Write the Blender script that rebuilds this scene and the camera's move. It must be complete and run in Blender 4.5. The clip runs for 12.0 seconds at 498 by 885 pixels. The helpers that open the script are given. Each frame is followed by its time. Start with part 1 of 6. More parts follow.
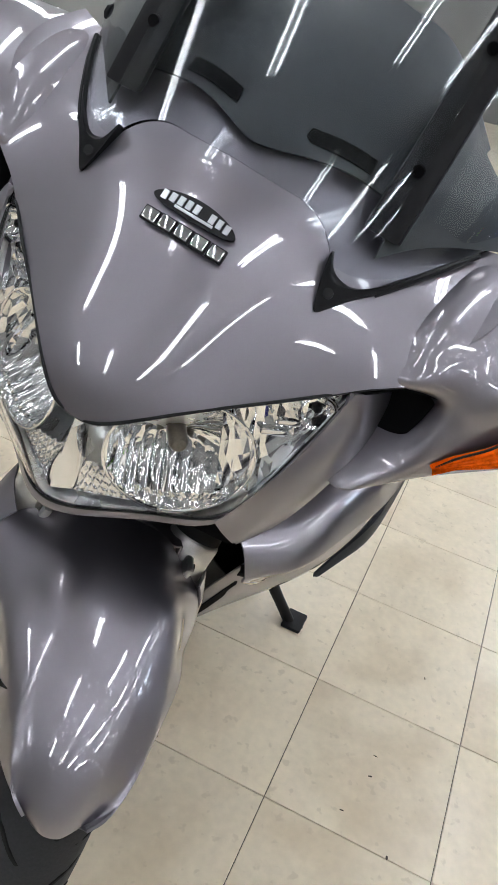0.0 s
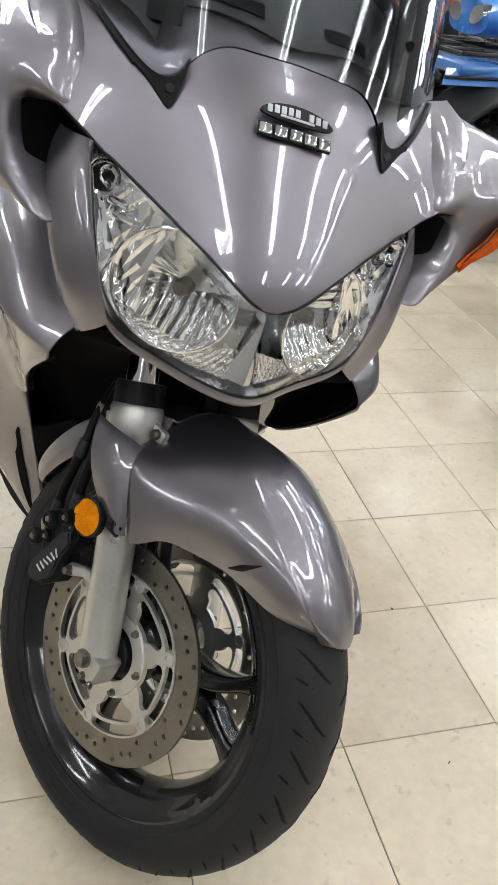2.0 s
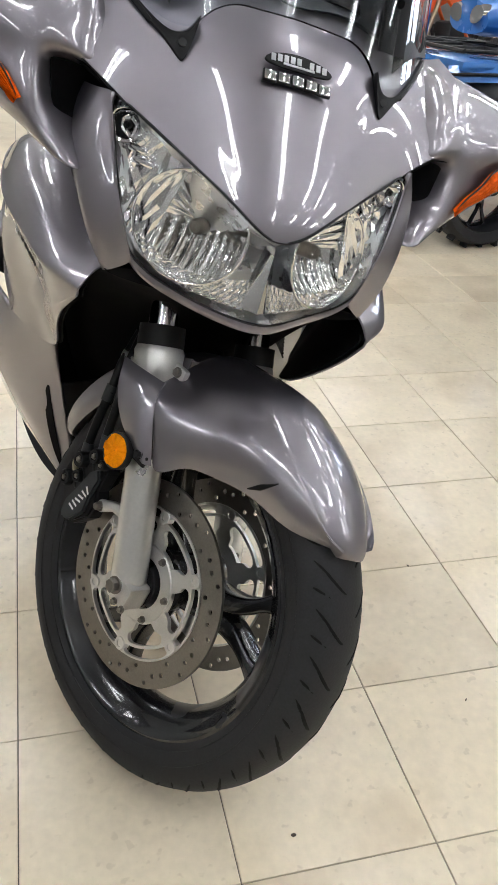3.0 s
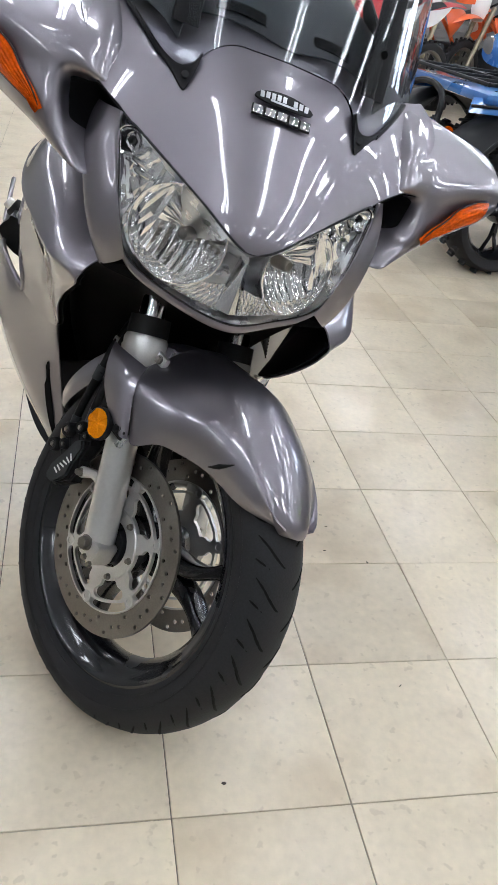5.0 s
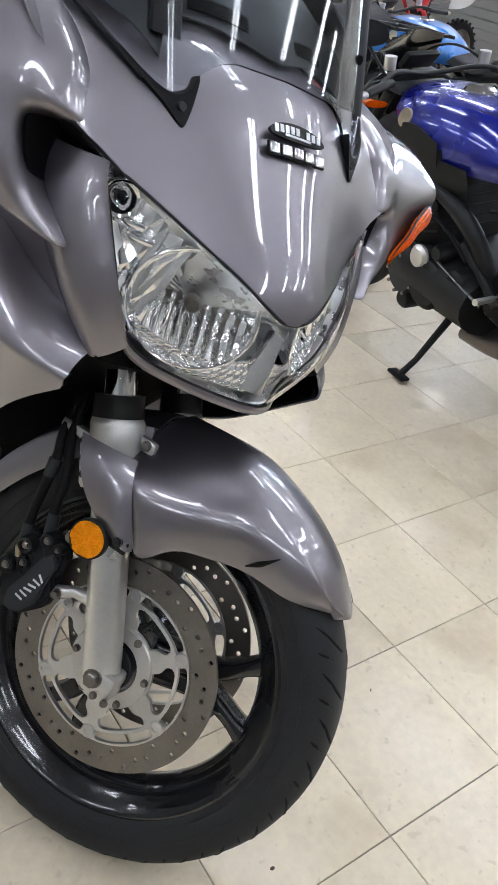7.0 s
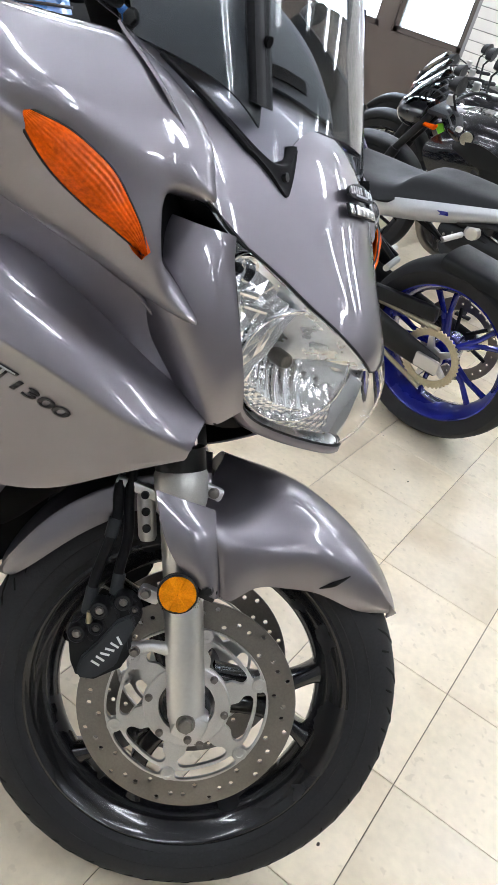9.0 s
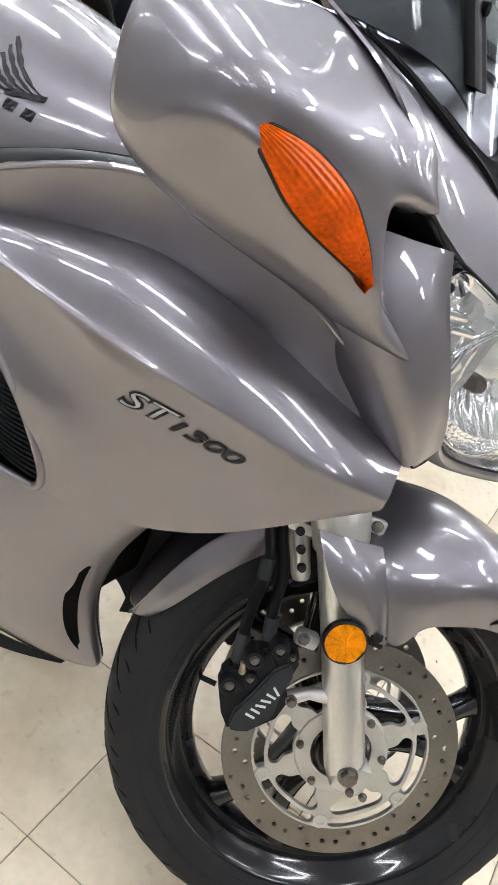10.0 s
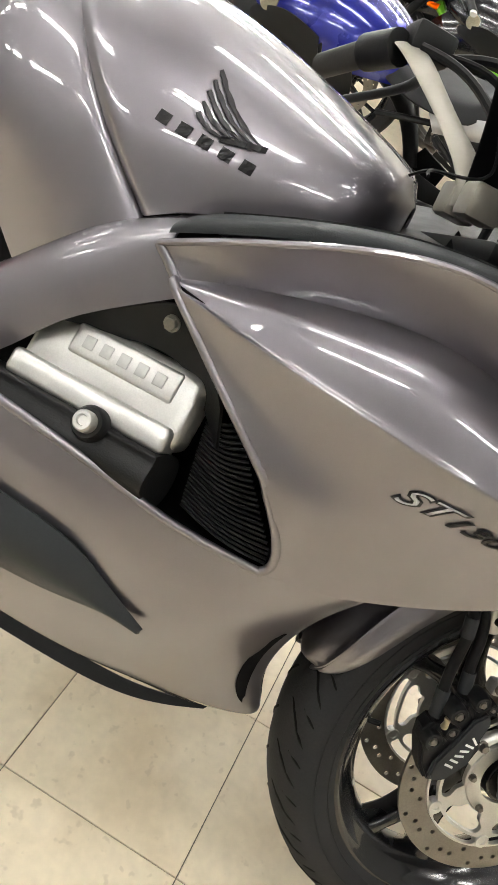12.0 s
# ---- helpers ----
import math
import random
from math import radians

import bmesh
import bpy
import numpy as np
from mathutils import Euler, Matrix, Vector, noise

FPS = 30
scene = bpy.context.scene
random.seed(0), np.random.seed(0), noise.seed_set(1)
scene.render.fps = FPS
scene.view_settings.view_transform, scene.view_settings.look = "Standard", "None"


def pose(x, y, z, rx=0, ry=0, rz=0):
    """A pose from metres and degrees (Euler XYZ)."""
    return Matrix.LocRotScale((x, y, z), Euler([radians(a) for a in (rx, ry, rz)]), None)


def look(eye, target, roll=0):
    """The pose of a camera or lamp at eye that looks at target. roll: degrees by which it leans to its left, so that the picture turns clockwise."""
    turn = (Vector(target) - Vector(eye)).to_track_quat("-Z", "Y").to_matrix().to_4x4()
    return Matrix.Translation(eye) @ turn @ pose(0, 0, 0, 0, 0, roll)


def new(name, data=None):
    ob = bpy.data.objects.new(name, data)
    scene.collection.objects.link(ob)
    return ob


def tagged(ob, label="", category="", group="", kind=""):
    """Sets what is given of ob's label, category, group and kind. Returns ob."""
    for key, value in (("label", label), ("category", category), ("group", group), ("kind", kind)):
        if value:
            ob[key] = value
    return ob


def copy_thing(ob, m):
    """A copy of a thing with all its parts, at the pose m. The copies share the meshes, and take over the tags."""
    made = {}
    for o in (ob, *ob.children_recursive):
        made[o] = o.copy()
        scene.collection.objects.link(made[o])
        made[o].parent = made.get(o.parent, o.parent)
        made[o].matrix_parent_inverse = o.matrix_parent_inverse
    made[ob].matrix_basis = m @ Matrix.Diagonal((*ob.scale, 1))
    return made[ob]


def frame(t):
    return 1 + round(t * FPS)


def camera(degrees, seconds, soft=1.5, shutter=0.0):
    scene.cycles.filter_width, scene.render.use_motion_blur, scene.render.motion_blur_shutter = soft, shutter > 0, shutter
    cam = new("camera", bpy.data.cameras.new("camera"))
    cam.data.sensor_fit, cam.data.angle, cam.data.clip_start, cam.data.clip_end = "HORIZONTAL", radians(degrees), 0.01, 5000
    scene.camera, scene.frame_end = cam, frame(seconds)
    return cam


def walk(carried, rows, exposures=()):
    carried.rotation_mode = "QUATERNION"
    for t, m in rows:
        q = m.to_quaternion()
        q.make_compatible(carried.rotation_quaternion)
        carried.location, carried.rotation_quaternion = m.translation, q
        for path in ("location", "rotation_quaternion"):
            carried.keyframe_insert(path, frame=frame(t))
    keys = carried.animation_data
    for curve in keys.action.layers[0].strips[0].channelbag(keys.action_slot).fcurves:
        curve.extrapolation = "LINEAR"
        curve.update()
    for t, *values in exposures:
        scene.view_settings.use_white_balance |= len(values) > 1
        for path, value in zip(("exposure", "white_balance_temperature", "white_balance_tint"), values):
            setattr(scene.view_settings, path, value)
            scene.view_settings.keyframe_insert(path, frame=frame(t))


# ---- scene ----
cam = camera(35.2, 12.0)
PATH = [
    (0, (0.368, -0.259, 1.224), (-0.088, 1.381, 0.174), 13.7),
    (0.5, (0.204, -0.292, 1.199), (-0.025, 1.386, 0.134), 12.7),
    (1, (0.063, -0.289, 1.183), (0.184, 1.316, -0.005), 10.6),
    (1.5, (-0.084, -0.384, 1.175), (0.335, 1.202, 0.031), 10.3),
    (2, (-0.2, -0.467, 1.17), (0.336, 1.134, 0.098), 7.4),
    (2.5, (-0.235, -0.516, 1.143), (0.3, 1.098, 0.09), 5.5),
    (3, (-0.223, -0.591, 1.112), (0.27, 1.048, 0.077), 4.9),
    (3.2, (-0.222, -0.632, 1.11), (0.264, 1.019, 0.09), 5.0),
    (4.8, (-0.18, -0.754, 1.169), (0.234, 0.916, 0.15), 8.9),
    (5, (-0.187, -0.733, 1.17), (0.275, 0.917, 0.138), 10.0),
    (5.5, (-0.285, -0.651, 1.191), (0.377, 0.919, 0.142), 12.7),
    (6, (-0.399, -0.589, 1.213), (0.387, 0.908, 0.146), 14.3),
    (6.5, (-0.477, -0.466, 1.204), (0.401, 0.954, 0.102), 14.6),
    (7, (-0.511, -0.316, 1.203), (0.625, 0.92, 0.115), 13.8),
    (7.2, (-0.54, -0.27, 1.211), (0.691, 0.877, 0.131), 14.4),
    (8.8, (-0.806, -0.021, 1.222), (0.78, 0.665, 0.215), 18.9),
    (9, (-0.812, 0.016, 1.218), (0.76, 0.715, 0.196), 18.6),
    (9.5, (-0.815, 0.137, 1.199), (0.721, 0.863, 0.142), 17.4),
    (10, (-0.785, 0.258, 1.186), (0.731, 0.899, 0.05), 17.5),
    (10.5, (-0.783, 0.371, 1.176), (0.764, 0.87, 0.011), 19.0),
    (11, (-0.798, 0.504, 1.18), (0.796, 0.833, 0.018), 20.8),
    (11.5, (-0.827, 0.604, 1.196), (0.773, 0.859, 0.022), 21.8),
    (12, (-0.859, 0.676, 1.187), (0.715, 0.939, -0.019), 23.6),
]
walk(cam, [(t, look(eye, target, roll)) for t, eye, target, roll in PATH],
     exposures=[(0, -0.06, 5950, 10), (2.5, 0.08, 6200, 10), (5.5, -0.06, 5800, 11), (8, 0.12, 5800, 11), (9.5, 0.40, 5900, 11), (10.5, 0.62, 6200, 11), (12, 0.55, 6650, 8)])

# ---- world and exposure ----
world = bpy.data.worlds.new("world")
scene.world = world
world.use_nodes = True
world.node_tree.nodes["Background"].inputs[0].default_value = (0.62, 0.72, 0.85, 1)
world.node_tree.nodes["Background"].inputs[1].default_value = 1.0


# ---- materials ----
def material(name, base, rough=0.5, metal=0.0, coat=0.0, vary=0.12, scale=6.0, fine=180.0, bump=0.0, spec=0.5,
             emit=0.0, glass=0.0, coat_rough=0.03, stain=None, per_piece=0.0, rough_vary=0.08, fleck=None):
    """A surface with variation at two scales: broad stains and fine grain."""
    m = bpy.data.materials.new(name)
    m.use_nodes = True
    nodes, links = m.node_tree.nodes, m.node_tree.links
    p = nodes["Principled BSDF"]
    p.inputs["Roughness"].default_value = rough
    p.inputs["Metallic"].default_value = metal
    p.inputs["Coat Weight"].default_value = coat
    p.inputs["Coat Roughness"].default_value = coat_rough
    p.inputs["Specular IOR Level"].default_value = spec
    p.inputs["Transmission Weight"].default_value = glass
    p.inputs["Base Color"].default_value = (*base, 1)
    if emit:
        p.inputs["Emission Color"].default_value = (*base, 1)
        p.inputs["Emission Strength"].default_value = emit
        return m
    if glass:
        return m
    co = nodes.new("ShaderNodeTexCoord")
    broad = nodes.new("ShaderNodeTexNoise")
    broad.inputs["Scale"].default_value, broad.inputs["Detail"].default_value = scale, 5
    grain = nodes.new("ShaderNodeTexNoise")
    grain.inputs["Scale"].default_value, grain.inputs["Detail"].default_value = fine, 3
    where = co.outputs["Object"]
    if per_piece:
        # every piece is cut from another part of the sheet
        info = nodes.new("ShaderNodeObjectInfo")
        off = nodes.new("ShaderNodeVectorMath")
        off.operation = "MULTIPLY_ADD"
        links.new(info.outputs["Random"], off.inputs[0])
        off.inputs[1].default_value = (41.0, 67.0, 23.0)
        links.new(where, off.inputs[2])
        where = off.outputs["Vector"]
    for n in (broad, grain):
        links.new(where, n.inputs["Vector"])
    both = nodes.new("ShaderNodeMath")
    both.operation = "ADD"
    links.new(broad.outputs["Fac"], both.inputs[0])
    links.new(grain.outputs["Fac"], both.inputs[1])
    span = nodes.new("ShaderNodeMapRange")
    span.inputs["From Min"].default_value, span.inputs["From Max"].default_value = 0.6, 1.4
    span.inputs["To Min"].default_value, span.inputs["To Max"].default_value = 1 - vary, 1 + vary
    links.new(both.outputs[0], span.inputs["Value"])
    mul = nodes.new("ShaderNodeVectorMath")
    mul.operation = "SCALE"
    mul.inputs[0].default_value = base
    out = span.outputs["Result"]
    if per_piece:
        pr = nodes.new("ShaderNodeMapRange")
        pr.inputs["To Min"].default_value, pr.inputs["To Max"].default_value = 1 - per_piece, 1 + per_piece
        links.new(info.outputs["Random"], pr.inputs["Value"])
        mm = nodes.new("ShaderNodeMath")
        mm.operation = "MULTIPLY"
        links.new(out, mm.inputs[0])
        links.new(pr.outputs["Result"], mm.inputs[1])
        out = mm.outputs[0]
    links.new(out, mul.inputs["Scale"])
    col = mul.outputs["Vector"]
    if stain:
        st = nodes.new("ShaderNodeTexNoise")
        st.inputs["Scale"].default_value, st.inputs["Detail"].default_value = stain[1], 6
        links.new(where, st.inputs["Vector"])
        sr = nodes.new("ShaderNodeMapRange")
        sr.inputs["From Min"].default_value, sr.inputs["From Max"].default_value = stain[2], stain[3]
        links.new(st.outputs["Fac"], sr.inputs["Value"])
        mix = nodes.new("ShaderNodeMix")
        mix.data_type = "RGBA"
        links.new(sr.outputs["Result"], mix.inputs["Factor"])
        links.new(col, mix.inputs["A"])
        mix.inputs["B"].default_value = (*stain[0], 1)
        col = mix.outputs["Result"]
    if fleck:
        fl = nodes.new("ShaderNodeTexNoise")
        fl.inputs["Scale"].default_value, fl.inputs["Detail"].default_value = fleck[1], 2
        links.new(where, fl.inputs["Vector"])
        fr = nodes.new("ShaderNodeMapRange")
        fr.inputs["From Min"].default_value, fr.inputs["From Max"].default_value = fleck[2], fleck[2] + 0.06
        fr.inputs["To Max"].default_value = fleck[3]
        links.new(fl.outputs["Fac"], fr.inputs["Value"])
        mx = nodes.new("ShaderNodeMix")
        mx.data_type = "RGBA"
        links.new(fr.outputs["Result"], mx.inputs["Factor"])
        links.new(col, mx.inputs["A"])
        mx.inputs["B"].default_value = (*fleck[0], 1)
        col = mx.outputs["Result"]
    links.new(col, p.inputs["Base Color"])
    rr = nodes.new("ShaderNodeMapRange")
    rr.inputs["From Min"].default_value, rr.inputs["From Max"].default_value = 0.3, 0.7
    rr.inputs["To Min"].default_value, rr.inputs["To Max"].default_value = max(0.02, rough - rough_vary), min(1, rough + rough_vary)
    links.new(broad.outputs["Fac"], rr.inputs["Value"])
    links.new(rr.outputs["Result"], p.inputs["Roughness"])
    if bump:
        b = nodes.new("ShaderNodeBump")
        b.inputs["Strength"].default_value, b.inputs["Distance"].default_value = 0.6, bump
        links.new(grain.outputs["Fac"], b.inputs["Height"])
        links.new(b.outputs["Normal"], p.inputs["Normal"])
    return m


PAINT = material("silver_paint", (0.205, 0.192, 0.216), 0.40, 0.90, 1.0, vary=0.05, scale=3, fine=900, rough_vary=0.03, coat_rough=0.015)
PAINT.node_tree.nodes["Principled BSDF"].inputs["Coat IOR"].default_value = 1.65
BLACK = material("black_plastic", (0.007, 0.0073, 0.008), 0.5, 0, 0, spec=0.25, vary=0.25, scale=14, fine=500, bump=0.0004)
GREY = material("grey_plastic", (0.024, 0.027, 0.030), 0.55, 0, 0, spec=0.3, vary=0.2, scale=10, fine=700, bump=0.0005)
# near-black for dark parts and for shade painted into gaps and hollows
VOID = material("shade_and_black_parts", (0.0025, 0.0025, 0.003), 0.8, 0, 0, vary=0.3, spec=0.08)
RIM = material("black_gloss_alloy", (0.006, 0.0063, 0.008), 0.24, 0.0, 0.6, vary=0.2, spec=0.4)
RUBBER = material("tyre_rubber", (0.018, 0.018, 0.0195), 0.66, 0, 0, spec=0.25, vary=0.25, scale=9, fine=300, bump=0.0006)
STEEL = material("brushed_steel", (0.23, 0.215, 0.195), 0.38, 1, 0, vary=0.15, scale=20, fine=400)
ALLOY = material("cast_alloy", (0.63, 0.625, 0.61), 0.36, 0.9, 0, vary=0.1, scale=12, fine=500, bump=0.0002)
LETTER = material("worn_alloy_lettering", (0.47, 0.47, 0.46), 0.42, 0.9, vary=0.1)
FORK = material("fork_grey", (0.70, 0.70, 0.69), 0.33, 0.9, 0.3, vary=0.06)
CHROME = material("chrome", (0.85, 0.86, 0.88), 0.06, 1, 0, vary=0.03)
# near-black that paints the shade inside grooves and slots
HOLE = material("hole_shade", (0.003, 0.003, 0.003), 0.85, spec=0.2)
RAIL = material("matt_black_bracket", (0.005, 0.005, 0.006), 0.5, vary=0.25, spec=0.15, bump=0.0003)
AMBER = material("amber_lens", (0.55, 0.075, 0.0003), 0.12, 0, 0.0, spec=0.10, vary=0.45, scale=38, fine=260)
REFLECT = material("amber_reflector", (0.72, 0.235, 0.001), 0.2, 0, 0.0, spec=0.08, vary=0.25, scale=60, fine=500)
GLASS = material("clear_lens", (1, 1, 1), 0.0, 0, 0, glass=1.0)
GLASS.node_tree.nodes["Principled BSDF"].inputs["IOR"].default_value = 1.12
SCREEN = material("smoked_screen", (0.80, 0.83, 0.85), 0.0, 0, 0, glass=1.0)
SCREEN.node_tree.nodes["Principled BSDF"].inputs["IOR"].default_value = 1.38
BAR = material("champagne_alloy", (0.31, 0.29, 0.25), 0.40, 0.35, 0.2, vary=0.05)
WHITE = material("white_print", (0.75, 0.75, 0.74), 0.5, vary=0.04)
DECAL = material("dark_decal", (0.014, 0.014, 0.016), 0.35, 0, 0, vary=0.1, spec=0.25)
TILE = material("vinyl_tile", (0.735, 0.642, 0.485), 0.30, 0, 0.15, vary=0.095, scale=9, fine=60, per_piece=0.06, rough_vary=0.012,
                stain=((0.47, 0.36, 0.22), 4.0, 0.50, 0.92), coat_rough=0.12, bump=0.0002, fleck=((0.46, 0.38, 0.27), 48.0, 0.64, 0.34))
CRUMB = material("dirt_crumb", (0.06, 0.045, 0.03), 0.9, vary=0.3)
JOINT = material("tile_joint", (0.13, 0.11, 0.085), 0.8, vary=0.3)
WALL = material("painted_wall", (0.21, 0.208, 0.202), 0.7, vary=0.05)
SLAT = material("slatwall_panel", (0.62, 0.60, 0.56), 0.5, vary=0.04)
# ceiling colour darkened to grey so less light bounces onto the bikes
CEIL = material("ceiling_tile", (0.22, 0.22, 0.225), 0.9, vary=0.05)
TUBE = material("fluorescent_tube", (1.0, 0.99, 0.97), emit=36.0)
DAY = material("daylight", (0.85, 0.93, 1.0), emit=9.0)
BLUE = material("blue_paint", (0.005, 0.010, 0.22), 0.25, 0.3, 1.0, vary=0.02)
SKYBLUE = material("light_blue_paint", (0.03, 0.15, 0.46), 0.3, 0.1, 1.0, vary=0.02)
ORANGE = material("orange_plastic", (0.75, 0.12, 0.02), 0.35, 0, 0.3, vary=0.08)
GREEN = material("lime_plastic", (0.20, 0.62, 0.02), 0.35, 0, 0.3, vary=0.08)
RED = material("red_plastic", (0.5, 0.02, 0.02), 0.35, 0, 0.3, vary=0.08)
LEATHER = material("seat_vinyl", (0.016, 0.0165, 0.018), 0.55, vary=0.2, scale=8, fine=400, bump=0.0004, spec=0.15)
LGREY = material("light_grey_plastic", (0.42, 0.43, 0.45), 0.35, 0.3, 0.3, vary=0.05)
PRISM = material("prism_chrome", (0.86, 0.87, 0.89), 0.18, 1, 0, vary=0.1, scale=60)
REFLECTOR = material("reflector_chrome", (0.93, 0.94, 0.95), 0.11, 1, 0, vary=0.03)
HOUSING = material("satin_chrome", (0.90, 0.91, 0.92), 0.30, 1, 0, vary=0.06, scale=40)
GOLD = material("chain_gold", (0.42, 0.38, 0.27), 0.4, 0.9, vary=0.2, scale=40)
POSTER = material("poster_black", (0.02, 0.02, 0.022), 0.4, vary=0.1)
FRAMEBROWN = material("window_frame", (0.06, 0.045, 0.035), 0.5, vary=0.15)


# ---- mesh tools ----
def finish(name, bm, mat, parent=None, label="", smooth=True, basis=None, angle=40):
    me = bpy.data.meshes.new(name)
    bmesh.ops.recalc_face_normals(bm, faces=bm.faces)
    bm.to_mesh(me)
    bm.free()
    me.materials.append(mat)
    if smooth:
        me.polygons.foreach_set("use_smooth", [True] * len(me.polygons))
        me.set_sharp_from_angle(angle=radians(angle))
    ob = new(name, me)
    if parent is not None:
        ob.parent = parent
    if basis is not None:
        ob.matrix_basis = basis
    if label:
        tagged(ob, label)
    return ob


part = finish


def spline(pts, n, closed=False):
    """Smooth cubic curve, without jumps in its curvature, through pts (k, ...), resampled to n along the first axis."""
    p = np.asarray(pts, float)
    k = len(p)
    if k == 2 and not closed:
        t = np.linspace(0, 1, n).reshape(-1, *[1] * (p.ndim - 1))
        return p[0] * (1 - t) + p[1] * t
    flat = p.reshape(k, -1)
    if closed:
        a = 4 * np.eye(k) + np.roll(np.eye(k), 1, 0) + np.roll(np.eye(k), -1, 0)
        bend = np.linalg.solve(a, 6 * (np.roll(flat, -1, 0) - 2 * flat + np.roll(flat, 1, 0)))
        flat, bend = np.concatenate([flat, flat[:1]]), np.concatenate([bend, bend[:1]])
        t = np.linspace(0, k, n, endpoint=False)
    else:
        bend = np.zeros_like(flat)
        a = 4 * np.eye(k - 2) + np.eye(k - 2, k=1) + np.eye(k - 2, k=-1)
        bend[1:-1] = np.linalg.solve(a, 6 * (flat[2:] - 2 * flat[1:-1] + flat[:-2]))
        t = np.linspace(0, k - 1, n)
    i = np.minimum(t.astype(int), len(flat) - 2)
    u = (t - i)[:, None]
    w = 1 - u
    out = w * flat[i] + u * flat[i + 1] + (w ** 3 - w) * bend[i] / 6 + (u ** 3 - u) * bend[i + 1] / 6
    return out.reshape(n, *p.shape[1:])


def surface(rows, nv=24, nu=24, closed_u=False, closed_v=False):
    g = spline(np.asarray(rows, float), nv, closed_v)
    return spline(g.swapaxes(0, 1), nu, closed_u).swapaxes(0, 1)


def grid(bm, g, closed_u=False, closed_v=False):
    nv, nu = g.shape[:2]
    vs = [[bm.verts.new(q) for q in row] for row in g]
    for j in range(nv if closed_v else nv - 1):
        for i in range(nu if closed_u else nu - 1):
            j2, i2 = (j + 1) % nv, (i + 1) % nu
            try:
                bm.faces.new((vs[j][i], vs[j][i2], vs[j2][i2], vs[j2][i]))
            except ValueError:
                pass
    return vs


def shell(rows, nv=24, nu=24, thick=0.003, flip=False, ctrl=True):
    """A panel of some thickness through a net of control points."""
    g = surface(rows, nv, nu) if ctrl else np.asarray(rows, float)
    du, dv = np.gradient(g, axis=1), np.gradient(g, axis=0)
    n = np.cross(du, dv)
    n /= np.maximum(np.linalg.norm(n, axis=2, keepdims=True), 1e-9)
    if flip:
        n = -n
    bm = bmesh.new()
    a = grid(bm, g)
    b = grid(bm, g - n * thick)
    for s in (lambda v: v[0], lambda v: v[-1], lambda v: [r[0] for r in v], lambda v: [r[-1] for r in v]):
        p, q = s(a), s(b)
        for i in range(len(p) - 1):
            bm.faces.new((p[i], p[i + 1], q[i + 1], q[i]))
    bmesh.ops.remove_doubles(bm, verts=bm.verts, dist=1e-5)
    return bm


def mirror(rows):
    a = np.array(rows, float)
    a[..., 1] *= -1
    return a


def closed_loft(sections, nv=24, nu=32):
    """A closed body through closed sections, capped at both ends."""
    g = surface(sections, nv, nu, closed_u=True)
    bm = bmesh.new()
    vs = grid(bm, g, closed_u=True)
    bm.faces.new(vs[0])
    bm.faces.new(vs[-1])
    return bm


def revolve(profile, n=64, axis="y", closed=True, arc=2 * math.pi, start=0.0):
    """Profile of (r, h) turned about an axis through the origin."""
    full = abs(arc - 2 * math.pi) < 1e-6
    bm = bmesh.new()
    g = []
    for k in range(n if full else n + 1):
        t = start + arc * k / n
        row = []
        for r, h in profile:
            c, s = r * math.cos(t), r * math.sin(t)
            row.append((c, h, s) if axis == "y" else (c, s, h) if axis == "z" else (h, c, s))
        g.append(row)
    grid(bm, np.array(g), closed_u=closed, closed_v=full)
    return bm


def tube(path, radius, n=10, samples=None, closed=False, caps=True):
    """A round bar along a path; radius may be a list."""
    p = np.asarray(path, float)
    if samples:
        rad = np.interp(np.linspace(0, 1, samples), np.linspace(0, 1, len(p)), np.broadcast_to(radius, len(p)))
        p = spline(p, samples, closed)
    else:
        rad = np.broadcast_to(radius, len(p))
    bm = bmesh.new()
    tang = np.gradient(p, axis=0)
    ref = np.array((0.0, 0.0, 1.0)) if abs(tang[0][2]) < 0.9 * np.linalg.norm(tang[0]) else np.array((0.0, 1.0, 0.0))
    rings = []
    for q, t, r in zip(p, tang, rad):
        t = t / np.linalg.norm(t)
        u = np.cross(t, ref)
        u /= np.linalg.norm(u)
        v = np.cross(t, u)
        rings.append([q + r * (math.cos(a) * u + math.sin(a) * v) for a in np.linspace(0, 2 * math.pi, n, endpoint=False)])
    vs = grid(bm, np.array(rings), closed_u=True, closed_v=closed)
    if caps and not closed:
        bm.faces.new(vs[0])
        bm.faces.new(vs[-1])
    return bm


def box(size, at=(0, 0, 0), bevel=0.0, turn=None, seg=2):
    bm = bmesh.new()
    bmesh.ops.create_cube(bm, size=1)
    bmesh.ops.scale(bm, vec=size, verts=bm.verts)
    if bevel:
        bmesh.ops.bevel(bm, geom=bm.edges[:], offset=bevel, segments=seg, affect="EDGES", profile=0.5)
    if turn is not None:
        bmesh.ops.transform(bm, matrix=turn, verts=bm.verts)
    bmesh.ops.translate(bm, vec=at, verts=bm.verts)
    return bm


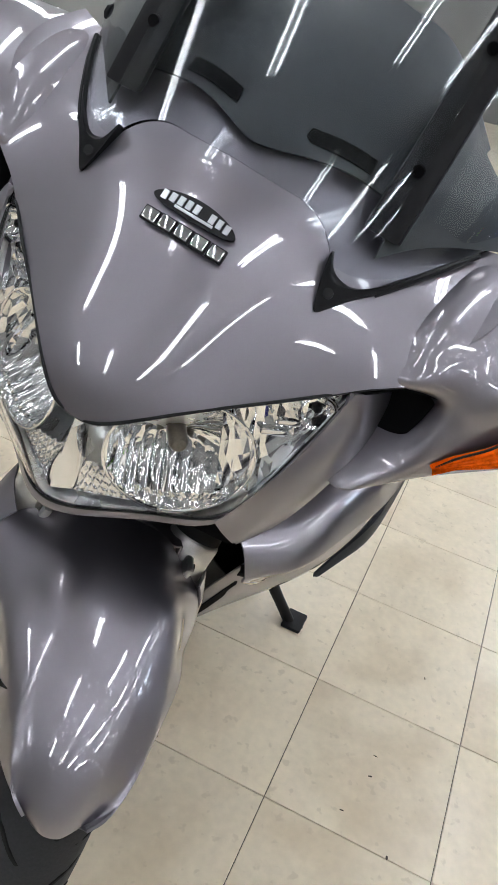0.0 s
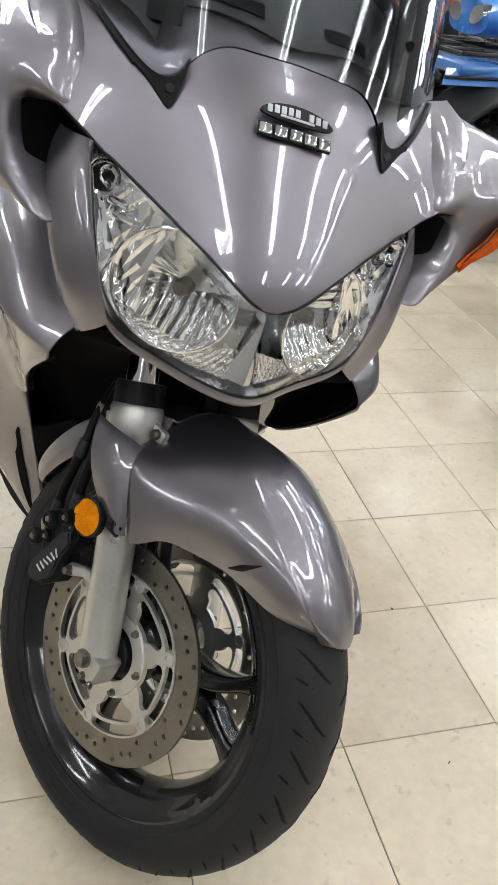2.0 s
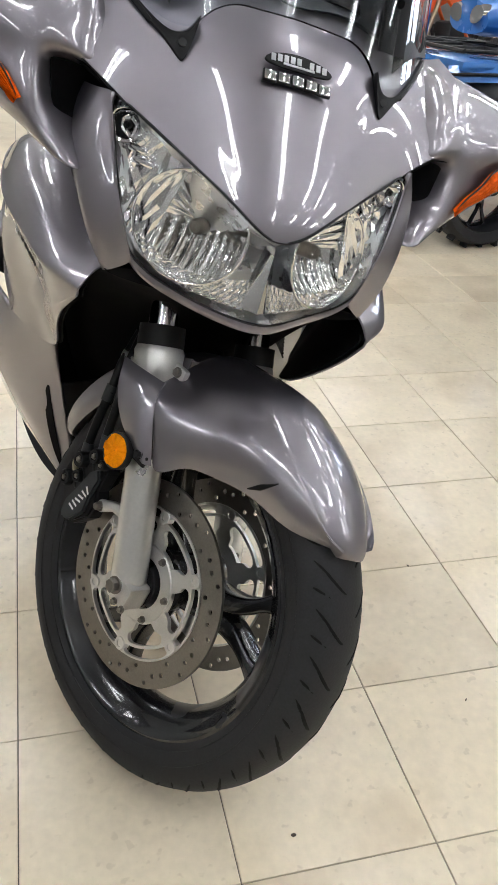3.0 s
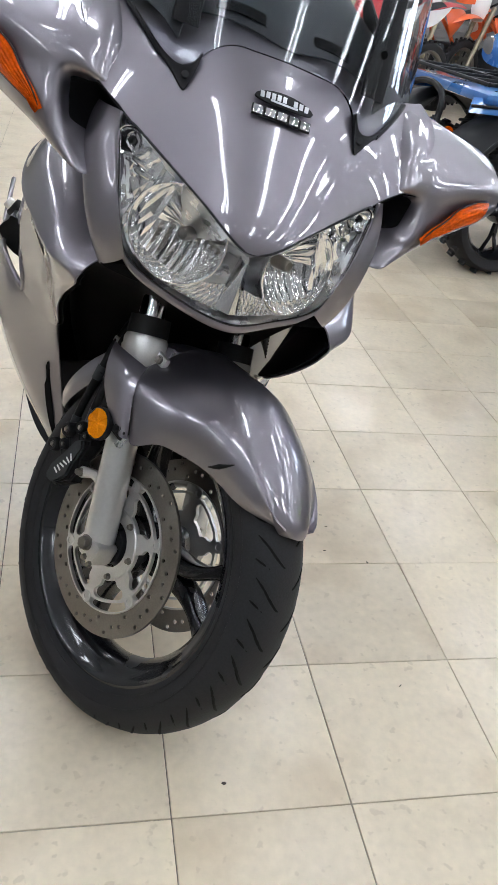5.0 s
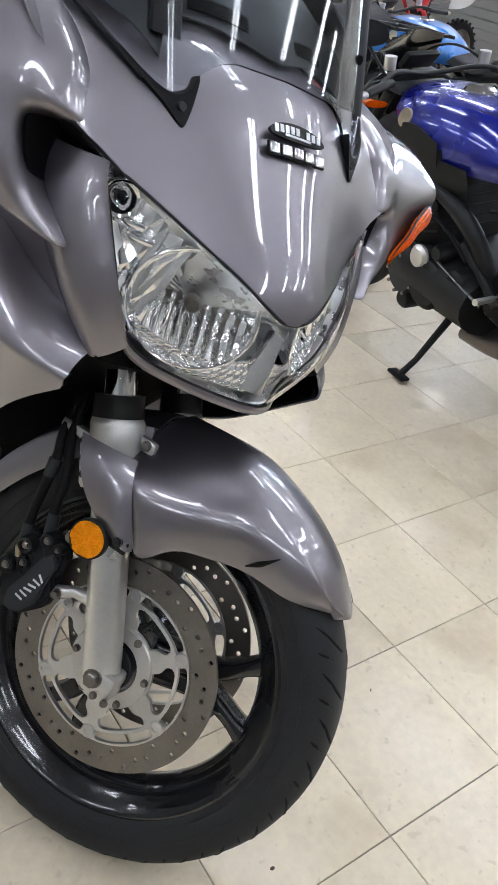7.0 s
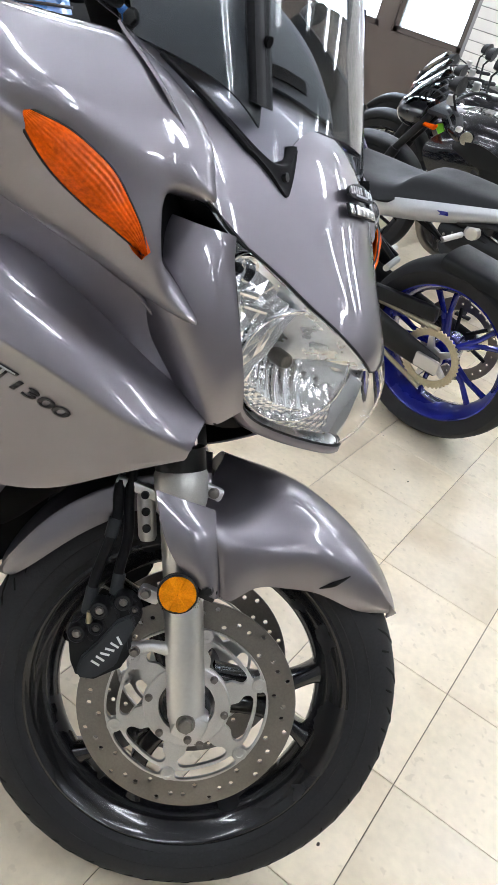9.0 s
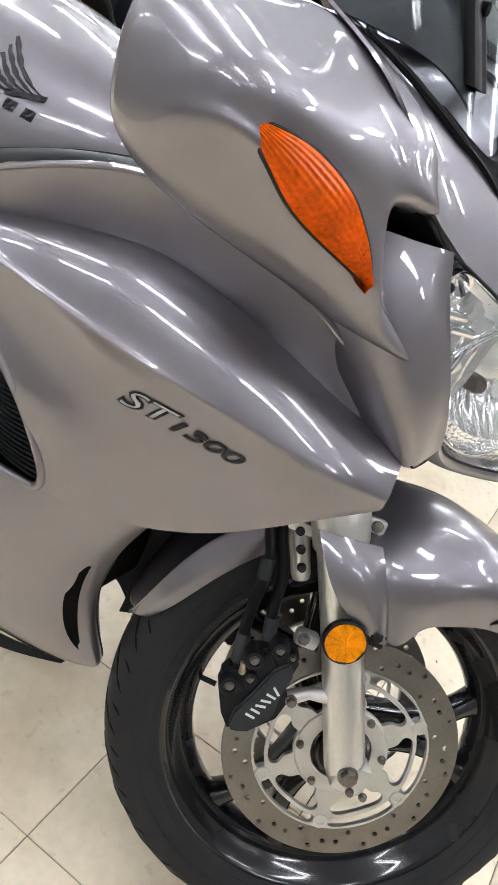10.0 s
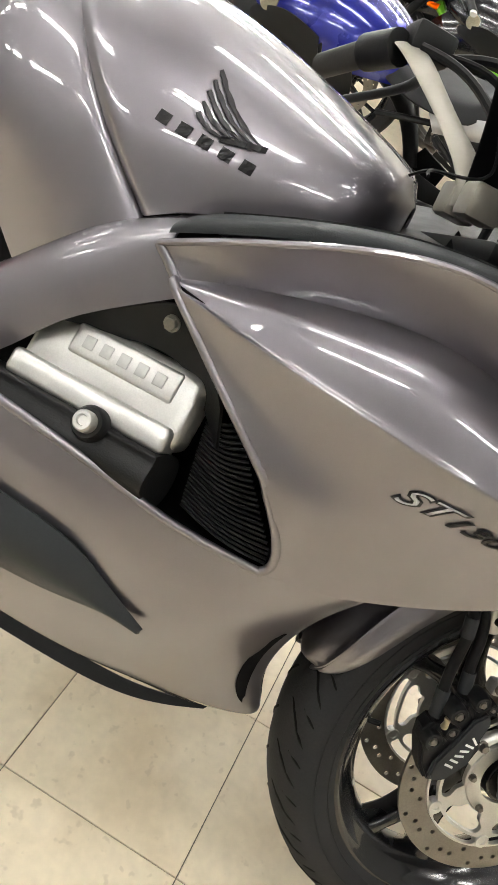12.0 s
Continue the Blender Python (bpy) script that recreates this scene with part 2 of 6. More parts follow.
def plate(loops, h0, h1, axis="y", bevel=0.0):
    """A flat plate with holes: loops of 2D points (first the outline), between two levels along an axis."""
    bm = bmesh.new()
    edges = []
    for loop in loops:
        vs = [bm.verts.new((a, h0, b) if axis == "y" else (a, b, h0) if axis == "z" else (h0, a, b)) for a, b in loop]
        edges += [bm.edges.new((vs[i], vs[(i + 1) % len(vs)])) for i in range(len(vs))]
    bmesh.ops.triangle_fill(bm, use_beauty=True, use_dissolve=False, edges=edges)
    r = bmesh.ops.extrude_face_region(bm, geom=bm.faces[:])
    d = h1 - h0
    vec = (0, d, 0) if axis == "y" else (0, 0, d) if axis == "z" else (d, 0, 0)
    bmesh.ops.translate(bm, vec=vec, verts=[v for v in r["geom"] if isinstance(v, bmesh.types.BMVert)])
    return bm


def ring(r, n, cx=0.0, cy=0.0, a0=0.0):
    return [(cx + r * math.cos(a0 + 2 * math.pi * k / n), cy + r * math.sin(a0 + 2 * math.pi * k / n)) for k in range(n)]


def join(*bms):
    out = bmesh.new()
    for b in bms:
        me = bpy.data.meshes.new("tmp")
        b.to_mesh(me)
        b.free()
        out.from_mesh(me)
        bpy.data.meshes.remove(me)
    return out


def moved(bm, m):
    bmesh.ops.transform(bm, matrix=m, verts=bm.verts)
    return bm


def bolt(r, h, n=6):
    """A hexagon head with a washer, along -y from the origin."""
    a = revolve([(0.0001, 0.0), (r * 1.25, 0.0), (r * 1.25, -h * 0.25), (0.0001, -h * 0.25)], 20)
    b = revolve([(0.0001, -h * 0.2), (r, -h * 0.2), (r, -h * 0.9), (r * 0.85, -h), (0.0001, -h)], n)
    return join(a, b)


# ---- the room ----
TS = 0.3048
ROOM = (-3.6, 7.6, -4.6, 10.4)
CEILING = 3.25


def room():
    x0, x1, y0, y1 = ROOM
    tagged(finish("floor", box((x1 - x0 + 0.4, y1 - y0 + 0.4, 0.1), ((x0 + x1) / 2, (y0 + y1) / 2, -0.0535)), JOINT, smooth=False),
           "worn cream vinyl tile floor with dark joints", "floor", kind="structure")
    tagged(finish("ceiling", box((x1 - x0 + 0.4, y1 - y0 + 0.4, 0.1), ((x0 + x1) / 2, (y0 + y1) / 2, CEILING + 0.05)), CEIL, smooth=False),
           "suspended showroom ceiling, greyed to throw back less light", "ceiling", kind="structure")
    for name, size, at in (("wall_west", (0.15, y1 - y0, CEILING), (x0 - 0.075, (y0 + y1) / 2, CEILING / 2)),
                           ("wall_south", (x1 - x0, 0.15, CEILING), ((x0 + x1) / 2, y0 - 0.075, CEILING / 2)),
                           ("wall_north", (x1 - x0, 0.15, CEILING), ((x0 + x1) / 2, y1 + 0.075, CEILING / 2))):
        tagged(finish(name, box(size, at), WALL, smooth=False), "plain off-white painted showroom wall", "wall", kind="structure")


room()


def strip_light(at, length=1.25):
    """A ceiling fixture with two bare tubes."""
    e = new("strip_light")
    e.matrix_basis = pose(*at)
    part("housing", box((0.16, length, 0.05), (0, 0, -0.025), 0.006), WHITE, e, smooth=False)
    for s in (-1, 1):
        part("tube", tube([(s * 0.055, -length / 2 + 0.03, -0.075), (s * 0.055, length / 2 - 0.03, -0.075)], 0.017, 12), TUBE, e)
        for t in (-1, 1):
            part("socket", box((0.035, 0.02, 0.05), (s * 0.055, t * (length / 2 - 0.015), -0.07), 0.004), WHITE, e, smooth=False)
    return tagged(e, "white fluorescent strip light with two lit tubes", "ceiling light", "ceiling strip lights")


FIRST_LIGHT = strip_light((-2.3, -3.0, CEILING))
for row, lx in enumerate((-2.3, -0.5, 1.3, 3.1, 4.9, 6.7)):
    for col, ly in enumerate((-3.0, -1.0, 1.0, 3.0, 5.0, 7.0, 9.0)):
        if row or col:
            copy_thing(FIRST_LIGHT, pose(lx, ly, CEILING))


# ---- the silver touring motorcycle: x ahead, y to its left, z up, leaning on its side stand ----
LEAN = radians(12.2)
BIKE = new("motorcycle")
BIKE.matrix_basis = Matrix(((0, math.cos(LEAN), math.sin(LEAN), -0.128), (-1, 0, 0, 0), (0, -math.sin(LEAN), math.cos(LEAN), 0), (0, 0, 0, 1)))
tagged(BIKE, "silver touring motorcycle leaning on its side stand, front wheel turned", "motorcycle")
HEAD, AXIS, STEER = Vector((-0.364, 0, 0.287)), Vector((-0.438, 0, 0.899)).normalized(), radians(30.6)
FRONT = Matrix.Translation(HEAD) @ Matrix.Rotation(STEER, 4, AXIS) @ Matrix.Translation(Vector((-0.323, 0, 0.307)) - HEAD)
RAKE = np.array((-0.438, 0.0, 0.899))


def both(name, rows, mat, parent=BIKE, label="", nv=24, nu=24, thick=0.003, flip=False):
    """A panel on the right side and its mirror image on the left."""
    a = part(name, shell(rows, nv, nu, thick, flip), mat, parent, label)
    b = part(name, shell(mirror(rows), nv, nu, thick, not flip), mat, parent, label)
    return a, b


# -- front wheel, in its own frame about the axle --
def front_wheel():
    w = new("front_wheel")
    w.parent = BIKE
    w.matrix_basis = FRONT
    R = 0.3125
    prof = [(R - 0.0835 + 0.003, -0.047), (R - 0.075, -0.053), (R - 0.058, -0.0585), (R - 0.04, -0.0605), (R - 0.022, -0.056), (R - 0.010, -0.044), (R - 0.003, -0.027),
            (R, -0.010), (R, 0.010), (R - 0.003, 0.027), (R - 0.010, 0.044), (R - 0.022, 0.056), (R - 0.04, 0.0605), (R - 0.058, 0.0585), (R - 0.075, 0.053), (R - 0.0835 + 0.003, 0.047),
            (R - 0.078, 0.03), (R - 0.078, -0.03)]
    tyre = part("tyre", revolve(prof, 128), RUBBER, w, "black worn road tyre with slanted tread grooves")
    # tread grooves as thin raised strips along the crown, groove shade in their colour
    for s in (-1, 1):
        for k in range(30):
            t0 = 2 * math.pi * (k + (0.5 if s > 0 else 0)) / 30
            pts = []
            for u in np.linspace(0, 1, 8):
                y = s * (0.008 + 0.045 * u)
                r = R - 0.0017 - (0.000 if abs(y) < 0.01 else 0.003 * ((abs(y) - 0.01) / 0.017) if abs(y) < 0.027 else 0.003 + 0.007 * (abs(y) - 0.027) / 0.017 if abs(y) < 0.044 else 0.010 + 0.012 * (abs(y) - 0.044) / 0.012)
                t = t0 + 0.16 * u ** 1.5
                pts.append((r * math.cos(t), y, r * math.sin(t)))
            part("tread_groove", tube(pts, [0.0014, 0.0026, 0.0030, 0.0031, 0.0031, 0.0030, 0.0026, 0.0014], 6), HOLE, tyre)
    for s in (-1, 1):
        for k in range(30):
            t0 = 2 * math.pi * (k + (0.0 if s > 0 else 0.5)) / 30
            pts = [((R - 0.0085 - 0.014 * u) * math.cos(t0 + 0.10 + 0.05 * u), s * (0.0385 + 0.018 * u), (R - 0.0085 - 0.014 * u) * math.sin(t0 + 0.10 + 0.05 * u)) for u in np.linspace(0, 1, 6)]
            part("tread_groove", tube(pts, [0.0010, 0.0020, 0.0024, 0.0024, 0.0020, 0.0010], 6), HOLE, tyre)
        for r, y in ((R - 0.066, 0.0568), (R - 0.046, 0.0607)):
            part("sidewall_ring", tube([(r * math.cos(t), s * y, r * math.sin(t)) for t in np.linspace(0, 2 * math.pi, 96, endpoint=False)], 0.0007, 6, closed=True), RUBBER, tyre)
    rim = [(0.238, -0.051), (0.232, -0.053), (0.226, -0.050), (0.222, -0.043), (0.212, -0.036), (0.200, -0.024), (0.194, -0.012), (0.192, 0), (0.194, 0.012), (0.200, 0.024), (0.212, 0.036),
           (0.222, 0.043), (0.226, 0.050), (0.232, 0.053), (0.238, 0.051), (0.230, 0.044), (0.206, 0.012), (0.206, -0.012), (0.230, -0.044)]
    part("rim", revolve(rim, 96), RIM, w, "glossy black cast rim")
    part("hub", revolve([(0.022, -0.085), (0.034, -0.085), (0.036, -0.06), (0.05, -0.045), (0.046, 0), (0.05, 0.045), (0.036, 0.06), (0.034, 0.085), (0.022, 0.085)], 48), RIM, w)
    for k in range(3):
        t0 = radians(14 + 120 * k)
        for s in (-1, 1):
            secs = []
            for r, wd, off, hh in ((0.035, 0.022, 0.012, 0.030), (0.085, 0.017, 0.014, 0.025), (0.125, 0.016, 0.018, 0.022), (0.160, 0.014, 0.034, 0.021), (0.185, 0.017, 0.052, 0.022), (0.206, 0.030, 0.066, 0.023)):
                sec = []
                for a in np.linspace(0, 2 * math.pi, 12, endpoint=False):
                    q = s * off + wd * np.sign(math.cos(a)) * abs(math.cos(a)) ** 0.6
                    h = hh * np.sign(math.sin(a)) * abs(math.sin(a)) ** 0.6
                    x = r
                    sec.append((x * math.cos(t0) - q * math.sin(t0), h, x * math.sin(t0) + q * math.cos(t0)))
                secs.append(sec)
            part("spoke", closed_loft(secs, 16, 24), RIM, w)
    part("valve", tube([(-0.195, -0.004, -0.01), (-0.172, -0.012, -0.008)], 0.004, 8), BLACK, w)
    for s in (-1, 1):
        y = s * 0.074
        disc = part("brake_disc", plate([ring(0.155, 120), ring(0.1165, 90)[::-1]] + [
            ring(0.0036, 10, r * math.cos(a), r * math.sin(a))[::-1]
            for k in range(24) for r, a in ((0.1245 + 0.0125 * (k % 2), radians(15 * k)), (0.1468 - 0.0095 * (k % 2), radians(15 * k + 7.5)))], y - 0.0025, y + 0.0025), STEEL, w, "drilled steel brake disc", angle=30)
        # carrier: wide windows between six arms and long slots outside them
        wins = []
        for k in range(6):
            a = radians(10 + 60 * k)
            for r0, r1, w0, w1 in ((0.0635, 0.0940, 0.26, 0.385), (0.1000, 0.1130, 0.40, 0.40)):
                e = (r1 - r0) * 0.35
                c0 = [(-w0, r0), (-w0 * 0.5, r0 - 0.001), (w0 * 0.5, r0 - 0.001), (w0, r0), (w0 + 0.05, r0 + e), (w1 + 0.03, r1 - e), (w1 - 0.02, r1), (w1 * 0.4, r1), (-w1 * 0.4, r1), (-w1 + 0.02, r1), (-w1 - 0.03, r1 - e), (-w0 - 0.05, r0 + e)]
                c0 = [(r * math.cos(a + da), r * math.sin(a + da)) for da, r in c0]
                wins.append([tuple(q) for q in spline(c0, 40, True)][::-1])
        part("disc_carrier", plate([ring(0.1158, 120), ring(0.040, 48)[::-1]] + wins, y - 0.0045, y + 0.0025), ALLOY, w, "silver alloy disc carrier with slots")
        part("carrier_flange", revolve([(0.040, y + s * 0.0065), (0.0595, y + s * 0.0065), (0.0615, y + s * 0.004), (0.0615, y), (0.040, y)], 60), ALLOY, w)
        part("hub_cap", revolve([(0.0001, y + s * 0.012), (0.03, y + s * 0.012), (0.033, y), (0.033, y - s * 0.02), (0.0001, y - s * 0.02)], 40), BLACK, w)
        for k in range(6):
            a = radians(40 + 60 * k)
            part("disc_rivet", join(revolve([(0.0052, y - 0.0065), (0.0095, y - 0.0065), (0.0105, y - 0.005), (0.0105, y + 0.005), (0.0095, y + 0.0065), (0.0052, y + 0.0065)], 24)), ALLOY, disc,
                 basis=Matrix.Translation((0.106 * math.cos(a), 0, 0.106 * math.sin(a))))
            a = radians(10 + 60 * k)
            part("carrier_bolt", bolt(0.0045, 0.007), STEEL, disc, basis=Matrix.Translation((0.055 * math.cos(a), y + s * 0.0062, 0.055 * math.sin(a))) @ (pose(0, 0, 0) if s < 0 else pose(0, 0, 0, 0, 0, 180)))
    return w


front_wheel()


# -- forks --
def fork(s):
    f = new("fork_leg")
    f.parent = BIKE
    f.matrix_basis = FRONT
    up = RAKE

    def along(t, off=(0, 0, 0)):
        return tuple(np.array((0.0, s * 0.106, 0.0)) + t * up + np.array(off))
    part("slider", tube([along(-0.018), along(0.0), along(0.02), along(0.16), along(0.23), along(0.29)], [0.022, 0.026, 0.0265, 0.0265, 0.028, 0.030], 24), FORK, f, "satin grey fork slider")
    part("slider_collar", tube([along(0.285), along(0.29), along(0.338), along(0.345)], [0.030, 0.034, 0.036, 0.033], 24), ALLOY, f)
    part("dust_seal", tube([along(0.345), along(0.375)], [0.034, 0.033], 24), BLACK, f)
    part("stanchion", tube([along(0.33), along(0.68)], 0.0225, 24), CHROME, f, "chrome fork tube")
    ax = part("axle_clamp", box((0.046, 0.044, 0.040), (0.008, s * 0.108, -0.006), 0.008), ALLOY, f)
    part("axle_bolt", bolt(0.0105, 0.012), STEEL, ax, basis=Matrix.Translation((0, -0.130, 0)) if s < 0 else Matrix.Translation((0, 0.130, 0)) @ pose(0, 0, 0, 0, 0, 180))
    for dx in (0.012, 0.030):
        part("pinch_bolt", bolt(0.0045, 0.006), STEEL, ax, basis=Matrix.Translation((dx, -0.130 if s < 0 else 0.13, -0.020)))
    # tab with a bolt ahead of the collar
    part("mount_tab", box((0.046, 0.012, 0.020), (-0.108, s * 0.100, 0.298), 0.005, None), ALLOY, f)
    part("tab_bolt", bolt(0.006, 0.006), STEEL, f, basis=Matrix.Translation((-0.098, s * 0.107, 0.299)))
    back = part("reflector", revolve([(0.0001, 0.0), (0.0265, 0.0), (0.0265, -0.009), (0.024, -0.0105), (0.024, -0.008), (0.0001, -0.008)], 40), BLACK, f, "round amber side reflector in a black rim",
                basis=Matrix.Translation((-0.089, s * 0.150, 0.170)) @ (pose(0, 0, 0) if s < 0 else pose(0, 0, 0, 0, 0, 180)))
    bm = bmesh.new()
    g = [[(r * math.cos(2 * math.pi * k / 48), h + r * 0.10 * (((k // 4) % 2) - 0.5), r * math.sin(2 * math.pi * k / 48)) for r, h in ((0.0005, -0.0112), (0.007, -0.0112), (0.0135, -0.0110), (0.020, -0.0108), (0.0240, -0.0100), (0.0245, -0.0075))] for k in range(48)]
    grid(bm, np.array(g), closed_v=True)
    part("amber_disc", bm, REFLECT, back, "faceted amber lens", smooth=False)
    part("reflector_bracket", box((0.05, 0.006, 0.018), (-0.066, s * 0.1445, 0.182), 0.003, None), BLACK, f)
    part("bracket_bolt", bolt(0.006, 0.008), BLACK, f, basis=Matrix.Translation((-0.055, s * 0.149, 0.188)))
    return f


for side in (-1, 1):
    fork(side)


# -- brake calipers --
def caliper(s):
    c = new("brake_caliper")
    c.parent = BIKE
    c.matrix_basis = FRONT
    y = s * 0.112
    out = [(-0.157, 0.122), (-0.145, 0.133), (-0.127, 0.127), (-0.115, 0.109), (-0.118, 0.078), (-0.107, 0.060), (-0.112, 0.033), (-0.138, 0.004), (-0.160, -0.002), (-0.177, 0.016), (-0.193, 0.046), (-0.197, 0.066), (-0.190, 0.080),
           (-0.178, 0.082), (-0.182, 0.100), (-0.172, 0.113), (-0.160, 0.110)]
    body = plate([out], y - 0.014, y + 0.014)
    bmesh.ops.bevel(body, geom=[e for e in body.edges if e.is_manifold and e.calc_face_angle(0) > 0.9], offset=0.004, segments=2, affect="EDGES")
    part("caliper_body", body, BLACK, c, "black cast twin-piston caliper body", angle=30)
    inner = [(-0.165, 0.010), (-0.166, 0.030), (-0.154, 0.061), (-0.143, 0.096), (-0.128, 0.112), (-0.117, 0.098), (-0.121, 0.066), (-0.119, 0.038), (-0.139, 0.009), (-0.157, 0.003)]
    face = plate([inner], y + s * 0.013, y + s * 0.021)
    bmesh.ops.bevel(face, geom=[e for e in face.edges if e.is_manifold and e.calc_face_angle(0) > 0.6], offset=0.003, segments=2, affect="EDGES")
    part("caliper_face", face, GREY, c, angle=30)
    for px, pz, pr, ln in ((-0.184, 0.058, 0.0125, 0.024), (-0.170, 0.100, 0.0125, 0.026), (-0.146, 0.122, 0.0115, 0.024), (-0.128, 0.118, 0.008, 0.022), (-0.164, 0.074, 0.010, 0.022)):
        boss = part("caliper_boss", revolve([(0.0001, 0.0), (pr * 1.1, 0.0), (pr, -ln + 0.003), (pr * 0.86, -ln), (pr * 0.55, -ln), (pr * 0.5, -ln + 0.004), (0.0001, -ln + 0.004)], 20), BLACK, c, basis=Matrix.Translation((px, y, pz)) @ (pose(0, 0, 0) if s < 0 else pose(0, 0, 0, 0, 0, 180)))
        part("caliper_bolt", bolt(pr * 0.38, 0.005), STEEL, boss, basis=Matrix.Translation((0, -ln + 0.004, 0)))
    for k in range(3):
        part("casting_rib", box((0.006, 0.030, 0.030), (-0.146 - 0.013 * k, y, 0.104 - 0.020 * k), 0.002, Matrix.Rotation(radians(-45), 4, "Y")), BLACK, c)
    part("bleed_nipple", tube([(-0.176, y + s * 0.016, 0.078), (-0.179, y + s * 0.020, 0.086), (-0.180, y + s * 0.020, 0.092)], [0.005, 0.0035, 0.0045], 10), GOLD, c)
    # maker's mark as plain bars
    lean = Matrix.Rotation(radians(-69), 4, "Y")
    for k in range(6):
        u = k / 5
        tilt = lean @ Matrix.Rotation(radians((-12, -12, -30, -30, -12, 18)[k]), 4, "Y")
        part("lettering", box((0.0030, 0.0006, 0.0125), (-0.1455 + 0.0165 * u, y + s * 0.0214, 0.031 + 0.041 * u), 0, tilt), WHITE, c, smooth=False)
    part("torque_arm", tube([(-0.108, y + s * 0.002, 0.060), (-0.085, y, 0.075), (-0.060, y, 0.080)], [0.010, 0.008, 0.010], 12), ALLOY, c)
    part("arm_bolt", bolt(0.006, 0.010), STEEL, c, basis=Matrix.Translation((-0.104, y + s * 0.008, 0.062)) @ (pose(0, 0, 0) if s < 0 else pose(0, 0, 0, 0, 0, 180)))
    part("mount_lug", box((0.030, 0.022, 0.020), (-0.118, y, 0.140), 0.006), ALLOY, c)
    part("lug_bolt", bolt(0.006, 0.008), STEEL, c, basis=Matrix.Translation((-0.124, y + s * 0.010, 0.142)) @ (pose(0, 0, 0) if s < 0 else pose(0, 0, 0, 0, 0, 180)))
    ya = s * 0.112
    part("brake_hose", tube([(-0.184, ya, 0.088), (-0.192, ya, 0.127), (-0.195, ya, 0.161), (-0.197, ya, 0.197), (-0.203, s * 0.108, 0.226), (-0.213, s * 0.100, 0.250), (-0.222, s * 0.085, 0.300)], 0.0072, 10, 40), RAIL, c)
    part("brake_hose", tube([(-0.160, s * 0.108, 0.125), (-0.169, s * 0.108, 0.156), (-0.175, s * 0.108, 0.193), (-0.186, s * 0.106, 0.223), (-0.200, s * 0.100, 0.255), (-0.215, s * 0.085, 0.310)], 0.0072, 10, 40), RAIL, c)
    part("hose_fitting", tube([(-0.183, ya, 0.082), (-0.190, ya, 0.118)], 0.0088, 10), GREY, c)
    part("hose_fitting", tube([(-0.159, s * 0.108, 0.120), (-0.166, s * 0.108, 0.148)], 0.0088, 10), GREY, c)
    part("hose_fitting", tube([(-0.197, ya, 0.190), (-0.201, s * 0.110, 0.215)], 0.0088, 10), GREY, c)
    part("hose_clamp", box((0.060, 0.014, 0.014), (-0.192, s * 0.096, 0.262), 0.003, None), ALLOY, c)
    valve = part("delay_valve", tube([(-0.150, s * 0.090, 0.200), (-0.153, s * 0.090, 0.206), (-0.176, s * 0.090, 0.252), (-0.184, s * 0.090, 0.268)], [0.010, 0.0125, 0.0125, 0.009], 18), ALLOY, c, "silver brake valve body")
    for u in (0.25, 0.55, 0.85):
        part("valve_plug", revolve([(0.0001, -0.006), (0.005, -0.006), (0.006, 0.0), (0.0001, 0.0)], 12), BLACK, valve, basis=Matrix.Translation((-0.150 - 0.034 * u, s * 0.102, 0.200 + 0.068 * u)) @ (pose(0, 0, 0) if s < 0 else pose(0, 0, 0, 0, 0, 180)))
    return c


for side in (-1, 1):
    caliper(side)


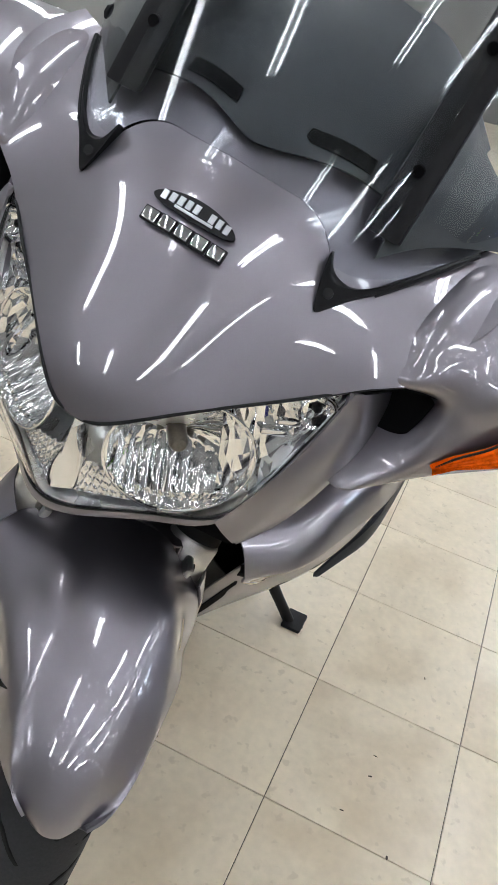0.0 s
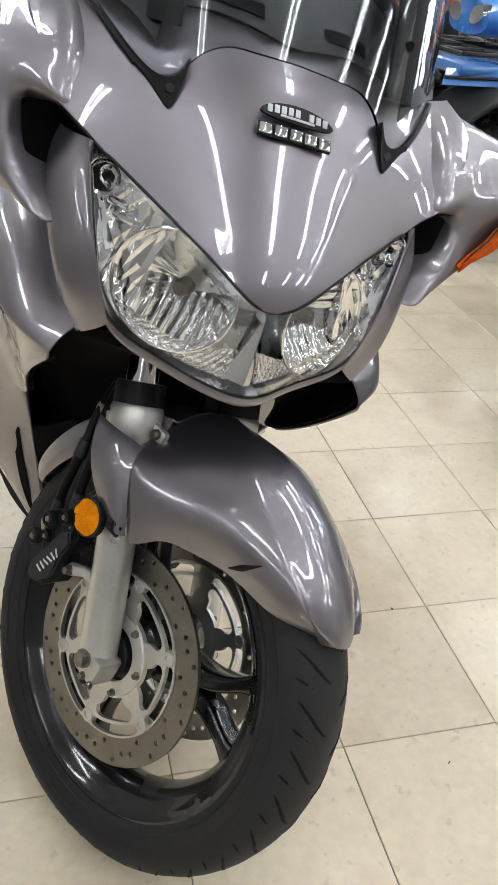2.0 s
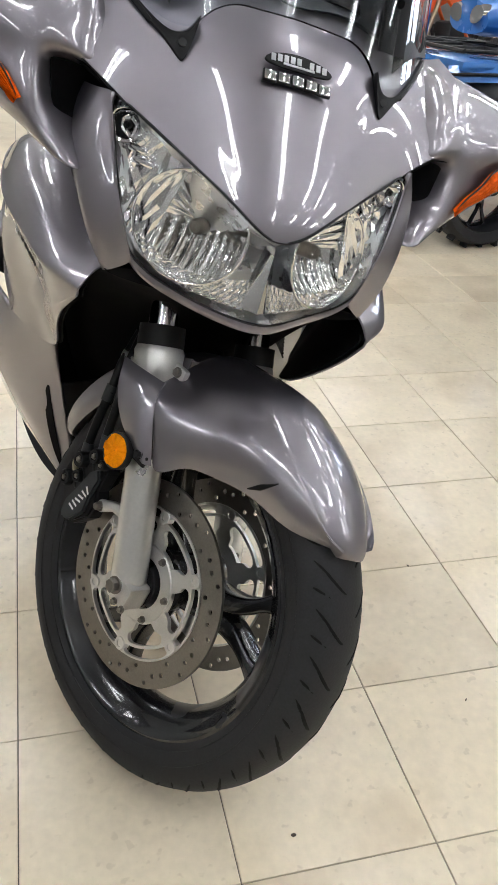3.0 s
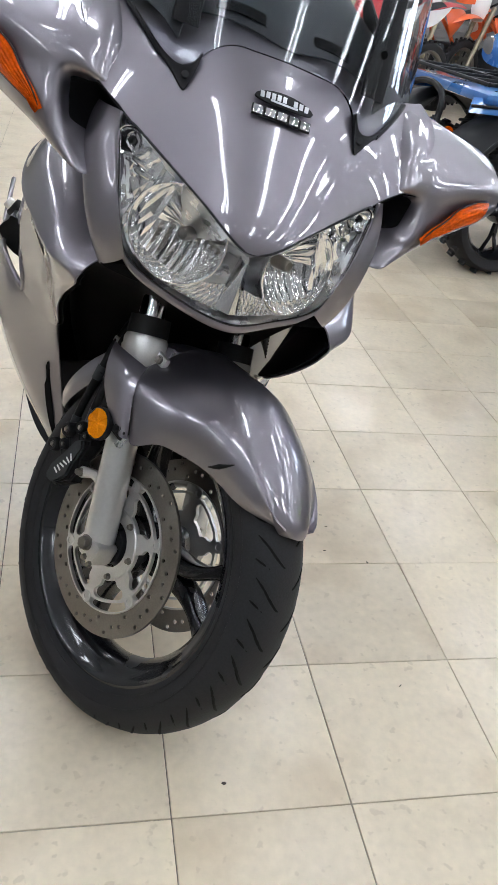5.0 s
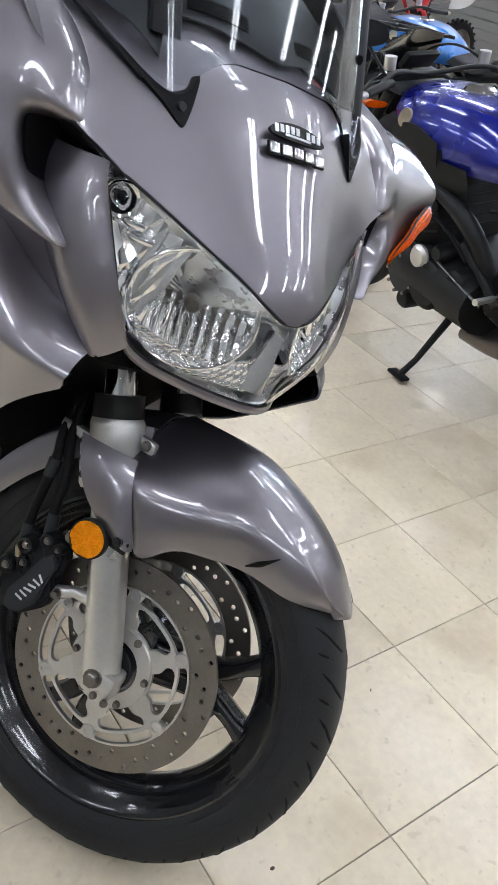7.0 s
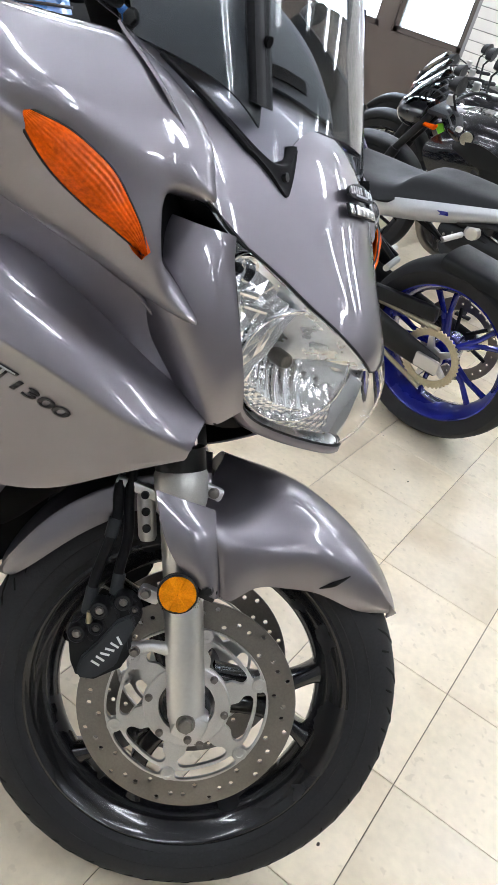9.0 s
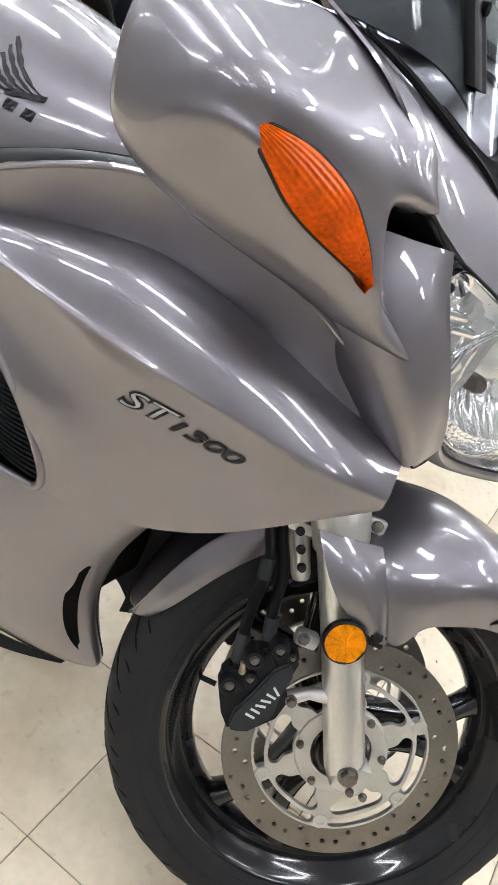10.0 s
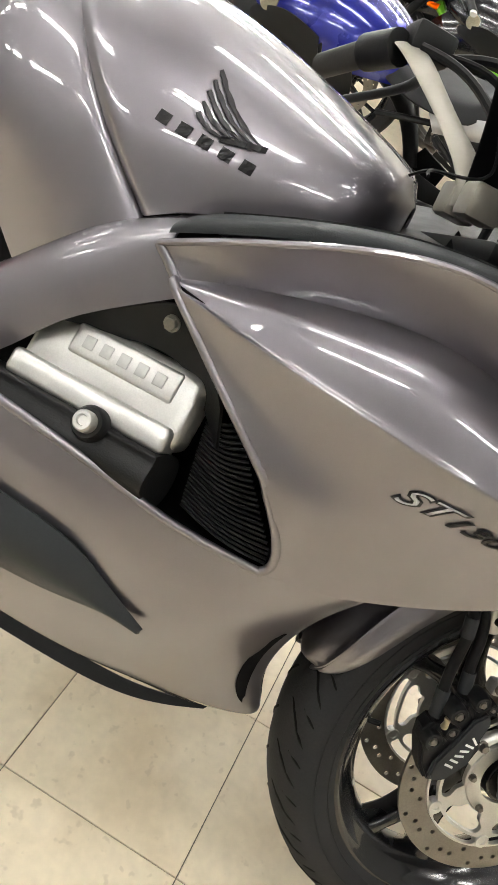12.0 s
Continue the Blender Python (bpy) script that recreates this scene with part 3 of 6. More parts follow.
# -- front mudguard --
def mudguard():
    g = new("front_mudguard")
    g.parent = BIKE
    g.matrix_basis = FRONT
    tagged(g, "silver painted front mudguard")

    def section(deg, crown, w, edge, we, sweep=0):
        h = crown - edge
        pts = [(-we, edge), (-(we + 0.003), edge + h * 0.30), (-(we * 0.93 + w * 0.07), edge + h * 0.55), (-(w * 0.85 + we * 0.15), edge + h * 0.74), (-w * 0.84, crown - 0.016), (-w * 0.45, crown - 0.004), (0, crown)]
        pts += [(-y, r) for y, r in pts[-2::-1]]
        out = []
        for y, r in pts:
            t = radians(deg + sweep * (y / we) ** 2)
            out.append((r * math.cos(t), y, r * math.sin(t)))
        return out

    def shoulder(deg, rows):
        t = radians(deg)
        pts = rows + [(-y, r) for y, r in rows[-2::-1]]
        return [(r * math.cos(t), y, r * math.sin(t)) for y, r in pts]
    # last row runs up along the fork, then over the top
    crease = [(-0.0355, -0.137, 0.183), (-0.056, -0.142, 0.222), (-0.076, -0.1435, 0.258), (-0.086, -0.122, 0.281), (-0.082, -0.086, 0.304), (-0.074, -0.047, 0.333), (-0.067, 0, 0.342)]
    crease += [(x, -y, z) for x, y, z in crease[-2::-1]]
    tuck = [(-0.100, -0.100, 0.268), (-0.103, -0.098, 0.276), (-0.106, -0.094, 0.285), (-0.107, -0.085, 0.298), (-0.105, -0.068, 0.316), (-0.101, -0.040, 0.334), (-0.099, 0, 0.339)]
    tuck += [(x, -y, z) for x, y, z in tuck[-2::-1]]
    front = [section(43.6, 0.3275, 0.034, 0.3215, 0.035, 2.6), section(44.8, 0.3300, 0.046, 0.310, 0.047, 3.2), section(47.5, 0.3325, 0.055, 0.296, 0.057, 2.6), section(52, 0.335, 0.062, 0.280, 0.067, 1.0), section(58, 0.338, 0.069, 0.264, 0.077),
             section(68, 0.341, 0.076, 0.246, 0.092), section(79, 0.344, 0.082, 0.224, 0.108),
             shoulder(90, [(-0.124, 0.203), (-0.127, 0.236), (-0.121, 0.268), (-0.101, 0.295), (-0.077, 0.326), (-0.042, 0.343), (0, 0.347)]),
             crease, tuck]
    net = surface(front, 60, 60)
    part("guard_front", shell(net, thick=0.0018, ctrl=False), PAINT, g)
    flat = surface(front, 240, 240).reshape(-1, 3)

    def lift(p, proud):
        p = np.array(p, float)
        q = flat[np.argmin(((flat - p) ** 2).sum(1))]
        out = np.array((q[0], 0, q[2])) / np.hypot(q[0], q[2]) * 0.5 + np.array((0, np.sign(q[1]), 0))
        return tuple(q + out / np.linalg.norm(out) * proud)
    rear = [section(109, 0.3500, 0.079, 0.300, 0.082), section(117, 0.3515, 0.080, 0.296, 0.083), section(130, 0.350, 0.077, 0.290, 0.080), section(145, 0.346, 0.075, 0.288, 0.078), section(158, 0.340, 0.070, 0.292, 0.073), section(167, 0.334, 0.052, 0.304, 0.055), section(170, 0.328, 0.03, 0.315, 0.03)]
    part("guard_rear", shell(rear, 40, 40, 0.003), PAINT, g)
    for s in (-1, 1):
        # cover ahead of each fork leg
        rows = [[(-0.0360, 0.1385, 0.182), (-0.0560, 0.1440, 0.222), (-0.0765, 0.1440, 0.260), (-0.0890, 0.1300, 0.284)],
                [(-0.0400, 0.1480, 0.181), (-0.0700, 0.1540, 0.221), (-0.0960, 0.1530, 0.254), (-0.1160, 0.1385, 0.283)],
                [(-0.0440, 0.1500, 0.181), (-0.0860, 0.1560, 0.213), (-0.1190, 0.1560, 0.247), (-0.1430, 0.1420, 0.281)],
                [(-0.0480, 0.1480, 0.180), (-0.1020, 0.1530, 0.202), (-0.1420, 0.1540, 0.238), (-0.1700, 0.1420, 0.279)]]
        a = np.array(rows)
        a[..., 1] *= s
        part("fork_cover", shell(a, 16, 20, 0.003, flip=s > 0), PAINT, g)
        # slot drawn as a dark raised strip, its shade put into colour
        line = [lift((0.090 + 0.030 * u, s * (0.093 - 0.019 * u), 0.237 + 0.028 * u), 0.0006) for u in (0, 0.5, 1)]
        part("vent_slot", tube(line, [0.0008, 0.0042, 0.0008], 8, 24), HOLE, g)
    return g


mudguard()

# -- nose panel between the headlights and the screen --
V_EDGE = [(-0.275, 0, 0.857), (-0.276, -0.030, 0.867), (-0.305, -0.073, 0.892), (-0.339, -0.113, 0.912), (-0.370, -0.153, 0.932), (-0.411, -0.1985, 0.954), (-0.4225, -0.220, 0.967), (-0.432, -0.241, 0.979)]
NOSE_TOP = [(-0.530, 0, 1.115), (-0.530, -0.050, 1.111), (-0.531, -0.092, 1.104), (-0.536, -0.138, 1.095), (-0.550, -0.185, 1.092), (-0.563, -0.235, 1.094), (-0.578, -0.270, 1.097)]
NOSE_SIDE = [(-0.432, -0.241, 0.979), (-0.435, -0.249, 0.998), (-0.442, -0.257, 1.014), (-0.457, -0.266, 1.030), (-0.476, -0.275, 1.043), (-0.494, -0.281, 1.055), (-0.535, -0.282, 1.078), (-0.578, -0.270, 1.097)]
NOSE_ON = [(-0.383, 0, 1.030), (-0.437, 0, 1.080), (-0.453, 0, 1.094), (-0.424, -0.132, 1.022), (-0.447, -0.168, 1.034), (-0.497, -0.198, 1.057), (-0.548, -0.230, 1.082), (-0.315, 0, 0.930), (-0.346, 0, 0.981)]


def ease(t):
    t = np.clip(t, 0, 1)
    return t * t * (3 - 2 * t)


class Sheet:
    """A smooth bent plate near points: its height along the way out over y and the way up."""
    out, up = np.array((0.8, 0, 0.6)), np.array((-0.6, 0, 0.8))
    powers = [(a, b) for a in (0, 2, 4) for b in range(6 - a)]

    def __init__(self, pts):
        p = np.array(pts, float)
        self.mid = (p @ self.up).mean()
        m = self.terms(np.stack((p[:, 1], p @ self.up), 1))
        stiff = np.diag([0.01 * max(0, a + b - 2) ** 2 for a, b in self.powers])
        self.weight = np.linalg.solve(m.T @ m + stiff, m.T @ (p @ self.out))

    def terms(self, q):
        return np.stack([(q[:, 0] / 0.25) ** a * ((q[:, 1] - self.mid) / 0.15) ** b for a, b in self.powers], 1)

    def place(self, q):
        """Points of the plate over (y, up) pairs."""
        q = np.asarray(q, float)
        f = q.reshape(-1, 2)
        p = (self.terms(f) @ self.weight)[:, None] * self.out + f[:, 1:] * self.up
        p[:, 1] = f[:, 0]
        return p.reshape(*q.shape[:-1], 3)


NOSE = Sheet([tuple(q) for q in spline(V_EDGE, 12)] + NOSE_TOP + NOSE_SIDE[1:-1] + NOSE_ON + 4 * NOSE_ON[3:6])


def nose_panel():
    """Bent plate between its edges, with a slightly raised middle that narrows downwards."""
    def flat(r):
        r = np.asarray(r, float)
        return np.stack((r[:, 1], r @ NOSE.up), 1)
    nu, nv = 121, 66
    lo = flat(spline([(x, -y, z) for x, y, z in V_EDGE[:0:-1]] + V_EDGE, nu))
    hi = flat(spline([(x, -y, z) for x, y, z in NOSE_TOP[:0:-1]] + NOSE_TOP, nu))
    side = flat(spline(NOSE_SIDE, nv))
    other = side * np.array((-1, 1))
    u, v = np.linspace(0, 1, nu)[None, :, None], np.linspace(0, 1, nv)[:, None, None]
    q = (1 - v) * lo[None] + v * hi[None] + (1 - u) * other[:, None] + u * side[:, None]
    q = q - ((1 - u) * (1 - v) * lo[0] + u * (1 - v) * lo[-1] + (1 - u) * v * hi[0] + u * v * hi[-1])
    g = NOSE.place(q)
    half = 0.020 + 0.125 * v[..., 0]
    fold = 0.0012 * (1 - ease((np.abs(q[..., 0]) - half) / 0.035)) * ease(v[..., 0] * 4)
    g = g + fold[..., None] * NOSE.out
    return part("nose_panel", shell(g, thick=0.003, flip=True, ctrl=False), PAINT, BIKE, "silver painted nose panel")


nose_panel()


# -- headlight --
def headlight():
    h = new("headlight")
    h.parent = BIKE
    tagged(h, "wide clear twin headlight with chrome reflectors")
    top = [(x, y, z - 0.002) for x, y, z in V_EDGE[:6]]
    low = [(-0.272, 0, 0.754), (-0.302, -0.050, 0.753), (-0.334, -0.096, 0.759), (-0.350, -0.148, 0.783), (-0.366, -0.176, 0.842), (-0.411, -0.2005, 0.944)]
    mid = [(-0.256, 0, 0.803), (-0.262, -0.045, 0.812), (-0.286, -0.088, 0.826), (-0.325, -0.136, 0.846), (-0.364, -0.170, 0.888), (-0.411, -0.1995, 0.950)]

    def full(r):
        return [(x, -y, z) for x, y, z in r[:0:-1]] + list(r)
    lens = part("lens", shell([full(top), full(mid), full(low)], 20, 60, 0.0025), GLASS, h, "clear polycarbonate lens")
    lens.visible_shadow = False
    t3, m3, l3 = (np.array(full(r)) for r in (top, mid, low))
    back = np.array([t3, t3 * 0.55 + m3 * 0.45, m3, m3 * 0.35 + l3 * 0.65, l3])
    back[..., 0] -= np.array([0.006, 0.070, 0.110, 0.070, 0.006])[:, None]
    back[..., 1] *= 0.985
    part("housing", shell(back, 24, 60, 0.002), HOUSING, h, "chrome inner housing")
    for s in (-1, 1):
        # main bowl: a dish with broad upright flutes in its lower half
        g = []
        for k in range(120):
            a = 2 * math.pi * k / 120
            rows = []
            for q in np.linspace(0.12, 1, 22):
                y, z = 0.073 * q * math.cos(a), 0.064 * q * math.sin(a)
                cell = (y / 0.0125) % 1.0
                step = 0.0045 * (1 - (2 * cell - 1) ** 2) * min(1, max(0, (0.008 - z) / 0.012)) * (1 if q < 0.97 else 0)
                turn = 0.0030 * (1 - (2 * ((a * 11 / math.pi) % 1.0) - 1) ** 2) * min(1, max(0, (z - 0.002) / 0.010)) * (1 if q < 0.97 else 0)
                rows.append((0.052 * (q * q - 1) + step + turn, y, z))
            g.append(rows)
        bm = bmesh.new()
        grid(bm, np.array(g), closed_v=True)
        at = Matrix.Translation((-0.334, s * 0.093, 0.838)) @ pose(0, 0, 0, 0, 0, s * 33) @ pose(0, 0, 0, 0, -5, 0) @ Matrix.Scale(1.02, 4)
        bowl = part("reflector_bowl", moved(bm, at), REFLECTOR, h, "fluted chrome reflector bowl", angle=35)
        part("bowl_edge", moved(tube([(0.001, 0.0735 * math.cos(t), 0.0645 * math.sin(t)) for t in np.linspace(0, 2 * math.pi, 60, endpoint=False)], 0.0016, 8, 90, closed=True), at), CHROME, bowl)
        part("bulb_shield", moved(revolve([(0.0001, -0.018), (0.007, -0.018), (0.0095, -0.021), (0.0105, -0.046), (0.008, -0.052)], 24, "x"), at), STEEL, bowl)
        at = Matrix.Translation((-0.414, s * 0.1745, 0.924)) @ pose(0, 0, 0, 0, 0, s * 25)
        pb = part("position_bowl", moved(revolve([(0.004, 0.0), (0.008, 0.002), (0.012, 0.008), (0.0145, 0.010), (0.0165, 0.018), (0.0195, 0.020), (0.0205, 0.014), (0.014, 0.004)], 28, "x"), at), CHROME, h)
        part("bulb", moved(revolve([(0.0001, 0.016), (0.004, 0.014), (0.0055, 0.008), (0.005, 0.0)], 16, "x"), at), BLACK, pb)
        for k, (px, py, pz, wd) in enumerate(((-0.394, 0.160, 0.902, 0.026), (-0.384, 0.152, 0.890, 0.030))):
            part("reflector_step", box((0.016, wd, 0.008), (px, s * py, pz), 0.003, Matrix.Rotation(s * radians(40), 4, "Z")), CHROME, h)
        # faceted reflector in the outer corner
        ta, lb = spline(top, 40)[22:39], spline(low, 40)[22:39]
        net = np.array([ta + (lb - ta) * v for v in np.linspace(0.05, 0.95, 7)])
        rng = np.random.RandomState(7)
        net[..., 0] -= 0.016 + 0.010 * rng.rand(7, 17)
        net[..., 1] = net[..., 1] * 0.985
        net[..., 1] *= -s
        part("corner_facets", shell(net, thick=0.001, ctrl=False), REFLECTOR, h, smooth=False)
        # rippled prism band beneath the bowl
        lo3 = spline([(-0.292, 0.014, 0.762), (-0.318, 0.055, 0.762), (-0.346, 0.098, 0.767), (-0.360, 0.144, 0.790)], 90)
        hi3 = spline([(-0.300, 0.014, 0.800), (-0.312, 0.050, 0.790), (-0.336, 0.096, 0.790), (-0.362, 0.146, 0.810)], 90)
        net = np.array([lo3 * (1 - v) + hi3 * v for v in np.linspace(0, 1, 16)])
        for j in range(16):
            for i in range(90):
                net[j, i, 0] += 0.0022 * math.sin(i * 1.05 + j * 0.5) * math.sin(j * 0.75)
        net[..., 1] *= s
        part("prism_band", shell(net, thick=0.001, ctrl=False), PRISM, h)
    part("centre_rib", closed_loft([[(-0.300, -0.006, 0.845), (-0.300, 0.006, 0.845), (-0.282, 0.001, 0.84), (-0.282, -0.001, 0.84)], [(-0.300, -0.02, 0.766), (-0.300, 0.02, 0.766), (-0.280, 0.006, 0.766), (-0.280, -0.006, 0.766)]], 4, 8), CHROME, h)
    # dark gasket round the lens and grey lip beneath it
    edge = [full(low)[i] for i in range(11)]
    part("gasket", tube(edge, 0.0018, 8, 60), BLACK, h)
    part("upper_gasket", tube(full([(x - 0.001, y, z + 0.0005) for x, y, z in V_EDGE]), 0.0018, 8, 60), BLACK, h)
    lip = np.array([full(low), full([(x - 0.004, y * 0.99, z - 0.014) for x, y, z in low]), full([(x - 0.050, y * 0.93, z - 0.016) for x, y, z in low])])
    part("lower_lip", shell(lip, 8, 60, 0.003), PAINT, h)
    return h


headlight()

# -- side of the nose beside the headlight, with its air duct --
both("cowl_cheek", [
    [(-0.412, -0.2015, 0.953), (-0.396, -0.1940, 0.915), (-0.371, -0.1800, 0.858), (-0.354, -0.1600, 0.804), (-0.351, -0.1490, 0.780)],
    [(-0.413, -0.203, 0.955), (-0.402, -0.201, 0.915), (-0.374, -0.186, 0.858), (-0.359, -0.172, 0.804), (-0.354, -0.154, 0.774)],
    [(-0.436, -0.216, 0.952), (-0.408, -0.216, 0.912), (-0.382, -0.204, 0.856), (-0.364, -0.188, 0.801), (-0.358, -0.164, 0.766)],
    [(-0.468, -0.226, 0.950), (-0.430, -0.230, 0.905), (-0.402, -0.222, 0.852), (-0.379, -0.203, 0.799), (-0.364, -0.176, 0.758)],
    [(-0.500, -0.230, 0.945), (-0.462, -0.234, 0.895), (-0.432, -0.222, 0.846), (-0.404, -0.202, 0.796), (-0.376, -0.176, 0.756)],
    [(-0.540, -0.220, 0.935), (-0.520, -0.215, 0.880), (-0.480, -0.205, 0.835), (-0.430, -0.190, 0.790), (-0.390, -0.165, 0.750)]], PAINT, label="silver painted cowl cheek")


def pod(s):
    """A mirror pod with its amber turn lamp."""
    p = new("mirror_pod")
    p.parent = BIKE
    secs = []
    for y, pts in (
        (0.205, ((-0.450, 0.860), (-0.432, 0.872), (-0.520, 0.940), (-0.452, 0.964), (-0.450, 0.992), (-0.492, 1.036), (-0.592, 1.068), (-0.600, 1.00), (-0.530, 0.880))),
        (0.235, ((-0.430, 0.862), (-0.402, 0.871), (-0.508, 0.946), (-0.436, 0.973), (-0.437, 0.998), (-0.472, 1.047), (-0.594, 1.086), (-0.602, 1.00), (-0.535, 0.885))),
        (0.262, ((-0.450, 0.868), (-0.414, 0.883), (-0.482, 0.950), (-0.442, 0.978), (-0.447, 1.010), (-0.488, 1.053), (-0.596, 1.088), (-0.605, 0.99), (-0.542, 0.893))),
        (0.284, ((-0.465, 0.877), (-0.426, 0.895), (-0.446, 0.953), (-0.449, 0.981), (-0.458, 1.012), (-0.504, 1.058), (-0.598, 1.085), (-0.608, 0.985), (-0.550, 0.900))),
        (0.310, ((-0.480, 0.889), (-0.441, 0.914), (-0.449, 0.956), (-0.455, 0.986), (-0.470, 1.018), (-0.518, 1.057), (-0.602, 1.080), (-0.613, 0.98), (-0.560, 0.908))),
        (0.370, ((-0.520, 0.913), (-0.478, 0.944), (-0.478, 0.974), (-0.478, 1.000), (-0.490, 1.025), (-0.538, 1.055), (-0.610, 1.070), (-0.618, 0.98), (-0.585, 0.925))),
        (0.425, ((-0.548, 0.938), (-0.503, 0.976), (-0.502, 0.994), (-0.501, 1.012), (-0.512, 1.030), (-0.550, 1.050), (-0.611, 1.060), (-0.615, 0.985), (-0.592, 0.945))),
        (0.452, ((-0.560, 0.957), (-0.520, 0.986), (-0.519, 1.000), (-0.520, 1.014), (-0.533, 1.028), (-0.561, 1.040), (-0.602, 1.045), (-0.606, 0.99), (-0.592, 0.962))),
        (0.462, ((-0.566, 0.974), (-0.545, 0.990), (-0.544, 1.000), (-0.545, 1.011), (-0.552, 1.020), (-0.567, 1.026), (-0.590, 1.028), (-0.593, 0.992), (-0.588, 0.976))),
    ):
        secs.append([(x, s * y, z) for x, z in pts])
    net = surface(secs, 60, 72, closed_u=True)
    for k in range(8):
        net[1:-1] = 0.5 * net[1:-1] + 0.25 * (net[:-2] + net[2:])
    for k in range(4):
        net[1:-1] = 0.5 * net[1:-1] + 0.25 * (np.roll(net, 1, 1)[1:-1] + np.roll(net, -1, 1)[1:-1])
    bm = bmesh.new()
    vs = grid(bm, net, closed_u=True)
    bm.faces.new(vs[0])
    bm.faces.new(vs[-1])
    part("pod_shell", bm, PAINT, p, "silver painted mirror pod")
    # near-black sheets in the duct between pod and cheek, its shade as colour
    part("air_duct", shell([[(-0.470, s * 0.200, 0.905), (-0.466, s * 0.225, 0.905), (-0.450, s * 0.262, 0.910)], [(-0.478, s * 0.200, 0.940), (-0.476, s * 0.225, 0.940), (-0.458, s * 0.270, 0.942)],
                            [(-0.470, s * 0.200, 0.982), (-0.468, s * 0.228, 0.982), (-0.462, s * 0.275, 0.978)]], 10, 10, 0.002), VOID, p, "near-black sheet for the shade in the air duct mouth")
    # added near-black filler closes the gap beneath the nose edge
    part("duct_roof", shell([[(-0.416, s * 0.198, 0.950), (-0.426, s * 0.220, 0.962), (-0.437, s * 0.241, 0.974), (-0.450, s * 0.272, 0.978)], [(-0.480, s * 0.190, 0.946), (-0.488, s * 0.215, 0.955), (-0.495, s * 0.241, 0.965), (-0.495, s * 0.268, 0.970)]], 6, 16, 0.002), VOID, p)
    lo = [(-0.438, 0.304, 0.915), (-0.452, 0.327, 0.926), (-0.466, 0.350, 0.936), (-0.478, 0.371, 0.946), (-0.487, 0.394, 0.958), (-0.494, 0.414, 0.972), (-0.506, 0.424, 0.986), (-0.516, 0.430, 0.999)]
    hi = [(-0.437, 0.302, 0.917), (-0.442, 0.318, 0.940), (-0.450, 0.337, 0.960), (-0.461, 0.352, 0.977), (-0.473, 0.373, 0.989), (-0.486, 0.393, 0.997), (-0.498, 0.412, 1.000), (-0.515, 0.430, 1.001)]
    mid = [tuple((np.array(a) + np.array(b)) / 2 + np.array((0.008 * w, 0.006 * w, 0))) for a, b, w in zip(lo, hi, (0, 0.6, 1, 1.1, 1.1, 0.9, 0.5, 0))]
    a = np.array([lo, mid, hi])
    a[..., 1] *= s
    a[..., 0] += 0.0040
    a[..., 1] += s * 0.003
    net = surface(a, 81, 60)
    rib = np.array([0.00045 * math.sin(j * math.pi / 5) for j in range(81)])
    rib[0] = rib[-1] = 0
    net[..., 0] += rib[:, None]
    part("turn_lamp", shell(net, thick=0.005, ctrl=False, flip=s < 0), AMBER, p, "ribbed amber turn signal lens")
    loop = np.concatenate([net[0], net[-1][::-1][1:-1]])
    part("lamp_seal", tube([tuple(q - np.array((0.0015, 0, 0))) for q in loop], 0.0016, 6, closed=True), BLACK, p)
    return p


for side in (-1, 1):
    pod(side)

# -- main side cowl --
COWL_TOP = [(-0.372, -0.164, 0.773), (-0.450, -0.210, 0.838), (-0.520, -0.235, 0.875), (-0.590, -0.252, 0.902), (-0.650, -0.262, 0.914), (-0.712, -0.265, 0.907), (-0.790, -0.268, 0.881), (-0.880, -0.268, 0.842), (-0.940, -0.266, 0.812)]
COWL_VALLEY = [(-0.373, -0.168, 0.765), (-0.448, -0.194, 0.787), (-0.511, -0.212, 0.811), (-0.577, -0.222, 0.830), (-0.643, -0.229, 0.842), (-0.705, -0.234, 0.840), (-0.793, -0.241, 0.823), (-0.885, -0.258, 0.798), (-0.910, -0.268, 0.787)]
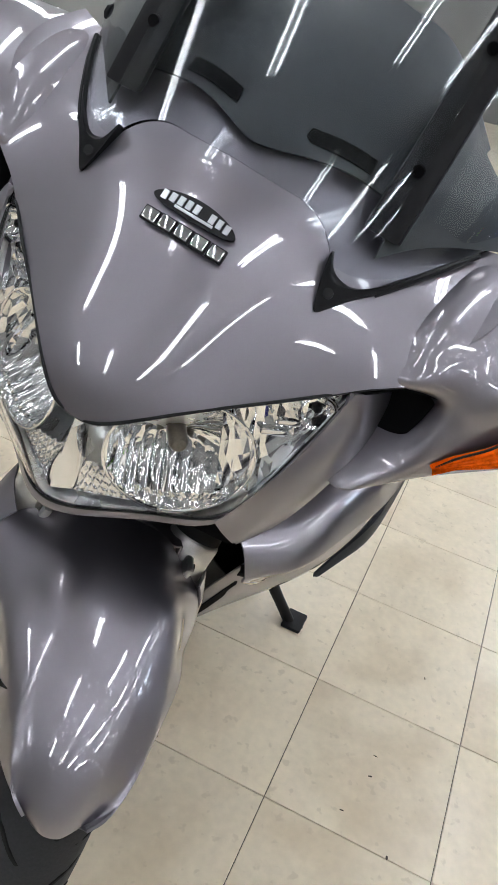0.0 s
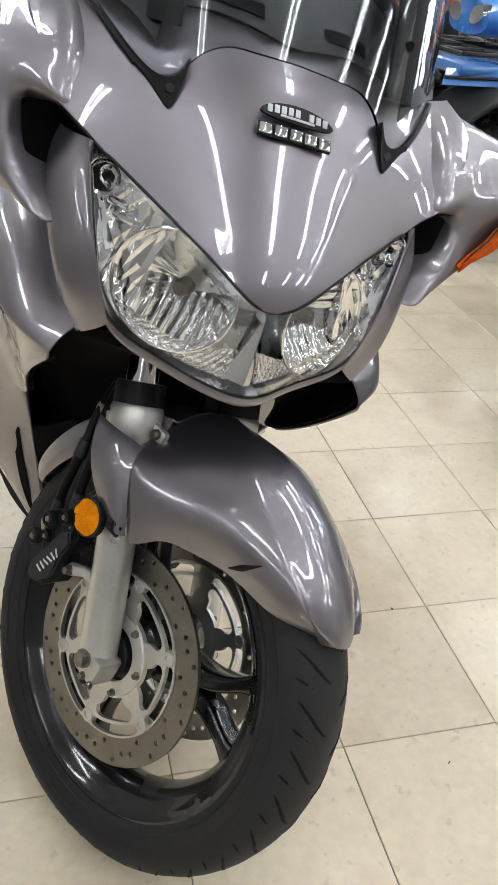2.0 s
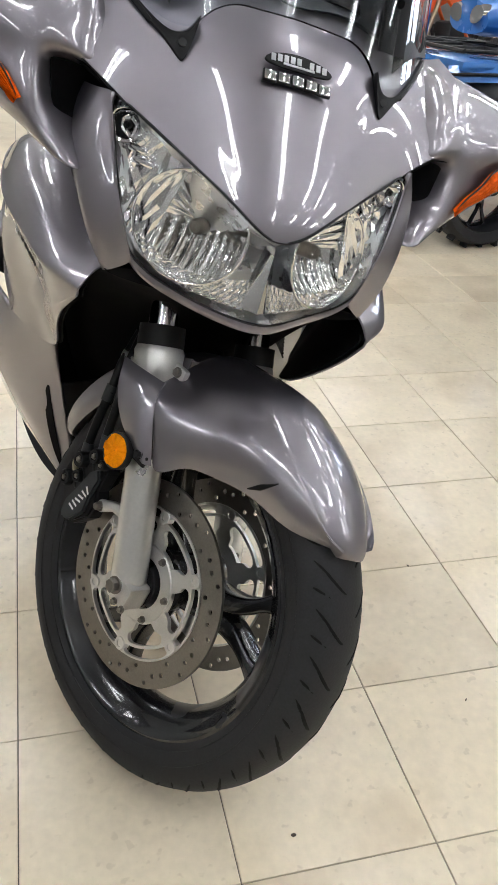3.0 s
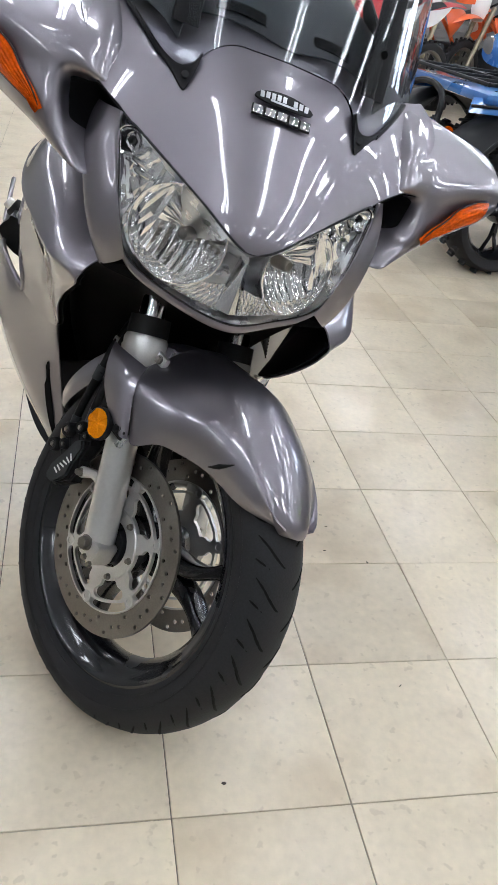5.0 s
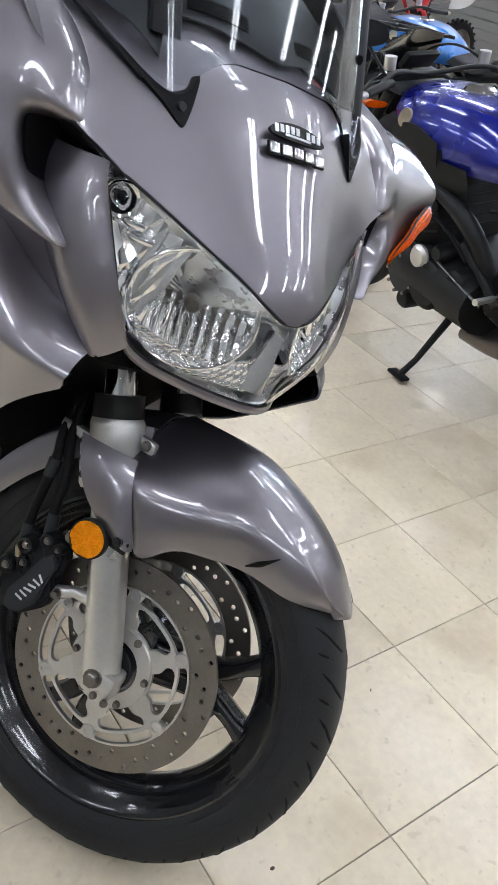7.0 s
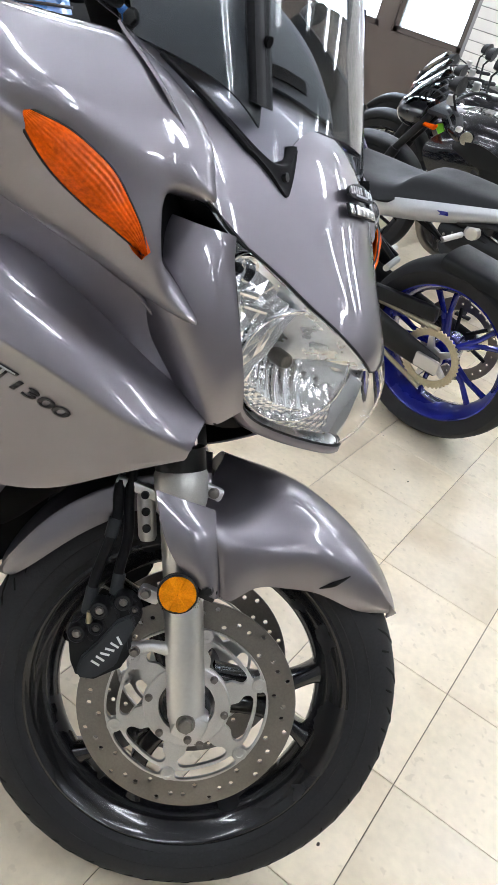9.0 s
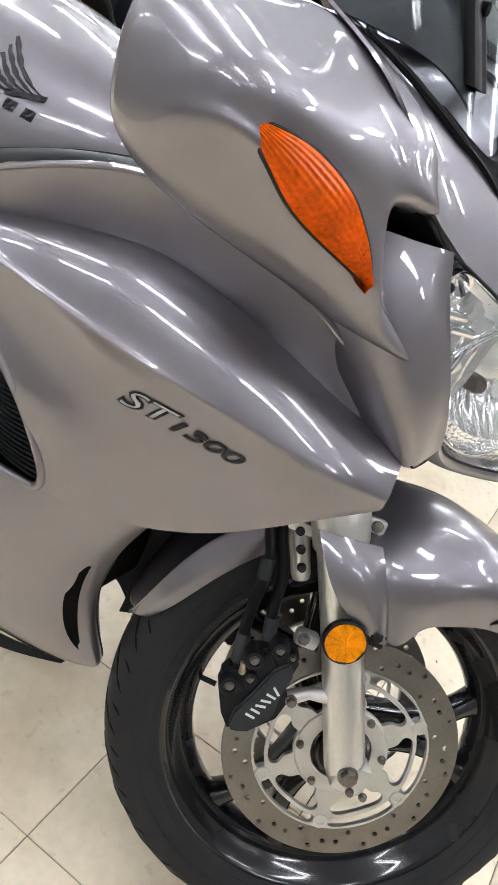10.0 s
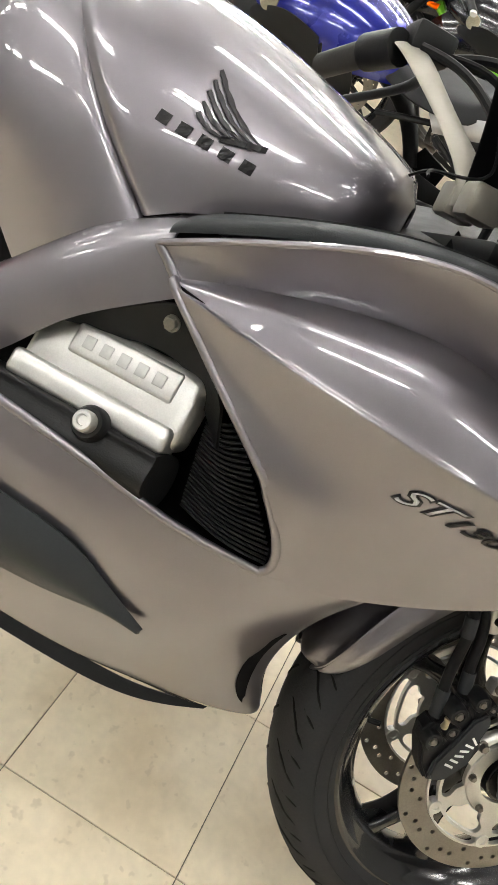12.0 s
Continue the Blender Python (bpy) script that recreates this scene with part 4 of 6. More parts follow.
SIDE_COWL = [
    COWL_VALLEY,
    [(-0.371, -0.178, 0.761), (-0.438, -0.213, 0.784), (-0.505, -0.236, 0.808), (-0.576, -0.250, 0.826), (-0.648, -0.258, 0.837), (-0.709, -0.261, 0.835), (-0.796, -0.263, 0.819), (-0.885, -0.266, 0.796), (-0.909, -0.270, 0.7865)],
    [(-0.367, -0.192, 0.749), (-0.425, -0.235, 0.769), (-0.497, -0.261, 0.790), (-0.573, -0.281, 0.804), (-0.652, -0.289, 0.813), (-0.712, -0.290, 0.812), (-0.797, -0.285, 0.806), (-0.880, -0.275, 0.792), (-0.908, -0.271, 0.786)],
    [(-0.363, -0.203, 0.731), (-0.411, -0.248, 0.742), (-0.487, -0.275, 0.755), (-0.572, -0.297, 0.766), (-0.660, -0.304, 0.774), (-0.717, -0.304, 0.777), (-0.800, -0.298, 0.781), (-0.875, -0.284, 0.784), (-0.905, -0.273, 0.784)],
    [(-0.363, -0.206, 0.724), (-0.415, -0.246, 0.728), (-0.490, -0.271, 0.739), (-0.574, -0.293, 0.750), (-0.655, -0.301, 0.758), (-0.712, -0.302, 0.761), (-0.790, -0.299, 0.766), (-0.862, -0.288, 0.771), (-0.892, -0.281, 0.774)],
    [tuple(q) for q in spline([(-0.363, -0.206, 0.719), (-0.430, -0.230, 0.692), (-0.510, -0.242, 0.682), (-0.610, -0.264, 0.674), (-0.690, -0.287, 0.672), (-0.770, -0.296, 0.683)], 9)],
    [tuple(q) for q in spline([(-0.364, -0.206, 0.7165), (-0.435, -0.224, 0.672), (-0.513, -0.224, 0.636), (-0.600, -0.236, 0.612), (-0.665, -0.264, 0.606), (-0.714, -0.280, 0.610)], 9)],
    [tuple(q) for q in spline([(-0.365, -0.205, 0.714), (-0.440, -0.215, 0.652), (-0.515, -0.202, 0.588), (-0.590, -0.205, 0.548), (-0.645, -0.235, 0.545), (-0.701, -0.260, 0.547)], 9)]]
both("side_cowl", SIDE_COWL, PAINT, label="silver painted side cowl", nv=72, nu=72)
# added near-black sheet, darkens the inside of the cowl
both("cowl_liner", [[(x - 0.006, y + 0.008, z) for x, y, z in r] for r in SIDE_COWL[3:]], VOID, label="near-black sheet that darkens the inside of the cowl", nv=40, nu=48, thick=0.002)
both("cowl_strip", [COWL_TOP, [tuple(0.5 * (np.array(a) + np.array(b)) + np.array((0, 0.003, 0))) for a, b in zip(COWL_TOP, COWL_VALLEY)], COWL_VALLEY], PAINT, label="silver painted strip above the side cowl", nv=16, nu=72)
for side in (-1, 1):
    part("cowl_edge", tube([(x, -side * y, z) for x, y, z in COWL_TOP], 0.0035, 8, 90), PAINT, BIKE)
both("upper_side_panel", [
    [(-0.372, -0.163, 0.774), (-0.450, -0.207, 0.840), (-0.540, -0.239, 0.886), (-0.600, -0.252, 0.900)],
    [(-0.385, -0.165, 0.815), (-0.455, -0.205, 0.870), (-0.540, -0.226, 0.905), (-0.595, -0.236, 0.908)],
    [(-0.420, -0.180, 0.860), (-0.475, -0.205, 0.905), (-0.535, -0.218, 0.925), (-0.585, -0.222, 0.915)]], PAINT, label="silver painted panel beneath the mirror pod")
both("lower_cowl", [
    [(-0.600, -0.190, 0.546), (-0.600, -0.208, 0.546), (-0.701, -0.260, 0.548), (-0.805, -0.308, 0.573), (-0.950, -0.322, 0.600), (-1.150, -0.325, 0.622)],
    [(-0.630, -0.170, 0.464), (-0.638, -0.190, 0.470), (-0.715, -0.262, 0.480), (-0.810, -0.308, 0.505), (-0.950, -0.328, 0.520), (-1.150, -0.327, 0.540)],
    [(-0.648, -0.148, 0.388), (-0.658, -0.168, 0.390), (-0.735, -0.243, 0.400), (-0.830, -0.288, 0.420), (-0.950, -0.310, 0.430), (-1.150, -0.312, 0.440)],
    [(-0.645, -0.122, 0.312), (-0.656, -0.142, 0.310), (-0.738, -0.202, 0.320), (-0.840, -0.248, 0.335), (-0.950, -0.275, 0.350), (-1.150, -0.285, 0.365)],
    [(-0.634, -0.100, 0.256), (-0.640, -0.120, 0.250), (-0.735, -0.158, 0.250), (-0.840, -0.200, 0.262), (-0.950, -0.230, 0.278), (-1.150, -0.242, 0.292)],
    [(-0.664, -0.074, 0.220), (-0.664, -0.092, 0.212), (-0.738, -0.112, 0.198), (-0.840, -0.152, 0.222), (-0.950, -0.175, 0.244), (-1.150, -0.192, 0.270)]],
    PAINT, label="silver painted lower cowl", nv=40, nu=32)
both("cowl_mouth", [
    [(-0.631, -0.170, 0.462), (-0.650, -0.140, 0.458), (-0.675, -0.110, 0.455), (-0.700, -0.070, 0.450)],
    [(-0.649, -0.148, 0.388), (-0.665, -0.125, 0.386), (-0.680, -0.100, 0.385), (-0.705, -0.065, 0.380)],
    [(-0.646, -0.122, 0.312), (-0.660, -0.105, 0.311), (-0.676, -0.085, 0.310), (-0.705, -0.055, 0.305)],
    [(-0.635, -0.100, 0.256), (-0.650, -0.088, 0.256), (-0.668, -0.070, 0.255), (-0.700, -0.045, 0.250)],
    [(-0.664, -0.074, 0.220), (-0.670, -0.068, 0.221), (-0.678, -0.058, 0.222), (-0.700, -0.040, 0.220)]], BLACK, label="black duct behind the lower cowl edge")
# near-black patch laid on the cowl: shade of a slot put into colour
edge_line = spline([(-0.640, -0.188, 0.465), (-0.658, -0.168, 0.390), (-0.656, -0.142, 0.310), (-0.643, -0.122, 0.258)], 30)[3:27]
both("duct_slot", [[tuple(q + np.array((0.68, -0.73, 0)) * 0.0016 + np.array((-0.73, -0.68, 0)) * (0.004 + 0.020 * math.sin(math.pi * (i + 0.5) / 24) ** 0.6 * u)) for u in (0, 0.33, 0.66, 1)] for i, q in enumerate(edge_line)], VOID, label="near-black oval patch for the shade of a slot in the cowl edge", thick=0.001)
both("knee_pad", [
    [(-0.791, -0.290, 0.425), (-0.850, -0.316, 0.478), (-0.920, -0.334, 0.515), (-1.100, -0.340, 0.528)],
    [(-0.795, -0.298, 0.421), (-0.855, -0.326, 0.452), (-0.925, -0.344, 0.470), (-1.100, -0.352, 0.478)],
    [(-0.793, -0.290, 0.416), (-0.850, -0.306, 0.426), (-0.930, -0.318, 0.422), (-1.100, -0.325, 0.418)]], GREY, label="dark grey lower guard pad", thick=0.006)
both("belly_fin", [
    [(-0.690, -0.088, 0.196), (-0.800, -0.146, 0.212), (-0.950, -0.190, 0.246), (-1.150, -0.222, 0.276)],
    [(-0.695, -0.094, 0.190), (-0.800, -0.158, 0.197), (-0.950, -0.205, 0.228), (-1.150, -0.236, 0.258)]], BLACK, label="black lower fin", thick=0.006)

# -- near-black blocks behind the panels, the shade there put into their colour --
part("radiator", box((0.05, 0.22, 0.40), (-0.75, 0, 0.46), 0.01), VOID, BIKE, "near-black radiator and ducting block, shade in its colour")
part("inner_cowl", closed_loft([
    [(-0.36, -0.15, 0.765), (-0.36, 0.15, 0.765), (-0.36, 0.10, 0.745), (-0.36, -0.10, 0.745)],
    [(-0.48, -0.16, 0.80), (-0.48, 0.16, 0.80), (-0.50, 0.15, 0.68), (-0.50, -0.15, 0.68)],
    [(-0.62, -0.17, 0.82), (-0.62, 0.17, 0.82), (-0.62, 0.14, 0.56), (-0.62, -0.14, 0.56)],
    [(-0.72, -0.18, 0.82), (-0.72, 0.18, 0.82), (-0.80, 0.08, 0.30), (-0.80, -0.08, 0.30)]], 16, 24), VOID, BIKE, "near-black filler for the shaded space behind the cowl")
part("engine_block", box((0.45, 0.36, 0.50), (-0.98, 0, 0.50), 0.03), VOID, BIKE, "near-black engine block, shade of the bay in its colour")


# -- cylinder head seen in the side opening --
def engine_side(s):
    e = new("cylinder_head")
    e.parent = BIKE
    at = Matrix.Translation((-0.940, s * 0.240, 0.655)) @ Matrix.Rotation(radians(-4), 4, "Y") @ Matrix.Rotation(radians(s * 6), 4, "Z") @ pose(0, 0, 0, s * 28)
    part("cam_cover", moved(box((0.205, 0.052, 0.086), (0, 0, 0), 0.016, None, 4), at), ALLOY, e, "cast silver cylinder head cover")
    part("cover_step", moved(box((0.200, 0.040, 0.030), (-0.004, s * 0.016, -0.036), 0.007, None, 3), at), ALLOY, e)
    part("cover_plate", moved(box((0.130, 0.008, 0.034), (0.012, s * 0.0255, 0.016), 0.0038, None, 3), at), ALLOY, e)
    for k in range(5):
        part("lettering", moved(box((0.013, 0.002, 0.014), (-0.032 + 0.022 * k, s * 0.0295, 0.016), 0.0006), at), LETTER, e)
    part("lower_cover", moved(closed_loft([[(x, s * y, z) for y, z in ((-0.03, -0.050), (0.034, -0.050), (0.040, -0.062), (0.036, -0.092), (-0.03, -0.100))] for x in (-0.13, -0.05, 0.05, 0.098)], 8, 30), at), BLACK, e, "black lower engine cover")
    part("cover_lug", moved(revolve([(0.0001, s * 0.052), (0.016, s * 0.052), (0.019, s * 0.047), (0.019, s * 0.010)], 28), at @ Matrix.Translation((0.020, 0, -0.056))), BLACK, e)
    part("cover_bolt", revolve([(0.0001, -0.010), (0.005, -0.010), (0.006, -0.013), (0.0095, -0.013), (0.0115, -0.010), (0.0115, 0.0), (0.0001, 0.0)], 24), ALLOY, e,
         basis=at @ Matrix.Translation((0.020, s * 0.052, -0.056)) @ (pose(0, 0, 0) if s < 0 else pose(0, 0, 0, 0, 0, 180)))
    for k in range(24):
        u = k / 23
        a, b = (-0.700 - 0.100 * u, 0.545 + 0.130 * u), (-0.822 - 0.012 * u, 0.556 + 0.112 * u)
        part("radiator_fin", tube([(a[0], s * 0.236, a[1]), ((a[0] + b[0]) / 2, s * 0.242, (a[1] + b[1]) / 2 - 0.005), (b[0], s * 0.236, b[1])], 0.0018, 6, 8), BLACK, e)
    part("frame_plate", shell(np.array([[(-0.82, s * 0.262, 0.690), (-0.885, s * 0.264, 0.765), (-0.96, s * 0.256, 0.730), (-1.04, s * 0.25, 0.690)], [(-0.81, s * 0.246, 0.640), (-0.87, s * 0.246, 0.700), (-0.94, s * 0.242, 0.700), (-1.04, s * 0.236, 0.660)]]), 8, 20, 0.004), BLACK, e)
    part("plate_bolt", bolt(0.007, 0.008), STEEL, e, basis=Matrix.Translation((-0.897, s * 0.268, 0.748)))
    return e


for side in (-1, 1):
    engine_side(side)

rim_line = [COWL_TOP[8], COWL_VALLEY[8]] + [SIDE_COWL[r][8] for r in (4, 5)] + [(-0.742, -0.290, 0.653), (-0.714, -0.280, 0.610), (-0.701, -0.266, 0.566), (-0.708, -0.264, 0.550), (-0.728, -0.273, 0.552), (-0.805, -0.309, 0.574), (-0.870, -0.318, 0.588), (-0.950, -0.323, 0.601), (-1.150, -0.326, 0.623)]
for side in (-1, 1):
    part("opening_rim", tube([(x, -side * y * 0.992, z) for x, y, z in rim_line], 0.0052, 10, 120), PAINT, BIKE)

# -- trim strip, tank and side covers --
both("trim_strip", [
    [(-0.600, -0.215, 0.925), (-0.700, -0.215, 0.918), (-0.800, -0.225, 0.895), (-0.900, -0.235, 0.858), (-0.935, -0.240, 0.836)],
    [(-0.600, -0.240, 0.922), (-0.700, -0.246, 0.914), (-0.800, -0.256, 0.893), (-0.900, -0.258, 0.853), (-0.935, -0.258, 0.832)],
    [(-0.600, -0.244, 0.905), (-0.700, -0.250, 0.900), (-0.800, -0.262, 0.880), (-0.900, -0.262, 0.840), (-0.935, -0.262, 0.824)]], GREY, label="dark grey rubbery trim strip", thick=0.004)
part("dash_shelf", shell([
    [(-0.60, -0.215, 0.924), (-0.70, -0.215, 0.917), (-0.80, -0.225, 0.894), (-0.90, -0.235, 0.857)],
    [(-0.60, -0.10, 0.90), (-0.70, -0.10, 0.90), (-0.80, -0.12, 0.88), (-0.90, -0.12, 0.85)],
    [(-0.60, 0.10, 0.90), (-0.70, 0.10, 0.90), (-0.80, 0.12, 0.88), (-0.90, 0.12, 0.85)],
    [(-0.60, 0.215, 0.924), (-0.70, 0.215, 0.917), (-0.80, 0.225, 0.894), (-0.90, 0.235, 0.857)]], 16, 10), BLACK, BIKE)


def tank():
    def sec(x, half):
        k = max(0.0, min(1.12, (-0.82 - x) * 6.6))
        return [(x - k * (z - 0.81), -y, z) for y, z in half] + [(x - k * (z - 0.81), y, z) for y, z in half[-2::-1]]
    front = [sec(-0.762, ((0.030, 0.885), (0.030, 0.90), (0.025, 0.912), (0.012, 0.918), (0, 0.919))),
             sec(-0.775, ((0.100, 0.880), (0.095, 0.905), (0.080, 0.925), (0.045, 0.936), (0, 0.939))),
             sec(-0.820, ((0.150, 0.868), (0.147, 0.905), (0.122, 0.938), (0.075, 0.959), (0, 0.966))),
             sec(-0.900, ((0.190, 0.845), (0.192, 0.895), (0.166, 0.942), (0.108, 0.992), (0, 1.020))),
             sec(-0.960, ((0.208, 0.822), (0.207, 0.885), (0.178, 0.940), (0.119, 0.995), (0, 1.038))),
             sec(-0.978, ((0.210, 0.815), (0.206, 0.880), (0.177, 0.936), (0.118, 0.991), (0, 1.036))),
             sec(-0.988, ((0.203, 0.812), (0.199, 0.875), (0.170, 0.930), (0.112, 0.985), (0, 1.029)))]
    global TANK_NET
    TANK_NET = surface(front, 90, 160)[:, :80]
    t = part("fuel_tank", shell(front, 40, 48, 0.003), PAINT, BIKE, "silver painted fuel tank")
    rear = [sec(-0.9885, ((0.2025, 0.806), (0.1985, 0.8745), (0.1695, 0.9295), (0.1115, 0.9845), (0, 1.0285))),
            sec(-1.003, ((0.213, 0.800), (0.206, 0.868), (0.176, 0.924), (0.117, 0.981), (0, 1.028))),
            sec(-1.060, ((0.222, 0.765), (0.206, 0.850), (0.176, 0.912), (0.118, 0.975), (0, 1.022))),
            sec(-1.150, ((0.218, 0.700), (0.196, 0.820), (0.168, 0.880), (0.112, 0.935), (0, 0.970))),
            sec(-1.250, ((0.205, 0.640), (0.172, 0.780), (0.145, 0.820), (0.095, 0.850), (0, 0.860)))]
    part("tank_cover", shell(rear, 32, 48, 0.003), PAINT, BIKE, "silver painted rear tank cover")
    return t


TANK = tank()
both("frame_cover", [
    [(-0.925, -0.190, 0.842), (-0.985, -0.180, 0.812), (-1.040, -0.178, 0.772), (-1.110, -0.178, 0.705), (-1.180, -0.178, 0.645)],
    [(-0.930, -0.246, 0.834), (-0.985, -0.236, 0.806), (-1.040, -0.232, 0.768), (-1.110, -0.230, 0.700), (-1.180, -0.228, 0.640)],
    [(-0.926, -0.260, 0.808), (-0.980, -0.260, 0.768), (-1.035, -0.260, 0.722), (-1.095, -0.260, 0.655), (-1.170, -0.258, 0.600)],
    [(-0.902, -0.263, 0.772), (-0.955, -0.264, 0.735), (-1.015, -0.264, 0.685), (-1.068, -0.264, 0.624), (-1.150, -0.262, 0.560)]], PAINT, label="silver painted frame cover")


# -- windscreen --
def screen_x(y, z):
    return -0.385 - 0.5 * (z - 1.0) - 1.2 * y * y - 20 * y ** 4


def windscreen():
    w = new("windscreen")
    w.parent = BIKE
    rows = []
    for v in np.linspace(0, 1, 7):
        row = []
        for u in np.linspace(-1, 1, 41):
            yb = 0.275 * u
            zb = float(np.interp(abs(yb), (0, 0.03, 0.07, 0.09, 0.108, 0.122, 0.134, 0.150, 0.172, 0.198, 0.230, 0.275), (1.086, 1.085, 1.083, 1.078, 1.064, 1.047, 1.031, 1.029, 1.041, 1.062, 1.087, 1.115)))
            y = yb * (1 - 0.12 * v)
            z = zb + v * (1.46 - 0.14 * u * u - zb)
            row.append((screen_x(y, z), y, z))
        rows.append(row)
    s = part("screen", shell(rows, 36, 121, 0.004), SCREEN, w, "lightly smoked clear windscreen")
    s.visible_shadow = False
    for sd in (-1, 1):
        low_e = spline([(0.1175, 1.052), (0.122, 1.030), (0.128, 1.010), (0.135, 1.005), (0.152, 1.021), (0.171, 1.034), (0.190, 1.051)], 40)
        up_e = spline([(0.118, 1.056), (0.1225, 1.046), (0.128, 1.038), (0.137, 1.033), (0.152, 1.033), (0.171, 1.042), (0.190, 1.055)], 40)
        secs = []
        for a, b in zip(low_e, up_e):
            m = (a + b) / 2
            secs.append([(screen_x(*q) + h0, sd * q[0], q[1] + 0.4 * h0) for q, h0 in ((a, -0.012), (a, 0.005), (a + (m - a) * 0.3, 0.0075), (b + (m - b) * 0.3, 0.0075), (b, 0.006), (b, -0.006))])
        part("screen_foot", closed_loft(secs, 40, 18), RAIL, w, "black screen mounting foot")
        part("screen_edging", tube([(screen_x(y, z) + 0.004, sd * y, z) for y, z in ((0.168, 1.036), (0.183, 1.048), (0.198, 1.060), (0.214, 1.073), (0.232, 1.087))], [0.0045, 0.0045, 0.004, 0.004, 0.003], 8, 24), RAIL, w)
        part("foot_bolt", tube([(screen_x(0.134, 1.022) + 0.001, sd * 0.134, 1.022), (screen_x(0.134, 1.022) + 0.0095, sd * 0.134, 1.0265)], 0.0050, 12), BLACK, w)
        pts = [(screen_x(y, z) - 0.010, sd * y, z) for y, z in ((0.146, 1.081), (0.146, 1.095), (0.147, 1.14), (0.147, 1.22), (0.145, 1.32), (0.138, 1.40))]
        secs = []
        for x, y, z in pts:
            secs.append([(x + a, y + b, z) for a, b in ((0.006, -0.018), (0.009, 0.0), (0.006, 0.018), (-0.008, 0.016), (-0.010, 0), (-0.008, -0.016))])
        st = part("screen_rail", closed_loft(secs, 20, 18), RAIL, w, "black screen support rail")
        for z in (1.141, 1.25):
            part("rail_screw", tube([(screen_x(0.145, z) - 0.002, sd * 0.145, z), (screen_x(0.145, z) + 0.003, sd * 0.145, z)], 0.006, 12), VOID, st)
        # black inner wing beside the screen
        part("inner_wing", shell(np.array([[(-0.575, sd * 0.245, 1.092), (-0.50, sd * 0.19, 1.085), (-0.46, sd * 0.15, 1.06)], [(-0.61, sd * 0.235, 1.13), (-0.55, sd * 0.18, 1.15), (-0.51, sd * 0.14, 1.15)], [(-0.66, sd * 0.20, 1.12), (-0.66, sd * 0.15, 1.18), (-0.62, sd * 0.12, 1.22)]]), 12, 12, 0.003), GREY, w)
        part("wing_bolt", bolt(0.008, 0.006), BLACK, w, basis=Matrix.Translation((-0.585, sd * 0.243, 1.105)))
    hood = part("meter_hood", shell([
        [(-0.520, -0.165, 1.090), (-0.500, -0.090, 1.106), (-0.470, -0.030, 1.102), (-0.456, 0, 1.099), (-0.470, 0.030, 1.102), (-0.500, 0.090, 1.106), (-0.520, 0.165, 1.090)],
        [(-0.540, -0.172, 1.118), (-0.520, -0.092, 1.131), (-0.496, -0.032, 1.134), (-0.486, 0, 1.134), (-0.496, 0.032, 1.134), (-0.520, 0.092, 1.131), (-0.540, 0.172, 1.118)],
        [(-0.600, -0.180, 1.150), (-0.580, -0.095, 1.180), (-0.570, -0.034, 1.190), (-0.566, 0, 1.192), (-0.570, 0.034, 1.190), (-0.580, 0.095, 1.180), (-0.600, 0.180, 1.150)],
        [(-0.720, -0.180, 1.150), (-0.710, -0.095, 1.222), (-0.710, -0.034, 1.236), (-0.710, 0, 1.240), (-0.710, 0.034, 1.236), (-0.710, 0.095, 1.222), (-0.720, 0.180, 1.150)]], 30, 48, 0.004), GREY, w, "dark grey meter hood behind the screen")
    # near-black sheets on the hood paint the shade of its vent slots
    for sd in (-1, 1):
        part("hood_slot", shell([[(-0.4830, sd * 0.036, 1.1145), (-0.4960, sd * 0.072, 1.1165), (-0.5085, sd * 0.105, 1.1125)], [(-0.4905, sd * 0.038, 1.1275), (-0.5040, sd * 0.072, 1.1290), (-0.5165, sd * 0.103, 1.1250)]], 8, 20, 0.002), VOID, hood)
    return w


windscreen()


